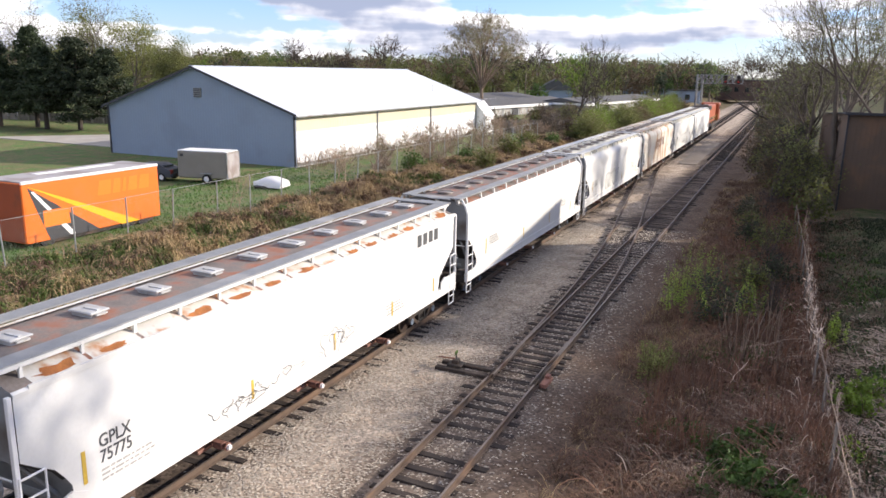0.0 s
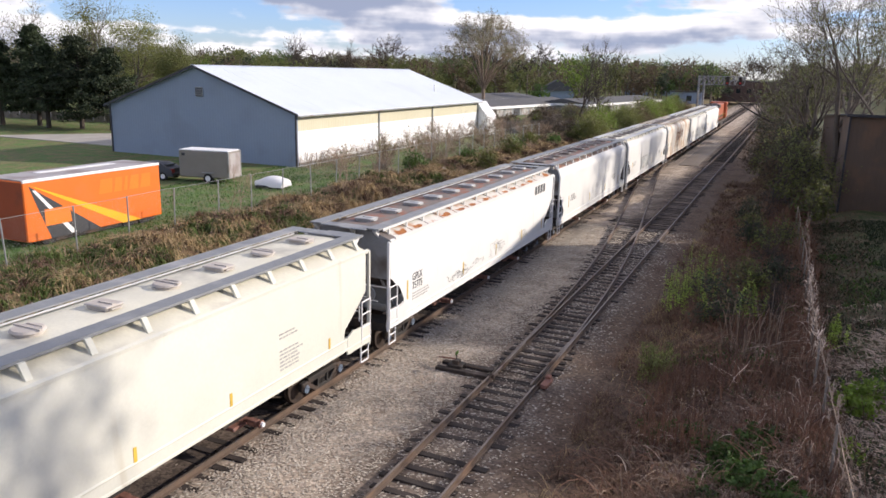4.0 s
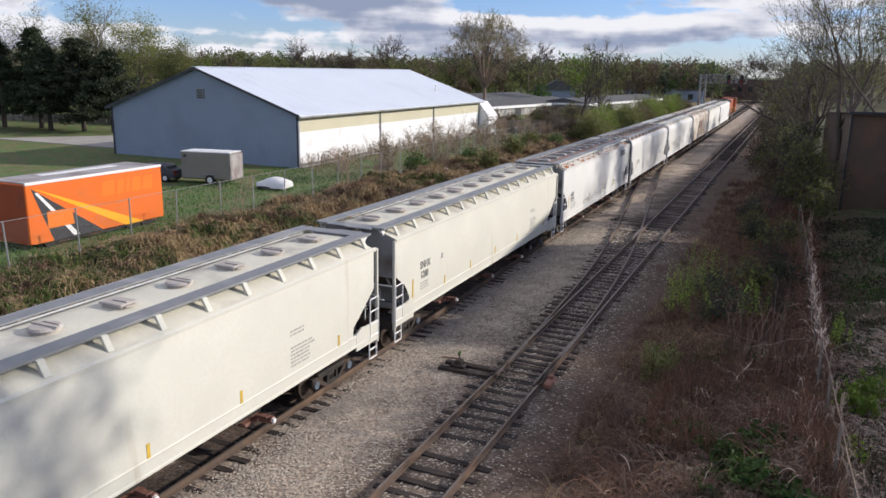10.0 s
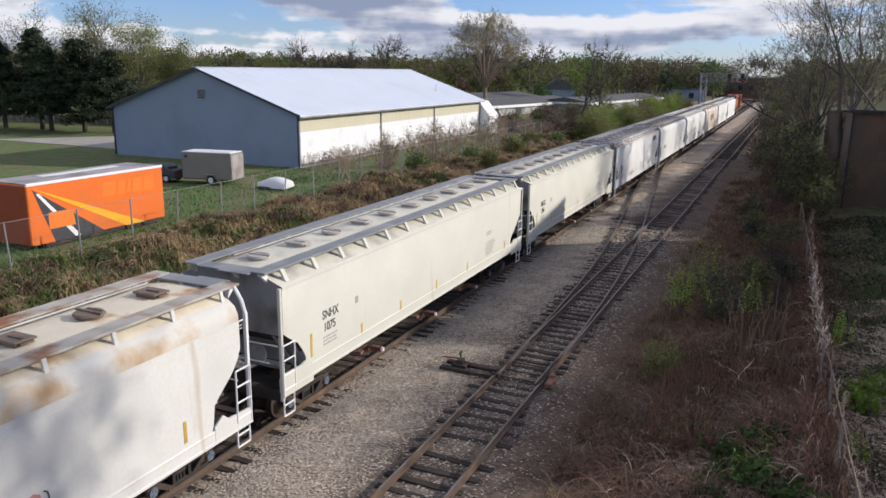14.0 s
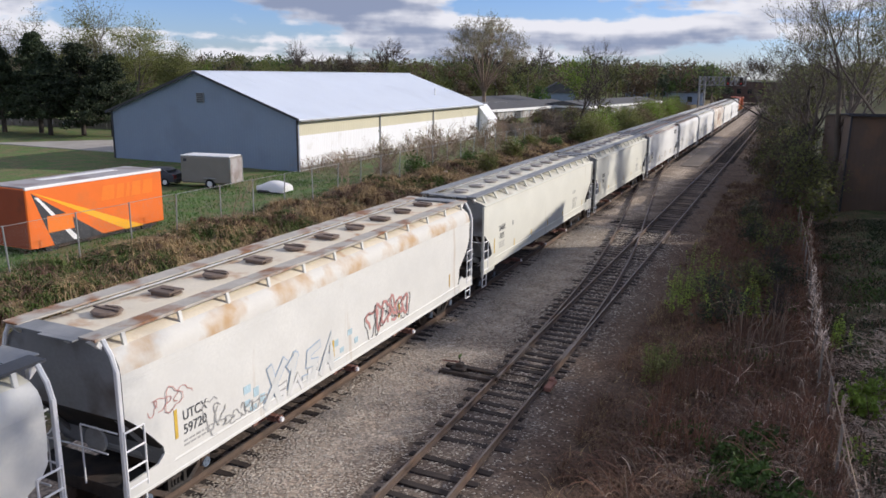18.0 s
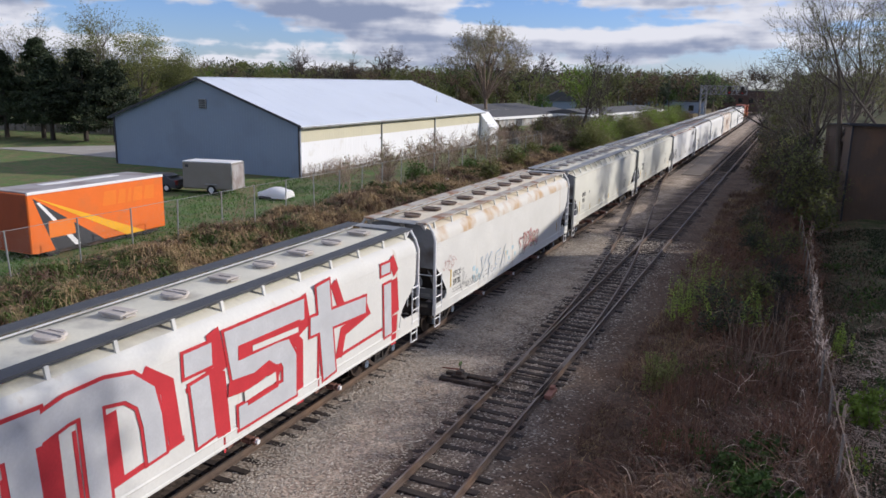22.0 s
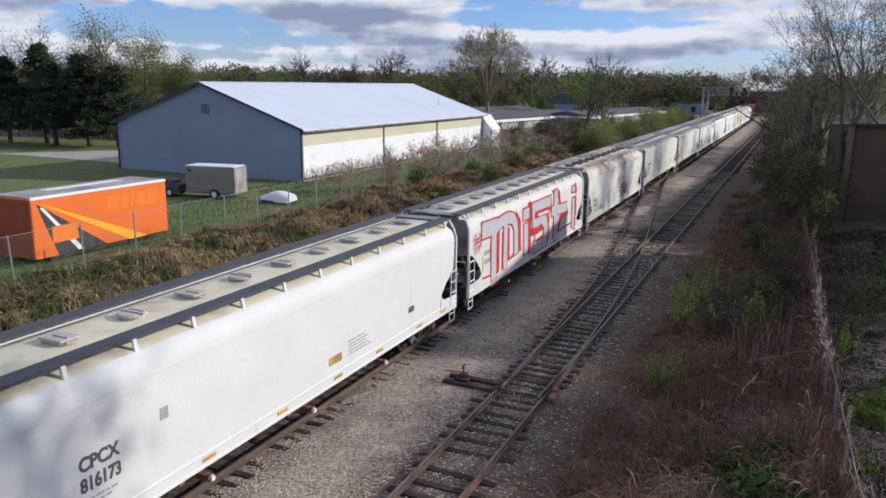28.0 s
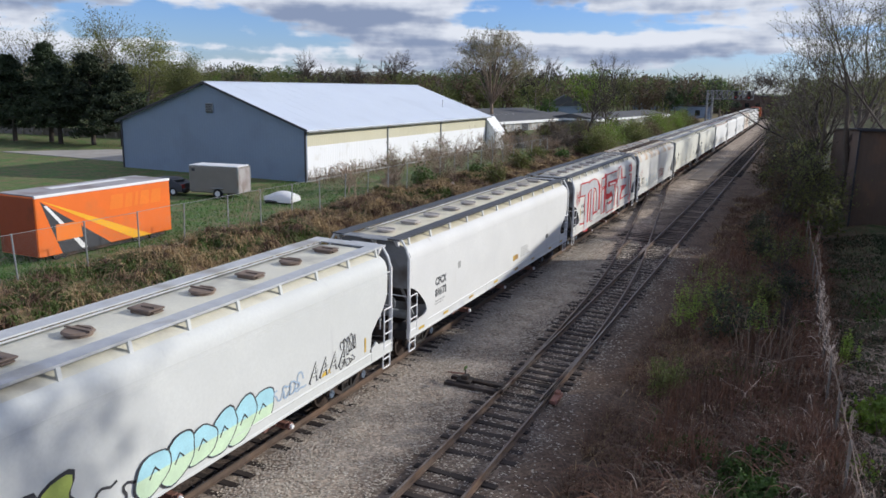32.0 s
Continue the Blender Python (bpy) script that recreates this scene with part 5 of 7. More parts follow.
def warehouse():
    x1, x0, y0, y1, eave, ridge = -25.5, -47.0, 54.2, 96.0, 5.42, 9.12
    xm = (x0 + x1) / 2
    g = 0.75
    w = thing("warehouse", "blue-grey and white metal warehouse with a pale gabled roof", "warehouse")
    gable = [(x0, g), (x1, g), (x1, eave), (xm, ridge), (x0, eave)]
    part("gable_wall", prism(bmesh.new(), gable, y0, y0 + 0.25), M["siding"], w, "blue-grey ribbed gable wall")
    part("gable_wall", prism(bmesh.new(), gable, y1 - 0.25, y1), M["siding"], w, "blue-grey ribbed gable wall")
    part("side_wall", boxes([(x0 + 0.1, (y0 + y1) / 2, (g + eave) / 2, 0.2, y1 - y0 - 0.5, eave - g)]), M["siding_w"], w)
    part("side_wall", boxes([(x1 - 0.12, (y0 + y1) / 2, (g + 3.95) / 2, 0.2, y1 - y0 - 0.5, 3.95 - g)]), M["siding_w"], w, "white lower wall")
    part("wall_band", boxes([(x1 - 0.13, (y0 + y1) / 2, (eave + 3.95) / 2, 0.2, y1 - y0 - 0.5, eave - 3.95)]), M["siding_c"], w, "cream upper band")
    th = 0.14
    for s, xe in ((1, x1 + 0.45), (-1, x0 - 0.45)):
        slope = (ridge - eave) / (x1 - xm)
        ze = eave - slope * 0.45
        sec = [(xm, ridge + 0.02), (xe, ze + 0.02), (xe, ze + 0.02 + th), (xm, ridge + 0.02 + th)]
        part("roof", prism(bmesh.new(), sec, y0 - 0.35, y1 + 0.35), M["roofmetal"], w)
        part("roof_trim", prism(bmesh.new(), [(xm, ridge - 0.04), (xe, ze - 0.04), (xe, ze + 0.17), (xm, ridge + 0.17)], y0 - 0.42, y0 - 0.351), M["trim"], w, "dark gable edge trim")
        part("gutter", boxes([(xe + 0.05 * s, (y0 + y1) / 2, ze - 0.02, 0.12, y1 - y0 + 0.6, 0.13)], 0.02), M["trim"] if s < 0 else M["galv"], w)
        # raised seams
        y = y0 + 0.9
        while y < y1:
            part("roof_seam", prism(bmesh.new(), [(xm + s * 0.2, ridge + 0.16 - abs(slope) * 0.2), (xe, ze + 0.16), (xe, ze + 0.164), (xm + s * 0.2, ridge + 0.164 - abs(slope) * 0.2)], y, y + 0.03), M["roofmetal"], w)
            y += 1.83
    part("ridge_cap", boxes([(xm, (y0 + y1) / 2, ridge + 0.17, 0.5, y1 - y0 + 0.7, 0.05)], 0.02), M["roofmetal"], w)
    part("corner_trim", boxes([(x1 - 0.02, y0 - 0.02, (g + eave) / 2, 0.14, 0.14, eave - g)], 0.01), M["trim"], w)
    part("corner_trim", boxes([(x0 + 0.02, y0 - 0.02, (g + eave) / 2, 0.14, 0.14, eave - g)], 0.01), M["trim"], w)
    for y in (68.6, 81.4, 95.6):
        part("downpipe", boxes([(x1 + 0.05, y, (g + eave) / 2, 0.12, 0.14, eave - g)], 0.02), M["galv"], w)
    vent = part("vent", boxes([(xm + 0.35, y0 - 0.05, 6.95, 0.85, 0.12, 0.85)], 0.02), M["galv"], w, "square louvred gable vent")
    for i in range(5):
        part("louvre", boxes([(xm + 0.35, y0 - 0.12, 6.62 + 0.16 * i, 0.72, 0.05, 0.1)]), M["trim"], vent)
    part("roof_vent", rods([((-28.6, 88.5, 6.4), (-28.6, 88.5, 7.5))], 0.09, 8), M["whitepaint"], w)
    part("base_rail", boxes([(x1 + 0.0, (y0 + y1) / 2, g + 0.35, 0.06, y1 - y0 - 0.4, 0.25)]), M["galv"], w)
    # the lower lean-to at the far end
    sec = [(x1 - 0.2, g), (x1 + 1.4, g), (x1 + 1.4, 3.4), (x1 - 0.2, 5.3)]
    part("lean_to", prism(bmesh.new(), sec, y1 - 0.2, y1 + 3.2), M["siding_w"], w, "white lean-to at the end wall")


warehouse()


def wheel_part(parent, x, y, z, r, w=0.22, rim="whitepaint"):
    t = part("wheel", rods([((x - w / 2, y, z), (x + w / 2, y, z))], r, 22), M["tyre"], parent)
    part("rim", rods([((x - w / 2 - 0.01, y, z), (x + w / 2 + 0.01, y, z))], r * 0.58, 16), M[rim], t)


def moving_trailer():
    # long side faces the tracks; built along y
    x1, x0, y0, y1, zb, zt = -18.55, -21.15, 23.1, 31.4, 1.18, 4.0
    v = thing("moving_trailer", "orange moving trailer with amber and charcoal stripes", "trailer")
    part("box", boxes([((x0 + x1) / 2, (y0 + y1) / 2, (zb + zt) / 2, x1 - x0, y1 - y0, zt - zb)], 0.04), M["orange"], v)
    part("front_panel", boxes([((x0 + x1) / 2, y0 - 0.012, (zb + zt) / 2, x1 - x0 - 0.12, 0.03, zt - zb - 0.12)], 0.008), M["maroon"], v, "dark red front end panel")
    part("roof", boxes([((x0 + x1) / 2, (y0 + y1) / 2, zt + 0.03, x1 - x0 - 0.1, y1 - y0 - 0.1, 0.06)], 0.02), M["vanroof"], v, "dull grey roof")
    part("roof_rail", boxes([(x1 - 0.02, (y0 + y1) / 2, zt + 0.0, 0.1, y1 - y0, 0.14)], 0.02), M["whitepaint"], v, "white roof edge rail")
    part("roof_strip", boxes([(-20.3, 27.5, zt + 0.065, 0.5, 4.6, 0.02)]), M["whitepaint"], v)
    L = y1 - y0

    def paint_shape(name, pts, material, lift, label=""):
        bm = bmesh.new()
        f = bm.faces.new([bm.verts.new((x1 + lift, y0 + L * a, zb + (zt - zb) * b)) for a, b in pts])
        f.normal_update()
        if f.normal.x < 0:
            f.normal_flip()
        part(name, bm, material, v, label)
    paint_shape("charcoal_wedge", [(0.035, 0.92), (0.50, 0.0), (0.145, 0.0)], M["charcoal"], 0.006, "charcoal wedge")
    paint_shape("orange_wedge", [(0.01, 0.9), (0.03, 0.92), (0.15, 0.0), (0.02, 0.0)], M["orange"], 0.009)
    paint_shape("amber_stripe", [(0.035, 0.94), (0.82, 0.0), (0.67, 0.0)], M["amber"], 0.008, "amber stripe")
    paint_shape("white_stripe", [(0.055, 0.84), (0.075, 0.84), (0.325, 0.02), (0.285, 0.02)], M["whitepaint"], 0.010, "white stripe")
    paint_shape("side_door", [(0.12, 0.22), (0.295, 0.22), (0.285, 0.50), (0.12, 0.50)], M["orange2"], 0.014, "orange side door panel")
    # maker's word as plain blocks
    for k, (a, w) in enumerate(((0.50, 0.10), (0.615, 0.06), (0.69, 0.03), (0.735, 0.075), (0.825, 0.085))):
        paint_shape("word_block", [(a, 0.60), (a + w, 0.60), (a + w + 0.01, 0.86), (a + 0.02, 0.86)], M["orange2"], 0.008)
    part("skirt", boxes([((x0 + x1) / 2, (y0 + y1) / 2 + 0.6, zb - 0.1, x1 - x0 - 0.3, L - 2.0, 0.22)], 0.02), M["black"], v)
    for y in (y1 - 1.2, y1 - 2.3, y0 + 1.2):
        for x in (x1 - 0.2, x0 + 0.2):
            wheel_part(v, x, y, GROUND_L + 0.34, 0.42, rim="black")
    part("landing_leg", boxes([(x1 - 0.5, y0 + 2.6, 1.0, 0.12, 0.12, 0.4)]), M["black"], v)


moving_trailer()


def cargo_trailer():
    v = thing("cargo_trailer", "taupe enclosed cargo trailer parked by the warehouse", "trailer", pose(-26.0, 43.9, GROUND_L, 0, 0, -79))
    # local: length along y, side towards the tracks at -x
    part("box", boxes([(0, 0, 1.35, 1.85, 4.0, 1.95)], 0.08), M["taupe"], v)
    part("roof", boxes([(0, 0, 2.36, 1.8, 3.95, 0.07)], 0.03), M["whitepaint"], v, "white roof")
    part("rear_door", boxes([(0, 2.02, 1.32, 1.65, 0.04, 1.75)], 0.01), M["vanroof"], v, "grey rear door")
    for s in (-1, 1):
        part("corner_strip", boxes([(s * 0.9, 2.0, 1.35, 0.08, 0.08, 1.95)]), M["galv"], v)
        wheel_part(v, s * 0.88, 0.35, 0.35, 0.36)
        part("fender", boxes([(s * 0.97, 0.35, 0.76, 0.2, 0.95, 0.06)], 0.02), M["galv"], v)
    part("side_vent", boxes([(0.935, -1.6, 2.05, 0.02, 0.25, 0.2)]), M["trim"], v)
    part("tongue", rods([((-0.5, -2.0, 0.45), (0, -3.2, 0.45)), ((0.5, -2.0, 0.45), (0, -3.2, 0.45))], 0.05), M["black"], v)


cargo_trailer()


def hatchback():
    v = thing("parked_hatchback", "low dark car with red tail lamps behind the orange trailer", "car", pose(-30.6, 42.9, GROUND_L, 0, 0, -79))
    secs = []
    for y, zt, w in ((-2.1, 0.72, 0.75), (-1.1, 0.85, 0.85), (-0.4, 1.26, 0.68), (1.0, 1.28, 0.68), (1.7, 0.95, 0.8), (2.1, 0.9, 0.8)):
        secs.append([(-0.85, y, 0.3), (0.85, y, 0.3), (0.87, y, 0.68), (w, y, zt), (-w, y, zt), (-0.87, y, 0.68)])
    part("body", loft(secs), M["charcoal"], v, smooth=True)
    part("bumper", boxes([(0, 2.12, 0.45, 1.6, 0.12, 0.25)], 0.03), M["charcoal"], v)
    for s in (-1, 1):
        part("tail_lamp", boxes([(s * 0.66, 2.06, 0.72, 0.34, 0.14, 0.34)], 0.02), M["redcar"], v, "red tail lamp")
        part("side_window", boxes([(s * 0.78, 0.3, 1.05, 0.05, 1.3, 0.28)]), M["glass"], v)
        for y in (-1.3, 1.35):
            wheel_part(v, s * 0.78, y, 0.31, 0.31, 0.18)
    part("rear_window", boxes([(0, 1.42, 1.12, 1.1, 0.3, 0.06)]), M["glass"], v)


hatchback()


def boat():
    b = thing("covered_boat", "small white covered boat on the grass by the fence", "boat", pose(-20.5, 43.9, 0.9, 0, 0, 100))
    secs = []
    for i in range(10):
        u = i / 9
        w = 0.78 * (1 - u ** 3) ** 0.8 + 0.02
        h = 0.55 + 0.25 * math.sin(math.pi * min(1, u * 1.2)) - 0.25 * u ** 3
        secs.append([(w * math.cos(a), -1.2 + 2.5 * u, 0.12 + h * max(0, math.sin(a)) ** 0.8 * 0.95) for a in [math.pi * k / 12 for k in range(13)]])
    part("cover", loft(secs), M["whitepaint"], b, smooth=True)
    part("hull", boxes([(0, -0.1, 0.16, 1.5, 2.0, 0.14)], 0.05), M["charcoal"], b, "dark lower hull")
    for y in (-0.8, 0.8):
        part("cradle", boxes([(0, y, 0.05, 1.4, 0.12, 0.3)], 0.02), M["black"], b)
    part("strap", rods([((-0.7, 0.0, 0.12), (-0.45, 0.0, 0.66)), ((-0.45, 0.0, 0.66), (0.45, 0.0, 0.66)), ((0.45, 0.0, 0.66), (0.7, 0.0, 0.12))], 0.03), M["charcoal"], b)


boat()


def mesh_net(bm, a, b, z0a, z0b, height, step=0.28, r=0.006):
    """Woven wire between two posts: diagonal strands."""
    a, b = Vector(a), Vector(b)
    length = (b - a).length
    k = int(length / step)
    for s in (1, -1):
        for i in range(-int(height / step), k + 1):
            u0, u1 = i * step, i * step + height
            lo, hi = max(0, u0), min(length, u1)
            if hi <= lo:
                continue
            h0, h1 = lo - u0, hi - u0
            if s < 0:
                h0, h1 = height - h0, height - h1
            p, q = a.lerp(b, lo / length), a.lerp(b, hi / length)
            p.z += h0
            q.z += h1
            d = Vector((0, 0, r))
            n = (b - a).normalized() * r
            vs = [bm.verts.new(w) for w in (p - d, q - d, q + d, p + d)]
            bm.faces.new(vs)


def fences():
    f = thing("chain_link_fence", "galvanised chain-link fence along the weedy bank", "fence")
    rnd = random.Random(8)
    ys = [10.4, 13.5, 16.6, 19.6, 22.95, 25.9, 28.85, 32.2, 35.0, 38.0, 41.1, 44.1, 47.2, 50.2, 53.3, 56.4, 59.5, 62.6, 65.7, 68.8, 71.9, 75, 78.1, 81.2, 84.3, 87.4, 90.5]
    post = as_mesh("post", rods([((0, 0, -0.5), (0, 0, 2.05))], 0.036, 8))
    for y in ys:
        p = piece("post", post, M["galv"], f)
        p.matrix_basis = pose(-15.2, y, 1.22, rnd.uniform(-2, 2), rnd.uniform(-2, 2), 0)
    for a, b in zip(ys, ys[1:]):
        part("top_rail", rods([((-15.2, a, 3.25), (-15.2, b, 3.25 + rnd.uniform(-0.03, 0.03)))], 0.012), M["galv"], f)
    for a, b in zip(ys, ys[1:]):
        bm = bmesh.new()
        mesh_net(bm, (-15.2, a, 1.2), (-15.2, b, 1.2), 0, 0, 2.0, 0.16 if a < 45 else 0.4, 0.0018 if a < 45 else 0.004)
        part("wire_mesh", bm, M["galv"], f)
    f2 = thing("overgrown_fence", "old chain-link fence overgrown with brown vines", "fence")
    pts = [(14.75, 12.0), (14.62, 15.0), (14.52, 18.0), (14.42, 21.0), (14.32, 24.0), (14.25, 27.0), (14.2, 30.0), (14.15, 33.0), (14.1, 36.0), (14.05, 39.0), (14.0, 42.0), (13.9, 46.0), (13.8, 50.0)]
    post = as_mesh("post", rods([((0, 0, -0.4), (0, 0, 1.55))], 0.035, 8))
    for x, y in pts:
        p = piece("post", post, M["wood"], f2)
        p.matrix_basis = pose(x, y, 0.27)
    for (xa, ya), (xb, yb) in zip(pts, pts[1:]):
        sag = rnd.uniform(-0.06, 0.02)
        mid = ((xa + xb) / 2 + rnd.uniform(-0.06, 0.06), (ya + yb) / 2, 1.8 + sag)
        part("top_wire", rods([((xa, ya, 1.8), mid), (mid, (xb, yb, 1.8))], 0.014), M["twig"], f2, "rusty top wire with old vines")
        bm = bmesh.new()
        mesh_net(bm, (xa, ya, 0.25), (xb, yb, 0.25), 0, 0, 1.52, 0.14, 0.006)
        part("wire_mesh", bm, M["dead"], f2)


fences()


def far_left():
    # driveway and street beyond the lawn
    bm = prism(bmesh.new(), [(-70, 57.5), (-47.6, 57.5), (-47.6, 68.0), (-52, 69), (-62, 67.5)], 0.86, 0.97, "z")
    tagged(part("driveway", bm, M["concrete"]), "pale concrete driveway beside the lawn", "driveway", kind="structure")
    bm = boxes([(-120, 86, 0.93, 150, 7.0, 0.05)])
    tagged(part("road", bm, M["vanroof"]), "grey side street behind the trees", "road", kind="structure")
    w = thing("board_fence", "low dark board fence beyond the lawn", "fence")
    for i in range(26):
        x = -98 + 1.9 * i
        part("panel", boxes([(x, 77.0 + 0.12 * (x + 98), 1.55, 1.86, 0.06, 1.25)], 0.01), M["wood"], w)
    for i in range(0, 26, 1):
        x = -98.9 + 1.9 * i
        part("post", boxes([(x, 77.0 + 0.12 * (x + 98), 1.6, 0.12, 0.12, 1.4)], 0.01), M["wood"], w)
    h = thing("house", "small grey-roofed house behind the pines", "house", pose(-88, 112, 0.9, 0, 0, 18))
    part("wall", boxes([(0, 0, 1.5, 14, 9, 3.0)]), M["siding_w"], h)
    part("roof", prism(bmesh.new(), [(-5.2, 3.0), (5.2, 3.0), (0, 5.6)], -7.6, 7.6, "x"), M["shingle"], h)
    for x in (-4, 0, 4):
        part("window", boxes([(x, -4.52, 1.7, 1.3, 0.06, 1.1)]), M["glass"], h)
    car = thing("parked_car", "white car parked in the street", "car", pose(-61, 82.5, 0.96, 0, 0, 90))
    secs = []
    for y, zt, w2 in ((-2.2, 0.75, 0.75), (-1.2, 0.95, 0.85), (-0.5, 1.42, 0.68), (0.9, 1.42, 0.68), (1.6, 1.0, 0.82), (2.2, 0.8, 0.78)):
        secs.append([(-0.85, y, 0.3), (0.85, y, 0.3), (0.88, y, 0.7), (w2, y, zt), (-w2, y, zt), (-0.88, y, 0.7)])
    part("body", loft(secs), M["whitepaint"], car, smooth=True)
    for s in (-1, 1):
        part("side_window", boxes([(s * 0.79, 0.2, 1.15, 0.04, 1.4, 0.3)]), M["glass"], car)
        for y in (-1.4, 1.35):
            wheel_part(car, s * 0.78, y, 0.32, 0.32, 0.18)


far_left()


def storage_sheds():
    """Long low buildings beyond the warehouse."""
    rows = [(-58, 170, 46, 14, 2.3, 10, "long low storage building with white edge and dark roof"),
            (-41, 152, 40, 12, 2.2, 9, "low storage building with white doors and dark roof"),
            (-28, 184, 50, 11, 2.3, 8, "low white storage building with many doors")]
    for x, y, length, depth, h, turn, label in rows:
        s = thing("storage_building", label, "storage building", pose(x, y, 0.55, 0, 0, -turn), group="low storage buildings")
        # local: long along y
        part("wall", boxes([(0, 0, h / 2, depth, length, h)]), M["endgrey"], s)
        sec = [(-depth / 2 - 0.4, h), (depth / 2 + 0.4, h), (depth / 2 + 0.4, h + 0.12), (0, h + 1.1), (-depth / 2 - 0.4, h + 0.12)]
        part("roof", prism(bmesh.new(), sec, -length / 2 - 0.4, length / 2 + 0.4), M["shingle"], s)
        part("fascia", boxes([(depth / 2 + 0.42, 0, h - 0.12, 0.06, length + 0.8, 0.5), (0, -length / 2 - 0.42, h - 0.1, depth + 0.8, 0.05, 0.4)]), M["whitepaint"], s, "white fascia")
        for i in range(int(length / 3.4)):
            part("door", boxes([(depth / 2 + 0.03, -length / 2 + 2 + 3.4 * i, 1.1, 0.05, 2.5, 2.2)]), M["hatch"] if i % 3 else M["charcoal"], s)
    wf = thing("wooden_fence", "weathered wooden fence behind the shrubs", "fence")
    for i in range(34):
        u = i / 33
        part("plank", boxes([(-24.2 + 11.0 * u, 99 + 11.5 * u, 1.75, 0.38, 0.05, 1.9)], 0.0), M["wood"], wf)
    cabin = thing("small_house", "small grey house among far trees", "house", pose(-52, 225, 0.8, 0, 0, 20))
    part("wall", boxes([(0, 0, 1.6, 10, 8, 3.2)]), M["siding"], cabin)
    part("roof", prism(bmesh.new(), [(-5.6, 3.2), (5.6, 3.2), (0, 6.4)], -4.4, 4.4), M["shingle"], cabin)
    part("window", boxes([(0, -4.03, 3.9, 1.0, 0.06, 1.0)]), M["glass"], cabin)
    for x, y, w2, d2, h2, mm, label in ((-6, 300, 30, 16, 7, "brick", "far brown brick building behind the signal bridge"), (-40, 330, 22, 14, 7, "siding", "far grey building among trees"), (-16, 240, 9, 7, 4, "siding", "far blue-grey shed among bushes")):
        fb = thing("far_building", label, "building", pose(x, y, 0.5), group="far buildings")
        part("wall", boxes([(0, 0, h2 / 2, w2, d2, h2)]), M[mm], fb)
        part("roof", boxes([(0, 0, h2 + 0.15, w2 + 0.6, d2 + 0.6, 0.3)]), M["shingle"], fb)
        for i in range(int(w2 / 3.5)):
            part("window", boxes([(-w2 / 2 + 2 + 3.5 * i, -d2 / 2 - 0.03, h2 * 0.55, 1.4, 0.06, 1.6)]), M["glass"], fb)


storage_sheds()


def signal_bridge():
    g = thing("signal_gantry", "grey cantilever railway signal gantry with signal heads", "signal gantry", pose(0, 175, 0))
    z0, z1 = 7.55, 9.25
    xa, xb = -6.2, 3.2
    for x in (-6.0, -4.9):
        for y in (-0.7, 0.7):
            part("post", rods([((x, y, -0.3), (x, y, z1))], 0.16, 8), M["endgrey"], g)
    rows = []
    for i in range(9):
        z = 0.5 + 0.95 * i
        if z < z0:
            rows.append(((-6.0, -0.7, z), (-4.9, -0.7, z + 0.9)))
    part("lattice", rods(rows, 0.06), M["galv"], g)
    rows = []
    for y in (-0.7, 0.7):
        rows += [((xa, y, z0), (xb, y, z0)), ((xa, y, z1), (xb, y, z1))]
        for i in range(9):
            u, v = xa + (xb - xa) * i / 9, xa + (xb - xa) * (i + 1) / 9
            rows += [((u, y, z0), (v, y, z1)), ((v, y, z0), (v, y, z1))]
    part("truss", rods(rows, 0.09), M["endgrey"], g)
    part("walkway", boxes([((xa + xb) / 2, 0, z0 + 0.05, xb - xa, 1.5, 0.08)]), M["hatch"], g)
    for x in (-0.2, 2.4):
        hd = part("signal_head", boxes([(x, -0.95, 8.4, 0.75, 0.25, 1.7)], 0.1), M["black"], g, "black signal head")
        for k in range(3):
            part("hood", rods([((x, -1.05, 7.95 + 0.45 * k), (x, -1.4, 7.95 + 0.45 * k))], 0.16, 10), M["black"], hd)
        part("lens", rods([((x, -1.40, 7.95), (x, -1.43, 7.95))], 0.17, 12), M["redlamp"], hd, "red signal lens")
    cab = thing("relay_cabinet", "silver signal relay cabinet by the track", "cabinet", pose(-5.6, 168, -0.2))
    part("body", boxes([(0, 0, 1.3, 2.0, 1.6, 2.6)], 0.05), M["galv"], cab)
    part("door", boxes([(0, -0.82, 1.25, 0.9, 0.04, 2.0)]), M["pale"], cab)
    for x, y, h, label in ((11.5, 150, 9.5, "utility pole with a crossarm beside the tracks"), (9.8, 235, 11, "utility pole farther along the tracks"), (12.5, 310, 11, "far utility pole beside the tracks")):
        p = thing("utility_pole", label, "utility pole", pose(x, y, 0), group="utility poles")
        part("pole", rods([((0, 0, -0.5), (0, 0, h))], 0.16, 8), M["barkdark"], p)
        part("crossarm", boxes([(0, 0, h - 0.8, 2.4, 0.12, 0.14)]), M["barkdark"], p)
        part("insulator", rods([((-1.0, 0, h - 0.7), (-1.0, 0, h - 0.45))], 0.06), M["galv"], p)
        part("insulator", rods([((1.0, 0, h - 0.7), (1.0, 0, h - 0.45))], 0.06), M["galv"], p)
    for x, y, h in ((10.0, 88, 2.4), (11.0, 92, 1.6)):
        s = thing("marker_post", "slim dark marker post by the siding", "post", pose(x, y, -0.2), group="marker posts")
        part("post", rods([((0, 0, 0), (0, 0, h))], 0.06), M["barkdark"], s)
        part("plate", boxes([(0, 0, h - 0.1, 0.3, 0.03, 0.3)]), M["galv"], s)


signal_bridge()


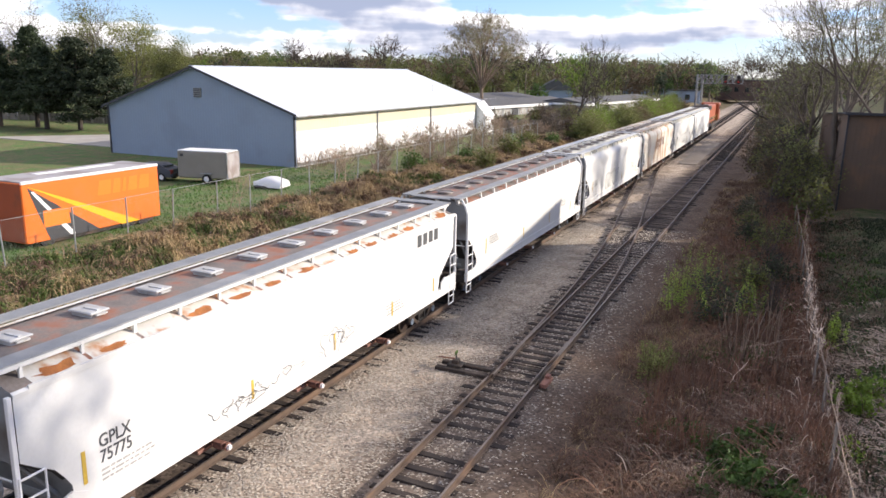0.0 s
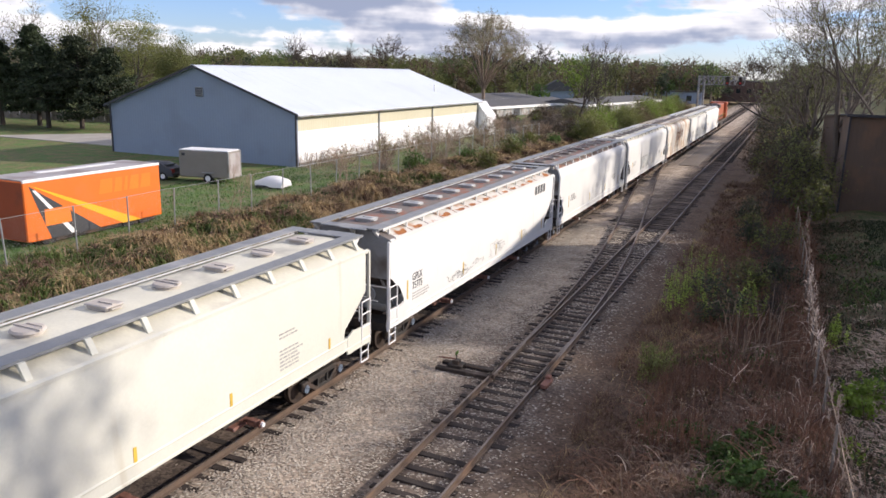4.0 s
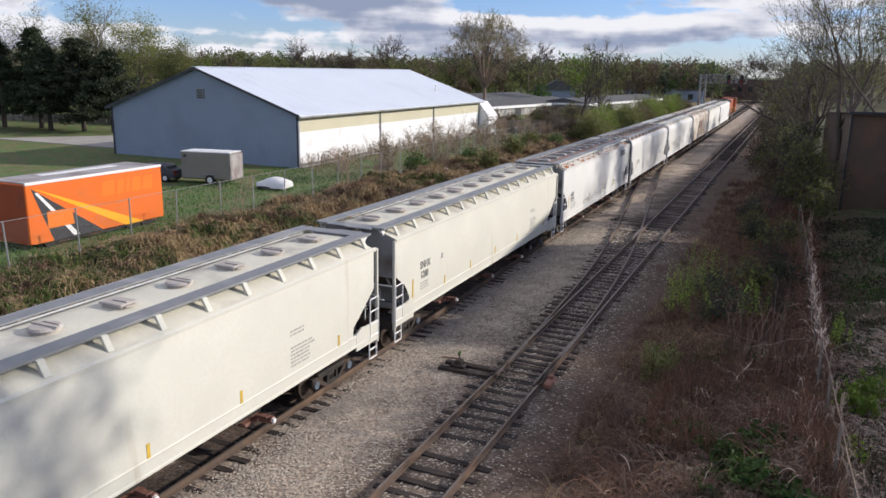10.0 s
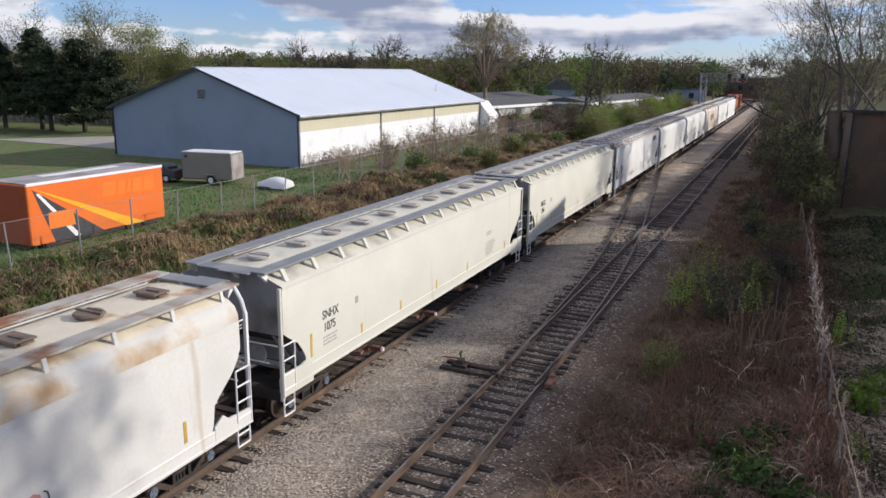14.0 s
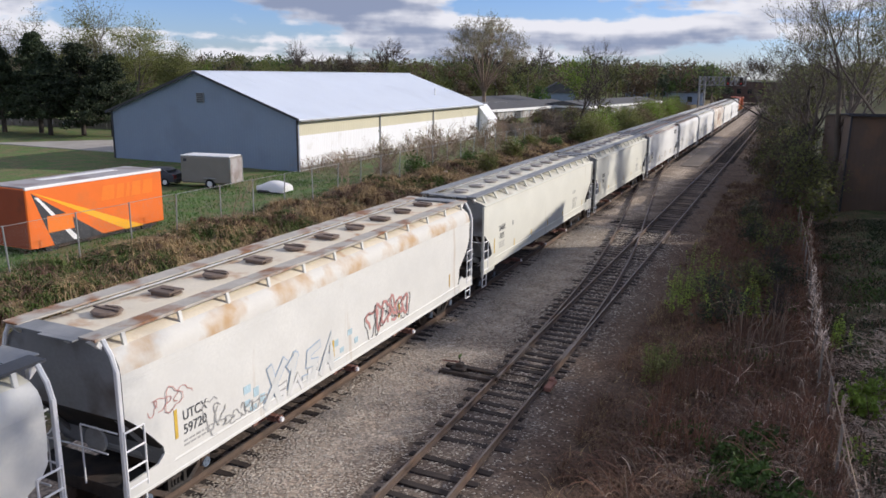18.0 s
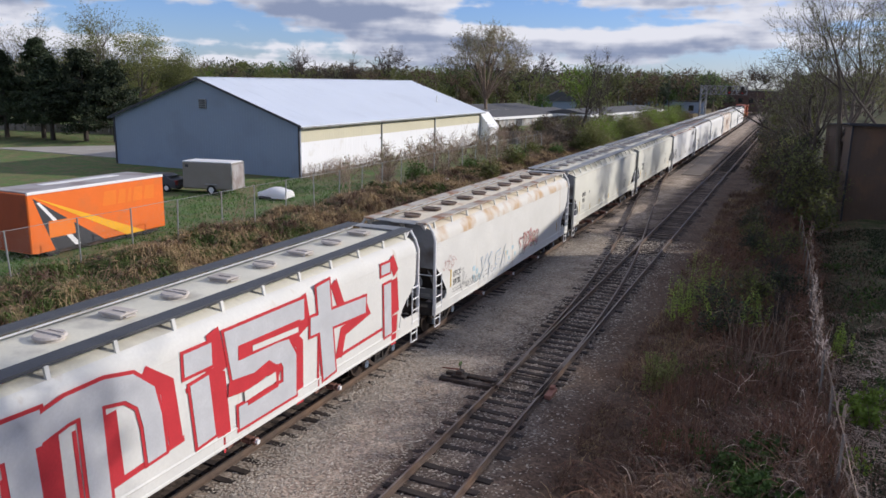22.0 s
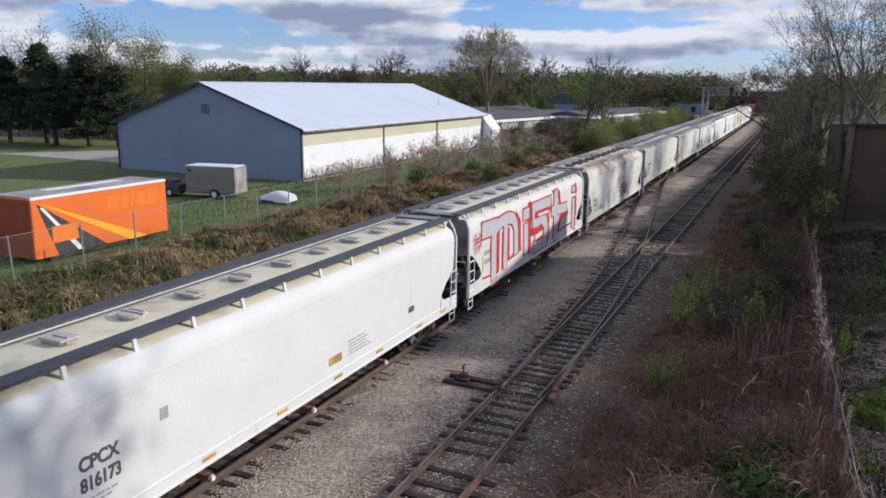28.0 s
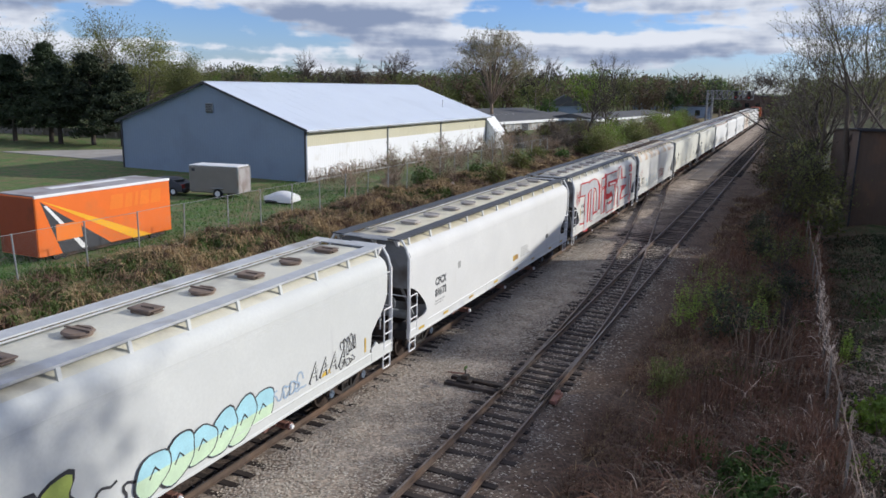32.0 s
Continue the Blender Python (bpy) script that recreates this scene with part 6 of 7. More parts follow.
def brown_warehouse():
    w = thing("brown_warehouse", "plain brown metal warehouse behind the trees", "warehouse")
    x0, x1, y0, y1, z0, z1, g = 16.45, 43.0, 58.0, 102.0, 7.0, 5.1, 0.3
    # the roof falls away from the near wall
    part("end_wall", boxes([((x0 + x1) / 2, y0 + 0.15, (g + z0) / 2, x1 - x0, 0.3, z0 - g)]), M["brown_wall"], w)
    part("end_wall", boxes([((x0 + x1) / 2, y1 - 0.15, (g + z1) / 2, x1 - x0, 0.3, z1 - g)]), M["brown_wall"], w)
    for x in (x0, x1 - 0.3):
        part("side_wall", prism(bmesh.new(), [(y0 + 0.3, g), (y1 - 0.3, g), (y1 - 0.3, z1 - 0.01), (y0 + 0.3, z0 - 0.03)], x, x + 0.3, "x"), M["brown_wall"], w)
    part("roof", prism(bmesh.new(), [(y0 - 0.25, z0 + 0.02), (y1 + 0.25, z1), (y1 + 0.25, z1 + 0.1), (y0 - 0.25, z0 + 0.12)], x0 - 0.25, x1 + 0.25, "x"), M["shingle"], w)
    part("eave_trim", boxes([((x0 + x1) / 2, y0 - 0.28, z0 + 0.03, x1 - x0 + 0.5, 0.05, 0.2)], 0.01), M["trim"], w)
    part("corner_trim", boxes([(x0 - 0.01, y0 - 0.01, (g + z0) / 2, 0.12, 0.12, z0 - g)], 0.01), M["trim"], w)

    # unseen taller block beside it, added for shade; roof falls towards the near end
    blk = thing("shade_block", "unseen tall brown block with a sloping roof, for shade", "warehouse")
    part("wall", prism(bmesh.new(), [(41.5, g), (54.4, g), (54.4, 12.0), (41.5, 10.45)], 20.6, 34.0, "x"), M["brown_wall"], blk)
    part("roof", prism(bmesh.new(), [(41.2, 10.47), (54.45, 12.05), (54.45, 12.2), (41.2, 10.62)], 20.4, 34.2, "x"), M["shingle"], blk)


brown_warehouse()

# ---- plants ----
def tube_path(verts, faces, pts, radii, n=5):
    base = len(verts)
    for i, p in enumerate(pts):
        d = (pts[min(i + 1, len(pts) - 1)] - pts[max(i - 1, 0)])
        d = d.normalized() if d.length > 1e-6 else Vector((0, 0, 1))
        a = d.orthogonal().normalized()
        b = d.cross(a)
        for k in range(n):
            t = 2 * math.pi * k / n
            v = p + (a * math.cos(t) + b * math.sin(t)) * radii[i]
            verts.append((v.x, v.y, v.z))
    for i in range(len(pts) - 1):
        for k in range(n):
            k2 = (k + 1) % n
            faces.append((base + i * n + k, base + i * n + k2, base + (i + 1) * n + k2, base + (i + 1) * n + k))


def grow(rnd, verts, faces, tips, p, d, length, radius, level, spread, up, kids, thin=0.006):
    """One limb and, from it, its branches; tips gathers the twig points."""
    pts, radii = [p.copy()], [radius]
    steps = 4 if level > 1 else 3
    q, way = p.copy(), d.normalized()
    for i in range(steps):
        way = (way + Vector((rnd.gauss(0, 0.13), rnd.gauss(0, 0.13), rnd.gauss(0.0, 0.1) + up * 0.10))).normalized()
        q = q + way * length / steps
        pts.append(q.copy())
        radii.append(radius * (1 - 0.55 * (i + 1) / steps))
    tube_path(verts, faces, pts, radii, 7 if level >= 3 else 4 if level == 2 else 3)
    if level == 0:
        tips += pts[1:]
        return
    for i in range(kids):
        u = rnd.uniform(0.35, 1.0) if level < 4 else rnd.uniform(0.4, 1.0)
        k = min(int(u * steps), steps - 1)
        at = pts[k].lerp(pts[k + 1], u * steps - k)
        side = way.orthogonal()
        side.rotate(Matrix.Rotation(rnd.uniform(0, 2 * math.pi), 3, way))
        nd = (way * rnd.uniform(0.5, 1.0) + side * spread * rnd.uniform(0.6, 1.3)).normalized()
        grow(rnd, verts, faces, tips, at, nd, length * rnd.uniform(0.5, 0.78), max(thin, radii[k] * rnd.uniform(0.42, 0.6)), level - 1, spread, up, kids, thin)
    grow(rnd, verts, faces, tips, pts[-1], way, length * 0.65, max(thin, radii[-1]), level - 1, spread, up, kids, thin)


def leaves_at(rnd, tips, per, size, scatter):
    verts, faces = [], []
    for t in tips:
        for _ in range(int(per) + (1 if rnd.random() < per % 1 else 0)):
            c = t + Vector((rnd.gauss(0, scatter), rnd.gauss(0, scatter), rnd.gauss(0, scatter * 0.8)))
            a = Vector((rnd.gauss(0, 1), rnd.gauss(0, 1), rnd.gauss(0, 0.7))).normalized()
            b = a.orthogonal()
            b.rotate(Matrix.Rotation(rnd.uniform(0, 6.28), 3, a))
            s = size * rnd.uniform(0.6, 1.3)
            k = len(verts)
            for v in (c - a * s, c + b * s * 0.55, c + a * s, c - b * s * 0.55):
                verts.append((v.x, v.y, v.z))
            faces.append((k, k + 1, k + 2, k + 3))
    return verts, faces


def tree(label, x, y, z, height, trunk, levels, kids, spread, leaf, per, size, seed, scatter=0.35, radius=None, lean=(0, 0), up=0.6, bark="bark", name="tree", group="", turn=0, thin=0.008, bole=0.0):
    rnd = random.Random(seed)
    verts, faces, tips = [], [], []
    t = thing(name, label, name.replace("_", " "), pose(x, y, z, 0, 0, turn), group)
    grow(rnd, verts, faces, tips, Vector((0, 0, -0.2)), Vector((lean[0], lean[1], 1)), height * trunk, radius or height * 0.016, levels, spread, up, kids, thin)
    # bring the crown to the height wanted
    top = max(p.z for p in tips)
    k = (height - bole) / top
    verts = [(a * k, b * k, c * k + bole) for a, b, c in verts]
    tips = [p * k + Vector((0, 0, bole)) for p in tips]
    if bole:
        r = radius or height * 0.016
        tube_path(verts, faces, [Vector((0, 0, -0.2)), Vector((0.06, 0.05, bole * 0.5)), Vector((0, 0, bole + 0.1))], [r * 1.2, r, r * k], 8)
    soup("trunk", verts, faces, M[bark], t, smooth=True)
    if leaf:
        lv, lf = leaves_at(rnd, tips, per, size, scatter)
        soup("crown", lv, lf, M[leaf], t)
    return t


def pine(x, y, z, height, seed, wide=0.60):
    rnd = random.Random(seed)
    t = thing("pine_tree", "dark broad-crowned pine tree on the lawn", "pine tree", pose(x, y, z), group="dark pines")
    verts, faces, tips = [], [], []
    tube_path(verts, faces, [Vector((0, 0, -0.2)), Vector((0.1, 0, height * 0.5)), Vector((0, 0.1, height * 0.97))], [0.32, 0.2, 0.04], 8)
    h = height * 0.20
    while h < height:
        u = (h / height)
        reach = height * wide * (1 - u) ** 0.75 * rnd.uniform(0.7, 1.15) * min(1, 0.45 + 2.6 * u)
        for i in range(6):
            a = rnd.uniform(0, 6.28)
            p = Vector((0, 0, h))
            q = Vector((math.cos(a) * reach, math.sin(a) * reach, h + reach * rnd.uniform(-0.10, 0.30)))
            tube_path(verts, faces, [p, p.lerp(q, 0.5), q], [0.06, 0.04, 0.015], 4)
            for k in range(4, 15):
                c = p.lerp(q, k / 14)
                tips += [c + Vector((rnd.gauss(0, 0.30), rnd.gauss(0, 0.30), rnd.gauss(0, 0.10))) for _ in range(3)]
        h += height * 0.066 * rnd.uniform(0.7, 1.3)
    soup("trunk", verts, faces, M["barkdark"], t)
    lv, lf = leaves_at(rnd, tips, 6, 0.15, 0.24)
    soup("crown", lv, lf, M["leaf_dark"], t)


def vase_tree(label, x, y, z, height, reach, seed):
    """A broad crown of many limbs that rise and fan out from a short trunk."""
    rnd = random.Random(seed)
    t = thing("tree", label, "tree", pose(x, y, z))
    verts, faces, tips = [], [], []
    fork = height * 0.24
    tube_path(verts, faces, [Vector((0, 0, -0.3)), Vector((0.1, 0, fork * 0.5)), Vector((0, 0, fork))], [0.48, 0.40, 0.36], 9)
    for i in range(22):
        a = 2.4 * i + rnd.uniform(-0.4, 0.4)
        u = math.sqrt((i + 0.5) / 22)
        top = Vector((math.cos(a) * reach * u, math.sin(a) * reach * u, height - (height * 0.40) * u ** 2.6))
        p = Vector((0, 0, fork - rnd.uniform(0, 0.8)))
        d = (top - p)
        mid = p.lerp(top, 0.5) + Vector((-0.12 * top.x, -0.12 * top.y, 0.06 * d.length))
        far = p.lerp(top, 0.72) + Vector((-0.05 * top.x, -0.05 * top.y, 0.04 * d.length))
        tube_path(verts, faces, [p, mid, far], [0.17, 0.10, 0.075], 6)
        for q, r, k in ((mid, 0.07, 0.36), (far, 0.07, 0.34), (far, 0.06, 0.30)):
            way = (top - q).normalized() + Vector((rnd.gauss(0, 0.28), rnd.gauss(0, 0.28), rnd.gauss(0, 0.15)))
            grow(rnd, verts, faces, tips, q, way, d.length * k * 0.6, r, 3, 0.7, 0.5, 3, 0.022)
    soup("trunk", verts, faces, M["twig"], t, smooth=True)
    lv, lf = leaves_at(rnd, tips, 1, 0.11, 0.3)
    soup("crown", lv, lf, M["leaf_pale"], t)


def trees_left():
    for i, (x, y, h) in enumerate(((-78.0, 70.5, 12.6), (-70.5, 70.8, 11.6), (-82.5, 68.5, 11.0), (-66.0, 71.5, 10.2), (-74.4, 69.0, 10.4), (-89, 70.5, 12.0))):
        pine(x, y, 0.85, h, 100 + i)
    tree("tall light-green tree coming into leaf", -89, 92, 0.9, 18.5, 0.34, 4, 5, 0.8, "leaf_olive", 5, 0.10, 111, 0.5)
    tree("light-green tree coming into leaf", -82, 92, 0.9, 17.5, 0.32, 4, 5, 0.85, "leaf_yellow", 4.5, 0.10, 112, 0.5)
    tree("rounded green tree behind the pines", -76.5, 96, 0.9, 13.0, 0.3, 4, 5, 0.9, "leaf_olive", 5, 0.10, 120, 0.5)
    tree("bare grey tree at the lawn's edge", -98, 84, 0.9, 18, 0.36, 4, 4, 0.7, "leaf_pale", 1.5, 0.12, 113, 0.4, thin=0.02)
    tree("bare grey tree behind the pines", -92, 93, 0.9, 20, 0.36, 4, 4, 0.7, "leaf_pale", 1.5, 0.12, 118, 0.4, thin=0.02)
    vase_tree("wide pale-budded tree beyond the warehouse", -52, 165, 0.8, 19.2, 10.5, 114)
    tree("slender budding tree by the storage buildings", -16.6, 115, 0.6, 14.5, 0.42, 4, 4, 0.42, "leaf_olive", 0.15, 0.10, 115, 0.3, 0.26, up=1.0, thin=0.02, bark="barkdark")
    tree("small budding tree by the wooden fence", -14.6, 119, 0.6, 11.0, 0.42, 4, 4, 0.4, "leaf_olive", 0.2, 0.12, 116, 0.3, 0.2, up=1.0, thin=0.025, bark="barkdark")
    tree("light-green tree by the storage buildings", -36, 190, 0.8, 15, 0.34, 4, 4, 0.75, "leaf_lime", 1, 0.26, 117, 0.4)


trees_left()


def woods():
    """The belt of woods round the horizon: many crowns, joined."""
    rnd = random.Random(77)
    sets = {"leaf_olive": ([], []), "leaf_green": ([], []), "leaf_rust": ([], []), "leaf_pale": ([], []), "leaf_lime": ([], []), "leaf_dark": ([], [])}
    stems = ([], [])
    spots = []
    for i in range(980):
        ang = radians(rnd.uniform(-62, 22))
        dist = rnd.uniform(235, 420)
        x, y = 12.7 + dist * math.sin(ang), dist * math.cos(ang)
        if -9 < x < 12:
            continue
        spots.append((x, y, rnd.uniform(11.5, 16.5) * (0.75 + 0.25 * dist / 330)))
    for i in range(90):
        ang = radians(rnd.uniform(-50, -14))
        dist = rnd.uniform(175, 240)
        spots.append((12.7 + dist * math.sin(ang), dist * math.cos(ang), rnd.uniform(6, 11)))
    for x, y, h in spots:
        if -70 < x < -20 and y < 205 and y > 130:
            continue
        kind = rnd.choices(list(sets), (38, 20, 24, 9, 5, 12))[0]
        verts, faces = sets[kind]
        n = 60
        w = h * rnd.uniform(0.26, 0.42)
        lobes = [(rnd.gauss(0, w * 0.5), rnd.gauss(0, w * 0.5), h * rnd.uniform(0.35, 0.85), w * rnd.uniform(0.35, 0.6)) for _ in range(6)]
        tube_path(stems[0], stems[1], [Vector((x, y, 0)), Vector((x + rnd.gauss(0, 0.4), y, h * 0.8))], [0.25, 0.08], 3)
        for _ in range(3):
            a = Vector((x, y, h * rnd.uniform(0.3, 0.6)))
            tube_path(stems[0], stems[1], [a, a + Vector((rnd.gauss(0, w), rnd.gauss(0, w), h * 0.42))], [0.14, 0.04], 3)
        for lx, ly, lz, lr in lobes:
            for _ in range(n):
                d = Vector((rnd.gauss(0, 1), rnd.gauss(0, 1), rnd.gauss(0, 1))).normalized() * lr * rnd.uniform(0.55, 1.05)
                c = Vector((x + lx, y + ly, lz)) + d
                a = Vector((rnd.gauss(0, 1), rnd.gauss(0, 1), rnd.gauss(0, 1))).normalized()
                b = a.orthogonal()
                s = rnd.uniform(0.30, 0.62)
                k = len(verts)
                for v in (c - a * s, c + b * s * 0.6, c + a * s):
                    verts.append((v.x, v.y, v.z))
                faces.append((k, k + 1, k + 2))
    w = thing("far_woods", "budding spring woods along the horizon", "woods", kind="stuff")
    soup("stem_mass", stems[0], stems[1], M["bark"], w)
    for k, (v, f) in sets.items():
        soup("crown_mass", v, f, M[k], w)
    # bare crowns that stand above the woods
    for i, (x, y, h) in enumerate(((-128, 205, 19), (-121, 212, 18), (-112, 228, 20.5), (-92, 240, 20), (-86, 246, 20), (-78, 250, 19), (-70, 262, 20), (-3, 390, 20), (-22, 330, 15))):
        tree("bare tree standing above the far woods", x, y, 0.5, h, 0.3, 4, 4, 0.7, "leaf_rust" if i % 2 else None, 0.4, 0.22, 300 + i, 0.4, 0.34, group="bare horizon trees", thin=0.055, bark="barkdark")


woods()


def trees_right():
    # budding trees and the bare tree with a long low limb, in front of the brown warehouse
    tree("bare dark tree with a long low limb", 14.3, 97, 0.2, 15.5, 0.3, 5, 3, 0.75, "leaf_olive", 0.1, 0.09, 201, 0.3, 0.34, up=0.5, bark="barkdark", thin=0.014)
    rnd = random.Random(210)
    verts, faces, tips = [], [], []
    grow(rnd, verts, faces, tips, Vector((14.3, 96.5, 3.0)), Vector((-0.9, -0.15, 0.42)), 7.5, 0.16, 3, 0.6, 0.1, 4)
    t = thing("fallen_limb", "long bare limb reaching over the siding", "tree limb")
    soup("branch", verts, faces, M["barkdark"], t)
    tree("tall budding tree before the brown warehouse", 16.2, 68, 0.3, 18.5, 0.32, 5, 3, 0.55, "leaf_yellow", 2.4, 0.048, 202, 0.3, 0.3, up=0.9, thin=0.012)
    tree("tall budding tree before the brown warehouse", 13.9, 80, 0.2, 16.5, 0.34, 4, 5, 0.5, "leaf_olive", 0.35, 0.05, 203, 0.3, 0.26, up=0.9, thin=0.012)
    tree("tall budding tree by the lawn", 19.6, 64, 0.3, 19.5, 0.32, 5, 3, 0.6, "leaf_yellow", 2.6, 0.048, 204, 0.3, 0.3, up=0.8, thin=0.012)
    tree("bare tree by the lawn", 18.2, 76, 0.3, 19, 0.32, 5, 3, 0.6, "leaf_olive", 0.3, 0.08, 205, 0.3, 0.3, up=0.8, thin=0.014)
    for i, (x, y, h) in enumerate(((14.6, 52, 3.2), (13.4, 56, 3.8), (12.8, 62, 3.4), (14.9, 60, 4.5), (12.2, 70, 3.6), (13.6, 74, 4.4))):
        tree("tangled brown shrub at the lawn's edge", x, y, 0.2, h, 0.4, 3, 5, 0.7, "leaf_olive", 1, 0.10, 220 + i, 0.25, 0.06, name="shrub", group="shrubs along the right bank")
    # dark thicket at the foot of the brown warehouse
    rnd = random.Random(260)
    for i in range(22):
        y = 56 + 3.6 * i
        tree("dark leafy thicket shrub before the brown warehouse", 12.9 + rnd.uniform(-1.2, 1.3) - (1.6 if y > 98 else 0), y, 0.1, rnd.uniform(3.2, 6.2), 0.3, 4, 4, 0.75, ("leaf_olive", "leaf_rust", "leaf_dark")[i % 3], 1.1, 0.07, 260 + i, 0.3, 0.07,
             name="shrub", group="thicket before the brown warehouse", bark="barkdark", thin=0.01)
    for i, (x, y, h) in enumerate(((14.5, 108, 11), (12.6, 118, 10), (15.5, 126, 12), (11.9, 138, 9))):
        tree("budding tree beyond the brown warehouse", x, y, 0.1, h, 0.32, 4, 4, 0.65, "leaf_olive", 1.2, 0.14, 290 + i, 0.35, 0.2, group="budding trees beyond the warehouse", bark="barkdark", thin=0.015)
    for i in range(11):
        x, y = rnd.uniform(11.0, 13.6), 28.5 + 2.3 * i
        tree("dark tangled shrub in the brush", x, y, ground_z(x, y), rnd.uniform(1.3, 2.6), 0.35, 3, 6, 0.8, ("leaf_dark", None, "leaf_olive")[i % 3], 1.0, 0.05, 320 + i, 0.2, 0.03, name="shrub", group="dark shrubs in the brush", bark="barkdark", thin=0.006)
    # unseen trees added beyond the lawn to shade the bank and the train
    for i, (x, y, h) in enumerate(((24.2, 28.9, 8.0), (24.8, 31.9, 9.6), (24.3, 35.0, 11.0), (27.5, 33.4, 11.2))):
        tree("unseen leafy tree that shades the bank", x, y, 0.7, h, 0.3, 4, 4, 0.9, "leaf_olive", 4.5, 0.11, 230 + i, 0.5, 0.2, group="trees beyond the lawn")
    tree("unseen leafy tree with a high crown, placed for shade", 24.6, 40.6, 0.7, 11.3, 0.3, 4, 4, 1.1, "leaf_olive", 4.5, 0.10, 238, 0.4, 0.2, group="trees beyond the lawn", bole=8.6)
    for i, (x, y, h) in enumerate(((25.5, 24.8, 18.5), (28.0, 27.2, 20.0))):
        tree("unseen tall budding tree that dapples the train", x, y, 0.7, h, 0.3, 4, 4, 0.8, "leaf_olive", 0.3, 0.15, 240 + i, 0.48, 0.25, group="trees beyond the lawn", up=0.9, bole=12.5)


trees_right()


def blades(name, label, material, count, area, height, width, seed, lean=0.5, category="grass", weight=None):
    """Grass or stems as single bent blades."""
    rnd = random.Random(seed)
    verts, faces = [], []
    (xa, xb), (ya, yb) = area
    made = 0
    while made < count:
        x, y = rnd.uniform(xa, xb), ya + (yb - ya) * rnd.random() ** 1.5
        if weight and rnd.random() > weight(x, y):
            made += 0.25
            continue
        made += 1
        h = height * rnd.uniform(0.4, 1.25)
        a = rnd.uniform(0, 6.28)
        w = width * rnd.uniform(0.7, 1.3) * (1 + y / 60)
        dx, dy = math.cos(a), math.sin(a)
        l = h * lean * rnd.uniform(0.2, 1.6)
        z = ground_z(x, y) - 0.02
        k = len(verts)
        b = a + rnd.uniform(0.8, 2.2)
        wx, wy = w * math.cos(b), w * math.sin(b)
        verts += [(x - wx, y - wy, z), (x + wx, y + wy, z), (x + dx * l * 0.4 - wx * 0.7, y + dy * l * 0.4 - wy * 0.7, z + h * 0.6), (x + dx * l * 0.4 + wx * 0.7, y + dy * l * 0.4 + wy * 0.7, z + h * 0.6),
                  (x + dx * l, y + dy * l, z + h * (1 - 0.25 * lean))]
        faces += [(k, k + 1, k + 3, k + 2), (k + 2, k + 3, k + 4)]
    return tagged(soup(name, verts, faces, M[material]), label, category, kind="stuff")


def clump(lo, hi, scale, seed):
    return lambda x, y: 1.0 if noise.noise((x * scale, y * scale, seed)) > lo else hi


blades("dry_grass", "tan dry grass hanging on the bank", "dry", 11000, ((-15.6, -9.5), (12, 100)), 0.42, 0.014, 1, 1.5, weight=clump(-0.05, 0.12, 0.35, 2.0))
blades("bank_weeds", "green weeds on the bank", "weed", 52000, ((-15.8, -9.5), (12, 100)), 0.25, 0.034, 2, 1.2, "weeds", weight=lambda x, y: 1.0 if noise.noise((x * 0.24, y * 0.2, 9.0)) > (-0.22 if y < 36 and x < -12.2 else 0.12) else 0.03)
blades("dead_stems", "brown dead stems on the bank", "twig", 3500, ((-15.4, -9.5), (12, 110)), 0.7, 0.007, 3, 0.5, "brush")
blades("lawn_grass", "short green lawn by the trailers", "grass", 16000, ((-27, -15.6), (20, 54)), 0.16, 0.018, 4, 0.6, weight=clump(-0.2, 0.3, 0.25, 5.0))
blades("brown_brush", "tangled brown brush on the right bank", "dead", 30000, ((8.3, 14.6), (12, 75)), 0.5, 0.009, 5, 1.5, "brush", weight=clump(0.0, 0.08, 0.55, 3.0))
blades("pale_litter", "bleached twigs and dry grass litter", "bleached", 12000, ((10.5, 17.0), (12, 34)), 0.16, 0.009, 6, 2.4, "litter", weight=clump(0.0, 0.1, 0.6, 8.0))
blades("dry_edge_grass", "dry grass along the siding", "dry", 11000, ((8.4, 11.5), (12, 75)), 0.3, 0.009, 7, 1.2, weight=clump(0.0, 0.15, 0.5, 4.0))
blades("green_ground_cover", "low green weeds among the brush", "leaf_green", 16000, ((9.8, 17.5), (12, 45)), 0.2, 0.024, 8, 0.8, "weeds", weight=clump(0.18, 0.03, 0.45, 6.0))
# takes the dark needle colour so that the blades look shaded
blades("right_lawn", "rough lawn behind the old fence, darkened for its shade", "leaf_dark", 24000, ((14.6, 20), (14, 54)), 0.16, 0.016, 9, 0.7, weight=clump(-0.1, 0.2, 0.4, 7.0))


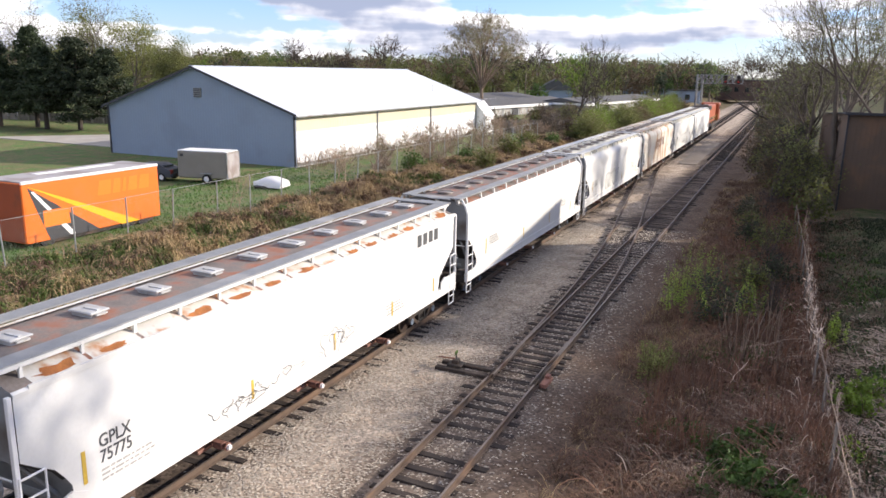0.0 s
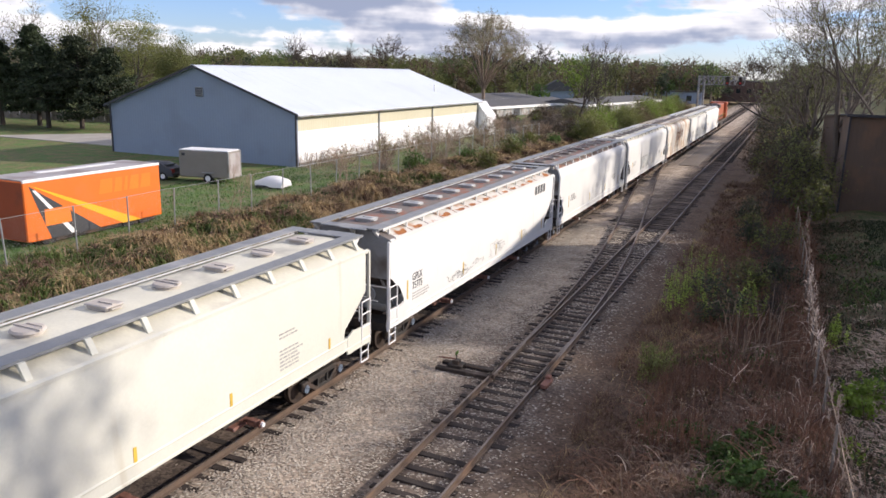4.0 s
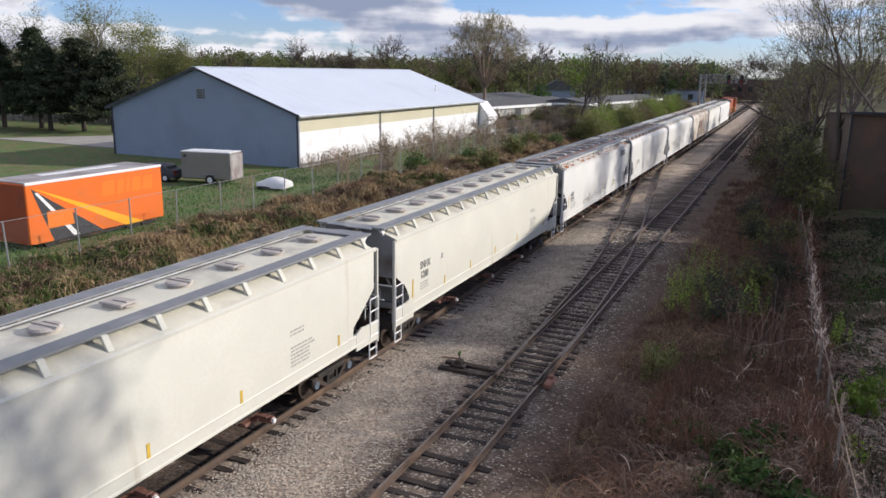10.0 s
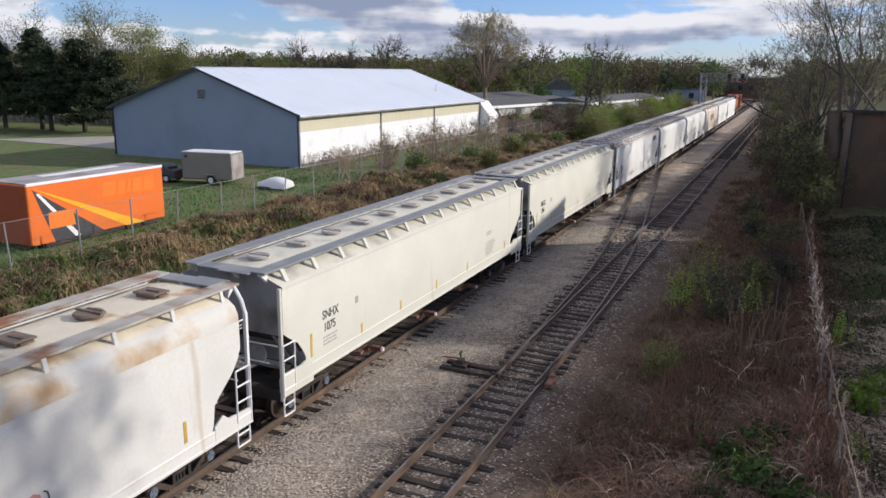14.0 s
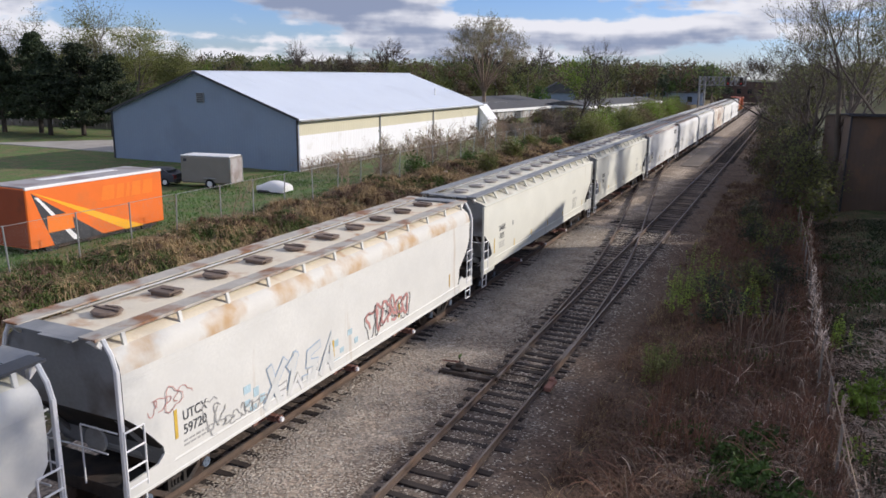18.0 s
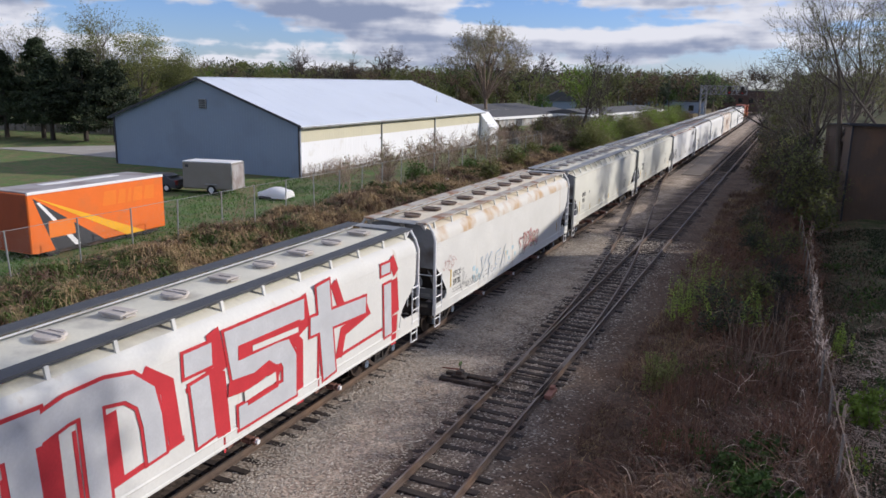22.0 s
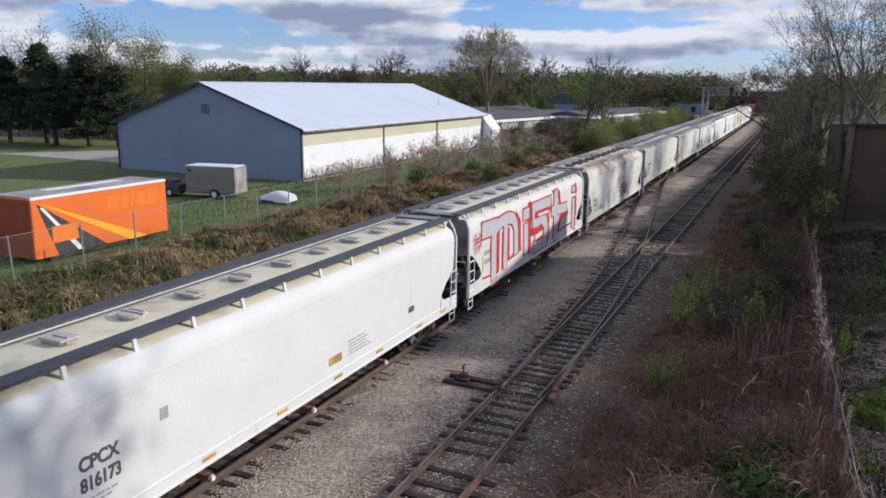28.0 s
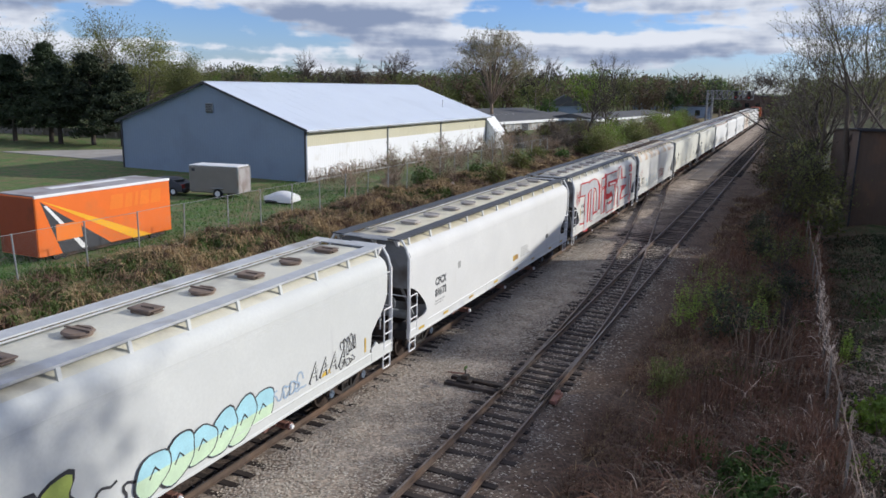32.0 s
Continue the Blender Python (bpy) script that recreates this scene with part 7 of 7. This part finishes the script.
def canes(name, label, material, count, area, length, rise, width, seed, category="brush", weight=None):
    """Arching canes and fallen twigs as narrow bent strips."""
    rnd = random.Random(seed)
    verts, faces = [], []
    (xa, xb), (ya, yb) = area
    for _ in range(count):
        x, y = rnd.uniform(xa, xb), ya + (yb - ya) * rnd.random() ** 1.4
        if weight and rnd.random() > weight(x, y):
            continue
        a = rnd.uniform(0, 6.28)
        l, r = length * rnd.uniform(0.4, 1.4), rise * rnd.uniform(0.3, 1.3)
        w = width * rnd.uniform(0.6, 1.4)
        bend = rnd.uniform(-0.8, 0.8)
        base = len(verts)
        n = 5
        for i in range(n + 1):
            u = i / n
            b = a + bend * u
            px, py = x + l * u * math.cos(b), y + l * u * math.sin(b)
            pz = ground_z(x, y) + 0.03 + r * 4 * u * (1 - u * 0.8)
            ww = w * (1 - 0.6 * u)
            verts += [(px - ww * math.sin(b), py + ww * math.cos(b), pz - ww * 0.5), (px + ww * math.sin(b), py - ww * math.cos(b), pz + ww * 0.5)]
        faces += [(base + 2 * i, base + 2 * i + 1, base + 2 * i + 3, base + 2 * i + 2) for i in range(n)]
    return tagged(soup(name, verts, faces, M[material]), label, category, kind="stuff")


def fallen_leaves(name, label, material, count, area, size, seed, weight=None):
    rnd = random.Random(seed)
    verts, faces = [], []
    (xa, xb), (ya, yb) = area
    for _ in range(count):
        x, y = rnd.uniform(xa, xb), ya + (yb - ya) * rnd.random() ** 1.4
        if weight and rnd.random() > weight(x, y):
            continue
        z = ground_z(x, y) + rnd.uniform(0.01, 0.07)
        a = Vector((rnd.gauss(0, 1), rnd.gauss(0, 1), rnd.gauss(0, 0.35))).normalized() * size * rnd.uniform(0.6, 1.4)
        b = Vector((-a.y, a.x, rnd.gauss(0, 0.3) * size)) * 0.6
        c = Vector((x, y, z))
        k = len(verts)
        verts += [tuple(c - a), tuple(c + b), tuple(c + a), tuple(c - b)]
        faces.append((k, k + 1, k + 2, k + 3))
    return tagged(soup(name, verts, faces, M[material]), label, "litter", kind="stuff")


def tussocks(name, label, material, count, area, length, width, seed, blades_each=42, weight=None):
    """Tufts of long dry grass that arch out from their middle and hang down the bank."""
    rnd = random.Random(seed)
    verts, faces = [], []
    (xa, xb), (ya, yb) = area
    for _ in range(count):
        cx, cy = rnd.uniform(xa, xb), ya + (yb - ya) * rnd.random() ** 1.4
        if weight and rnd.random() > weight(cx, cy):
            continue
        big = rnd.uniform(0.6, 1.35)
        for k in range(blades_each):
            a = rnd.gauss(0.0, 1.3)
            x, y = cx + rnd.gauss(0, 0.10) * big, cy + rnd.gauss(0, 0.10) * big
            l, r = length * big * rnd.uniform(0.5, 1.2), length * big * rnd.uniform(0.25, 0.75)
            w = width * rnd.uniform(0.6, 1.4) * (1 + cy / 70)
            z0 = ground_z(x, y) - 0.03
            base = len(verts)
            for u in (0.0, 0.3, 0.65, 1.0):
                px, py = x + l * u * math.cos(a), y + l * u * math.sin(a)
                pz = z0 + r * (3.2 * u - 3.0 * u * u) - 0.12 * u * l
                ww = w * (1 - 0.75 * u)
                verts += [(px - ww * math.sin(a), py + ww * math.cos(a), pz), (px + ww * math.sin(a), py - ww * math.cos(a), pz + ww * 0.4)]
            faces += [(base + 2 * i, base + 2 * i + 1, base + 2 * i + 3, base + 2 * i + 2) for i in range(3)]
    return tagged(soup(name, verts, faces, M[material]), label, "grass", kind="stuff")


tussocks("tussock_grass", "tufts of tan dry grass hanging down the bank", "dry", 620, ((-15.3, -9.6), (12, 95)), 0.75, 0.017, 71, weight=clump(-0.12, 0.15, 0.28, 2.0))
tussocks("brown_tussocks", "tufts of brown dead grass on the bank", "dead", 520, ((-15.3, -9.4), (12, 110)), 0.7, 0.016, 72, weight=clump(-0.1, 0.3, 0.3, 22.0))
tussocks("green_tussocks", "tufts of fresh green grass on the bank", "weed", 900, ((-15.8, -11.0), (12, 34)), 0.5, 0.020, 73, weight=lambda x, y: 1.0 if noise.noise((x * 0.3, y * 0.25, 9.0)) > -0.12 + 0.25 * (x + 13) / 3 else 0.06)
tussocks("brush_tussocks", "tufts of red-brown dead stems on the right bank", "dead", 300, ((8.9, 14.4), (12, 60)), 0.7, 0.010, 74, weight=clump(-0.05, 0.25, 0.4, 33.0))
blades("upright_stalks", "upright dead stalks in the brush", "cane", 5500, ((10.0, 14.6), (18, 62)), 1.0, 0.007, 75, 0.35, "brush", weight=clump(-0.02, 0.1, 0.4, 43.0))
def fence_crest(name, label, material, count, ys, seed):
    """Strands of dead vine matted along the top of the old fence."""
    rnd = random.Random(seed)
    verts, faces = [], []
    for _ in range(count):
        y = rnd.uniform(*ys)
        x = 14.2 + 0.55 * max(0.0, (30 - y) / 18) ** 1.2 + rnd.gauss(0, 0.07)
        z = 1.85 - abs(rnd.gauss(0, 0.28))
        a, l, w = rnd.gauss(1.57, 0.7), rnd.uniform(0.2, 0.7), rnd.uniform(0.006, 0.014)
        dz = rnd.gauss(-0.08, 0.2)
        k = len(verts)
        for u in (0, 0.5, 1):
            p = (x + l * u * math.cos(a) * 0.4, y + l * u * math.sin(a), z + dz * u + 0.10 * (u - u * u) * 4 * rnd.uniform(-0.4, 1))
            verts += [(p[0] - w, p[1], p[2]), (p[0] + w, p[1], p[2] + w)]
        faces += [(k, k + 1, k + 3, k + 2), (k + 2, k + 3, k + 5, k + 4)]
    return tagged(soup(name, verts, faces, M[material]), label, "brush", kind="stuff")


# pale strands that stand for sunlight catching the fence top
fence_crest("vine_crest", "pale dead vines coloured as sunlit on the old fence's top", "bleached", 190, (23.5, 33.5), 81)
fence_crest("brown_vine_crest", "brown dead vines matted on the old fence", "twig", 320, (13, 46), 82)
canes("pale_arching_canes", "pale arching dead canes in the brush", "twig", 650, ((9.8, 14.2), (11.5, 21)), 0.9, 0.30, 0.009, 83)
canes("bleached_arching_canes", "bleached arching dead canes in the brush", "bleached", 300, ((10.2, 14.2), (11.5, 22)), 0.7, 0.24, 0.009, 84, weight=clump(-0.05, 0.2, 0.6, 61.0))
canes("bramble_canes", "red-brown arching bramble canes in the brush", "cane", 3800, ((9.4, 14.8), (12, 60)), 1.1, 0.35, 0.010, 21, weight=clump(-0.1, 0.25, 0.45, 12.0))
canes("bare_canes", "grey-brown dead canes in the brush", "dead", 3800, ((9.2, 17.0), (12, 55)), 0.9, 0.3, 0.010, 22)
canes("pale_twigs", "bleached fallen twigs on the bank", "bleached", 9000, ((11.2, 17.5), (13, 30)), 0.5, 0.06, 0.012, 23, "litter", weight=clump(0.05, 0.1, 0.5, 15.0))
canes("fence_vines", "dry brown vines on the old fence", "twig", 1400, ((13.95, 14.75), (12, 48)), 0.5, 0.36, 0.009, 24, weight=clump(-0.1, 0.35, 0.9, 41.0))
canes("dark_fence_vines", "red-brown vines on the old fence", "cane", 2600, ((13.95, 14.75), (12, 48)), 0.6, 0.38, 0.009, 34)
canes("wall_vines", "bare grey vines climbing the white wall", "twig", 650, ((-25.3, -23.4), (54, 84)), 1.0, 0.9, 0.015, 35)
canes("pale_fence_vines", "bleached vine strands on the old fence", "bleached", 220, ((13.9, 14.8), (12, 34)), 0.6, 0.45, 0.012, 36)
canes("hanging_grass", "tan drooping dry grass in tussocks on the bank", "dry", 12000, ((-15.6, -9.3), (12, 100)), 0.6, 0.20, 0.014, 28, "grass", weight=clump(0.04, 0.05, 0.3, 2.0))
canes("bank_creepers", "brown matted creepers on the bank", "dead", 4500, ((-15.6, -9.5), (12, 100)), 0.8, 0.10, 0.012, 29, "brush", weight=clump(-0.1, 0.3, 0.5, 31.0))
canes("bank_canes", "brown dead canes on the weedy bank", "dead", 3000, ((-15.4, -10), (14, 100)), 0.9, 0.35, 0.012, 25)
fallen_leaves("leaf_litter", "brown and tan fallen leaves on the bank", "litter", 26000, ((8.9, 17.5), (12, 60)), 0.045, 26)
canes("bleached_straw", "bleached straw and twigs behind the old fence", "bleached", 5000, ((13.0, 17.6), (12, 25)), 0.4, 0.05, 0.011, 37, "litter", weight=clump(-0.1, 0.2, 0.7, 51.0))
fallen_leaves("pale_leaf_litter", "pale dry leaves on the bank", "bleached", 9000, ((12.0, 17.6), (12, 27)), 0.035, 38, clump(-0.1, 0.2, 0.6, 55.0))
fallen_leaves("bank_litter", "brown fallen leaves on the weedy bank", "litter", 12000, ((-15.6, -9.8), (13, 90)), 0.08, 27)


def green_shrub(x, y, h, n, seed, leaf="leaf_lime", per=3, size=0.05, label="bright green sapling clump in the brush"):
    rnd = random.Random(seed)
    t = thing("sapling_clump", label, "shrub", pose(x, y, ground_z(x, y) - 0.03), group="green saplings in the brush")
    verts, faces, tips = [], [], []
    for i in range(n):
        a = rnd.uniform(0, 6.28)
        r = rnd.uniform(0, 0.45)
        p = Vector((math.cos(a) * r, math.sin(a) * r, 0))
        hh = h * rnd.uniform(0.5, 1.0)
        q = p + Vector((rnd.gauss(0, 0.16), rnd.gauss(0, 0.16), hh))
        pts = [p, p.lerp(q, 0.5) + Vector((rnd.gauss(0, 0.05), rnd.gauss(0, 0.05), 0)), q]
        tube_path(verts, faces, pts, [0.012, 0.009, 0.004], 3)
        for k in range(int(10 * hh)):
            tips.append(p.lerp(q, rnd.uniform(0.25, 1.0)))
    tagged(soup("stem_mass", verts, faces, M["dead"], t), kind="stuff")
    lv, lf = leaves_at(rnd, tips, per, size, 0.06)
    tagged(soup("foliage", lv, lf, M[leaf], t), kind="stuff")


def leafy_stalks(x, y, h, n, seed, spread=0.6, leaf="leaf_stalk", size=0.06, label="tall stalks with young leaves coloured as if sunlit"):
    """Upright stalks set with leaves along their length."""
    rnd = random.Random(seed)
    t = thing("sapling_clump", label, "shrub", pose(x, y, ground_z(x, y) - 0.05), group="green saplings in the brush")
    verts, faces, lv, lf = [], [], [], []
    for i in range(n):
        p = Vector((rnd.gauss(0, spread * 0.6), rnd.gauss(0, spread), 0))
        hh = h * rnd.uniform(0.55, 1.0)
        q = p + Vector((rnd.gauss(0, 0.12), rnd.gauss(0, 0.12), hh))
        mid = p.lerp(q, 0.5) + Vector((rnd.gauss(0, 0.05), rnd.gauss(0, 0.05), 0))
        tube_path(verts, faces, [p, mid, q], [0.013, 0.010, 0.004], 3)
        u = rnd.uniform(0.15, 0.35)
        while u < 1.0:
            c = (p.lerp(mid, u * 2) if u < 0.5 else mid.lerp(q, u * 2 - 1))
            for k in range(3):
                a = rnd.uniform(0, 6.28)
                out = Vector((math.cos(a), math.sin(a), rnd.uniform(-0.3, 0.5)))
                w = size * rnd.uniform(0.7, 1.4) * (1.15 - 0.5 * u)
                side = Vector((-out.y, out.x, 0)) * w * 0.5
                b = len(lv)
                lv += [tuple(c), tuple(c + out * w + side), tuple(c + out * w * 2.1), tuple(c + out * w - side)]
                lf.append((b, b + 1, b + 2, b + 3))
            u += rnd.uniform(0.02, 0.045)
    tagged(soup("stem_mass", verts, faces, M["dead"], t), kind="stuff")
    tagged(soup("foliage", lv, lf, M[leaf], t), kind="stuff")


for i, (x, y, h, n) in enumerate(((10.0, 31.0, 3.1, 13), (9.7, 29.4, 2.5, 10), (10.5, 32.6, 2.9, 8), (9.5, 33.2, 1.7, 8), (12.3, 30.6, 2.0, 8), (10.9, 29.4, 1.5, 6))):
    leafy_stalks(x, y, h, n, 400 + i)
# pale bare canes standing in the brush
for i, (x, y, h, n) in enumerate(((12.1, 25.4, 1.9, 9), (12.8, 26.8, 2.1, 8), (13.3, 24.6, 1.5, 6), (11.6, 27.4, 1.8, 5), (13.0, 29.2, 1.9, 6))):
    rnd = random.Random(460 + i)
    t = thing("cane_clump", "clump of pale bare arching canes in the brush", "brush", pose(x, y, ground_z(x, y) - 0.04), group="bare cane clumps")
    verts, faces = [], []
    for k in range(n):
        p = Vector((rnd.gauss(0, 0.25), rnd.gauss(0, 0.25), 0))
        a = rnd.uniform(0, 6.28)
        out = Vector((math.cos(a), math.sin(a), 0)) * rnd.uniform(0.1, 0.9)
        hh = h * rnd.uniform(0.5, 1.0)
        tube_path(verts, faces, [p, p + out * 0.25 + Vector((0, 0, hh * 0.6)), p + out * 0.7 + Vector((0, 0, hh)), p + out * 1.3 + Vector((0, 0, hh * 0.92))], [0.016, 0.013, 0.009, 0.004], 4)
    tagged(soup("cane_mass", verts, faces, M["twig"], t), kind="stuff")
green_shrub(9.7, 22.6, 1.55, 26, 420, "leaf_yellow", 5, 0.035, "soft green bush at the foot of the bank")
green_shrub(9.9, 23.4, 1.3, 18, 421, "leaf_olive", 6, 0.035, "soft green bush at the foot of the bank")
green_shrub(14.9, 23.0, 0.9, 8, 422)
leafy_stalks(15.1, 28.0, 1.3, 9, 423)
green_shrub(15.0, 19.5, 0.6, 8, 424)
for i, (x, y, h) in enumerate(((15.5, 22.6, 0.7), (15.6, 23.6, 0.9), (16.2, 19.6, 0.5))):
    green_shrub(x, y, h, 16, 440 + i, "leaf_lime", 6, 0.06, "bright green weeds behind the old fence")
for i in range(16):
    rnd = random.Random(430 + i)
    green_shrub(rnd.gauss(12.7, 0.55), rnd.gauss(17.2, 1.2), rnd.uniform(0.35, 0.6), 14, 430 + i, "leaf_green", 12, 0.055, "low green bramble patch in the brush")
for i in range(8):
    rnd = random.Random(470 + i)
    green_shrub(rnd.gauss(11.2, 0.5), rnd.gauss(19.3, 0.7), rnd.uniform(0.3, 0.5), 12, 470 + i, "leaf_green", 9, 0.045, "low green bramble patch in the brush")
for i in range(16):
    rnd = random.Random(500 + i)
    green_shrub(rnd.uniform(10.3, 13.8), rnd.uniform(19, 60), rnd.uniform(1.2, 2.2), 9, 500 + i, "dead", 1, 0.03, "bare brown thicket of saplings")


def hedges():
    rnd = random.Random(9)
    for i in range(19):
        y = 96 + 4.6 * i
        tree(("pale yellow-green bush beside the main track", "olive budding bush beside the main track", "reddish budding bush beside the main track", "fresh green bush beside the main track")[(i * 3) % 4], -9.6 + rnd.uniform(-1.8, 1.4), y, 0.2, rnd.uniform(3.6, 5.6), 0.35, 3, 6, 0.7, ("leaf_yellow", "leaf_olive", "leaf_rust", "leaf_lime")[(i * 3) % 4], (6, 5, 3.5, 4)[(i * 3) % 4], 0.08, 600 + i, 0.5, 0.06, name="bush", group="green bushes along the line", bark="twig")
    for i in range(40):
        y = 50 + 1.22 * i
        tree("bare twiggy shrub along the fence", -17.6 + rnd.uniform(-1.8, 1.8), y, 0.8, rnd.uniform(1.6, 4.2), 0.4, 3, 6, 0.55, "leaf_pale" if i % 4 == 0 else None, 0.25, 0.07, 620 + i, 0.2, 0.045, up=0.8,
             name="shrub", group="bare shrubs along the fence", bark="twig", thin=0.010)
    for i, (x, y, h) in enumerate(((-14.9, 32.6, 3.4), (-14.7, 33.1, 3.0), (-15.8, 45.2, 3.0), (-15.6, 51.0, 3.8), (-15.5, 57.5, 4.4), (-15.9, 63.5, 5.0))):
        tree("thin bare sapling beside the chain-link fence", x, y, 1.0, h, 0.6, 2, 4, 0.3, None, 0, 0.1, 760 + i, 0.2, 0.035, up=1.2, name="sapling", group="saplings by the fence", bark="twig", thin=0.008)
    for i in range(14):
        y = 56 + 3.6 * i
        tree("brown and green scrub on the bank", -13.2 + rnd.uniform(-1.8, 1.6), y, 0.8, rnd.uniform(1.2, 2.2), 0.35, 3, 6, 0.8, ("leaf_green", None, "leaf_olive")[i % 3], 1.2, 0.09, 670 + i, 0.3, 0.035, name="shrub", group="scrub on the bank", bark="twig", thin=0.009)
    for i in range(26):
        x, y = rnd.uniform(-26, -13), rnd.uniform(100, 142)
        tree("brown bare scrub among the storage buildings", x, y, 0.5, rnd.uniform(2.0, 4.4), 0.35, 3, 6, 0.75, (None, "leaf_olive", "leaf_rust")[i % 3], 0.6, 0.10, 690 + i, 0.35, 0.05, name="shrub", group="scrub by the wooden fence", bark="bark", thin=0.02)
    for i in range(30):
        x, y = rnd.uniform(-46, -24), rnd.uniform(103, 135)
        tree("low brown brush before the storage buildings", x, y, 0.4, rnd.uniform(1.4, 2.8), 0.3, 3, 6, 0.9, ("leaf_olive", None, "leaf_rust")[i % 3], 1.0, 0.12, 800 + i, 0.35, 0.05, name="shrub", group="brush before the storage buildings", thin=0.025)


hedges()


def gravel():
    """Loose ballast stones near the tracks."""
    rnd = random.Random(12)
    verts, faces = [], []
    for i in range(42000):
        u = rnd.random()
        x = rnd.choice((rnd.gauss(1.9, 0.55), rnd.uniform(0.9, 4.4), rnd.uniform(0.9, 4.4), rnd.gauss(TRACK_B, 1.1)))
        y = -8 + 56 * u ** 0.9 if i % 4 == 0 else 8.5 + 40 * u ** 1.7
        s = rnd.uniform(0.014, 0.036) * (1 + y / 60)
        z = ground_z(x, y) + s * 0.15
        k = len(verts)
        ax, ay = rnd.uniform(0.7, 1.3), rnd.uniform(0.7, 1.3)
        verts += [(x - s * ax, y, z), (x, y - s * ay, z + s * 0.2), (x + s * ax, y + s * 0.3, z), (x - s * 0.2, y + s * ay, z - s * 0.1), (x + s * 0.2, y + s * 0.1, z + s * rnd.uniform(0.35, 0.6))]
        faces += [(k, k + 1, k + 4), (k + 1, k + 2, k + 4), (k + 2, k + 3, k + 4), (k + 3, k, k + 4)]
    tagged(soup("ballast", verts, faces, M["stone"]), "loose pale and brown ballast stones around the rails", "gravel", kind="stuff")


gravel()


def debris():
    rnd = random.Random(15)
    for i in range(14):
        x, y = rnd.uniform(11.3, 14.0), rnd.uniform(16, 27)
        b = thing("dead_branch", "bleached dead branch lying in the brush", "branch", pose(x, y, ground_z(x, y) + 0.12, rnd.uniform(-12, 12), rnd.uniform(-12, 12), rnd.uniform(0, 360)), group="dead branches")
        v, f, tips = [], [], []
        grow(rnd, v, f, tips, Vector((0, 0, 0)), Vector((1, 0, 0.1)), rnd.uniform(0.7, 1.6), 0.022, 1, 0.6, 0.0, 3)
        soup("limb", v, f, M["bleached"], b)


debris()


def bank_rocks():
    """Pale rocks and rubble on the weedy bank."""
    rnd = random.Random(19)
    for i in range(26):
        x, y = rnd.uniform(-15.2, -10.5), 16 + 60 * rnd.random() ** 1.3
        s = rnd.uniform(0.07, 0.2)
        t = thing("rock", "pale rock lying on the weedy bank", "rock", pose(x, y, ground_z(x, y) + s * 0.35, rnd.uniform(-20, 20), rnd.uniform(-20, 20), rnd.uniform(0, 360)), group="rocks on the bank")
        bm = bmesh.new()
        bmesh.ops.create_icosphere(bm, subdivisions=1, radius=s)
        for v in bm.verts:
            v.co *= rnd.uniform(0.75, 1.2)
            v.co.z *= 0.7
        part("stone", bm, M["rock"], t)


bank_rocks()

# ---- the train's run ----
def run(t):
    """Metres that the train has gone at t seconds."""
    return 3.25 * t + 0.0078 * t * t


def motions():
    for car, y in CARS:
        walk(car, [(t, pose(0, y + run(t), 0)) for t in (0, 2, 4, 6, 8, 10, 12, 14, 16, 18, 20, 22, 24, 26, 28, 30, 32)])
    rolls = [(0.16 * i, -math.degrees(run(0.16 * i) / 0.457)) for i in range(201)]
    for w, dy in WHEELSETS:
        walk(w, [(t, pose(0, dy, 0.457, a)) for t, a in rolls])


motions()
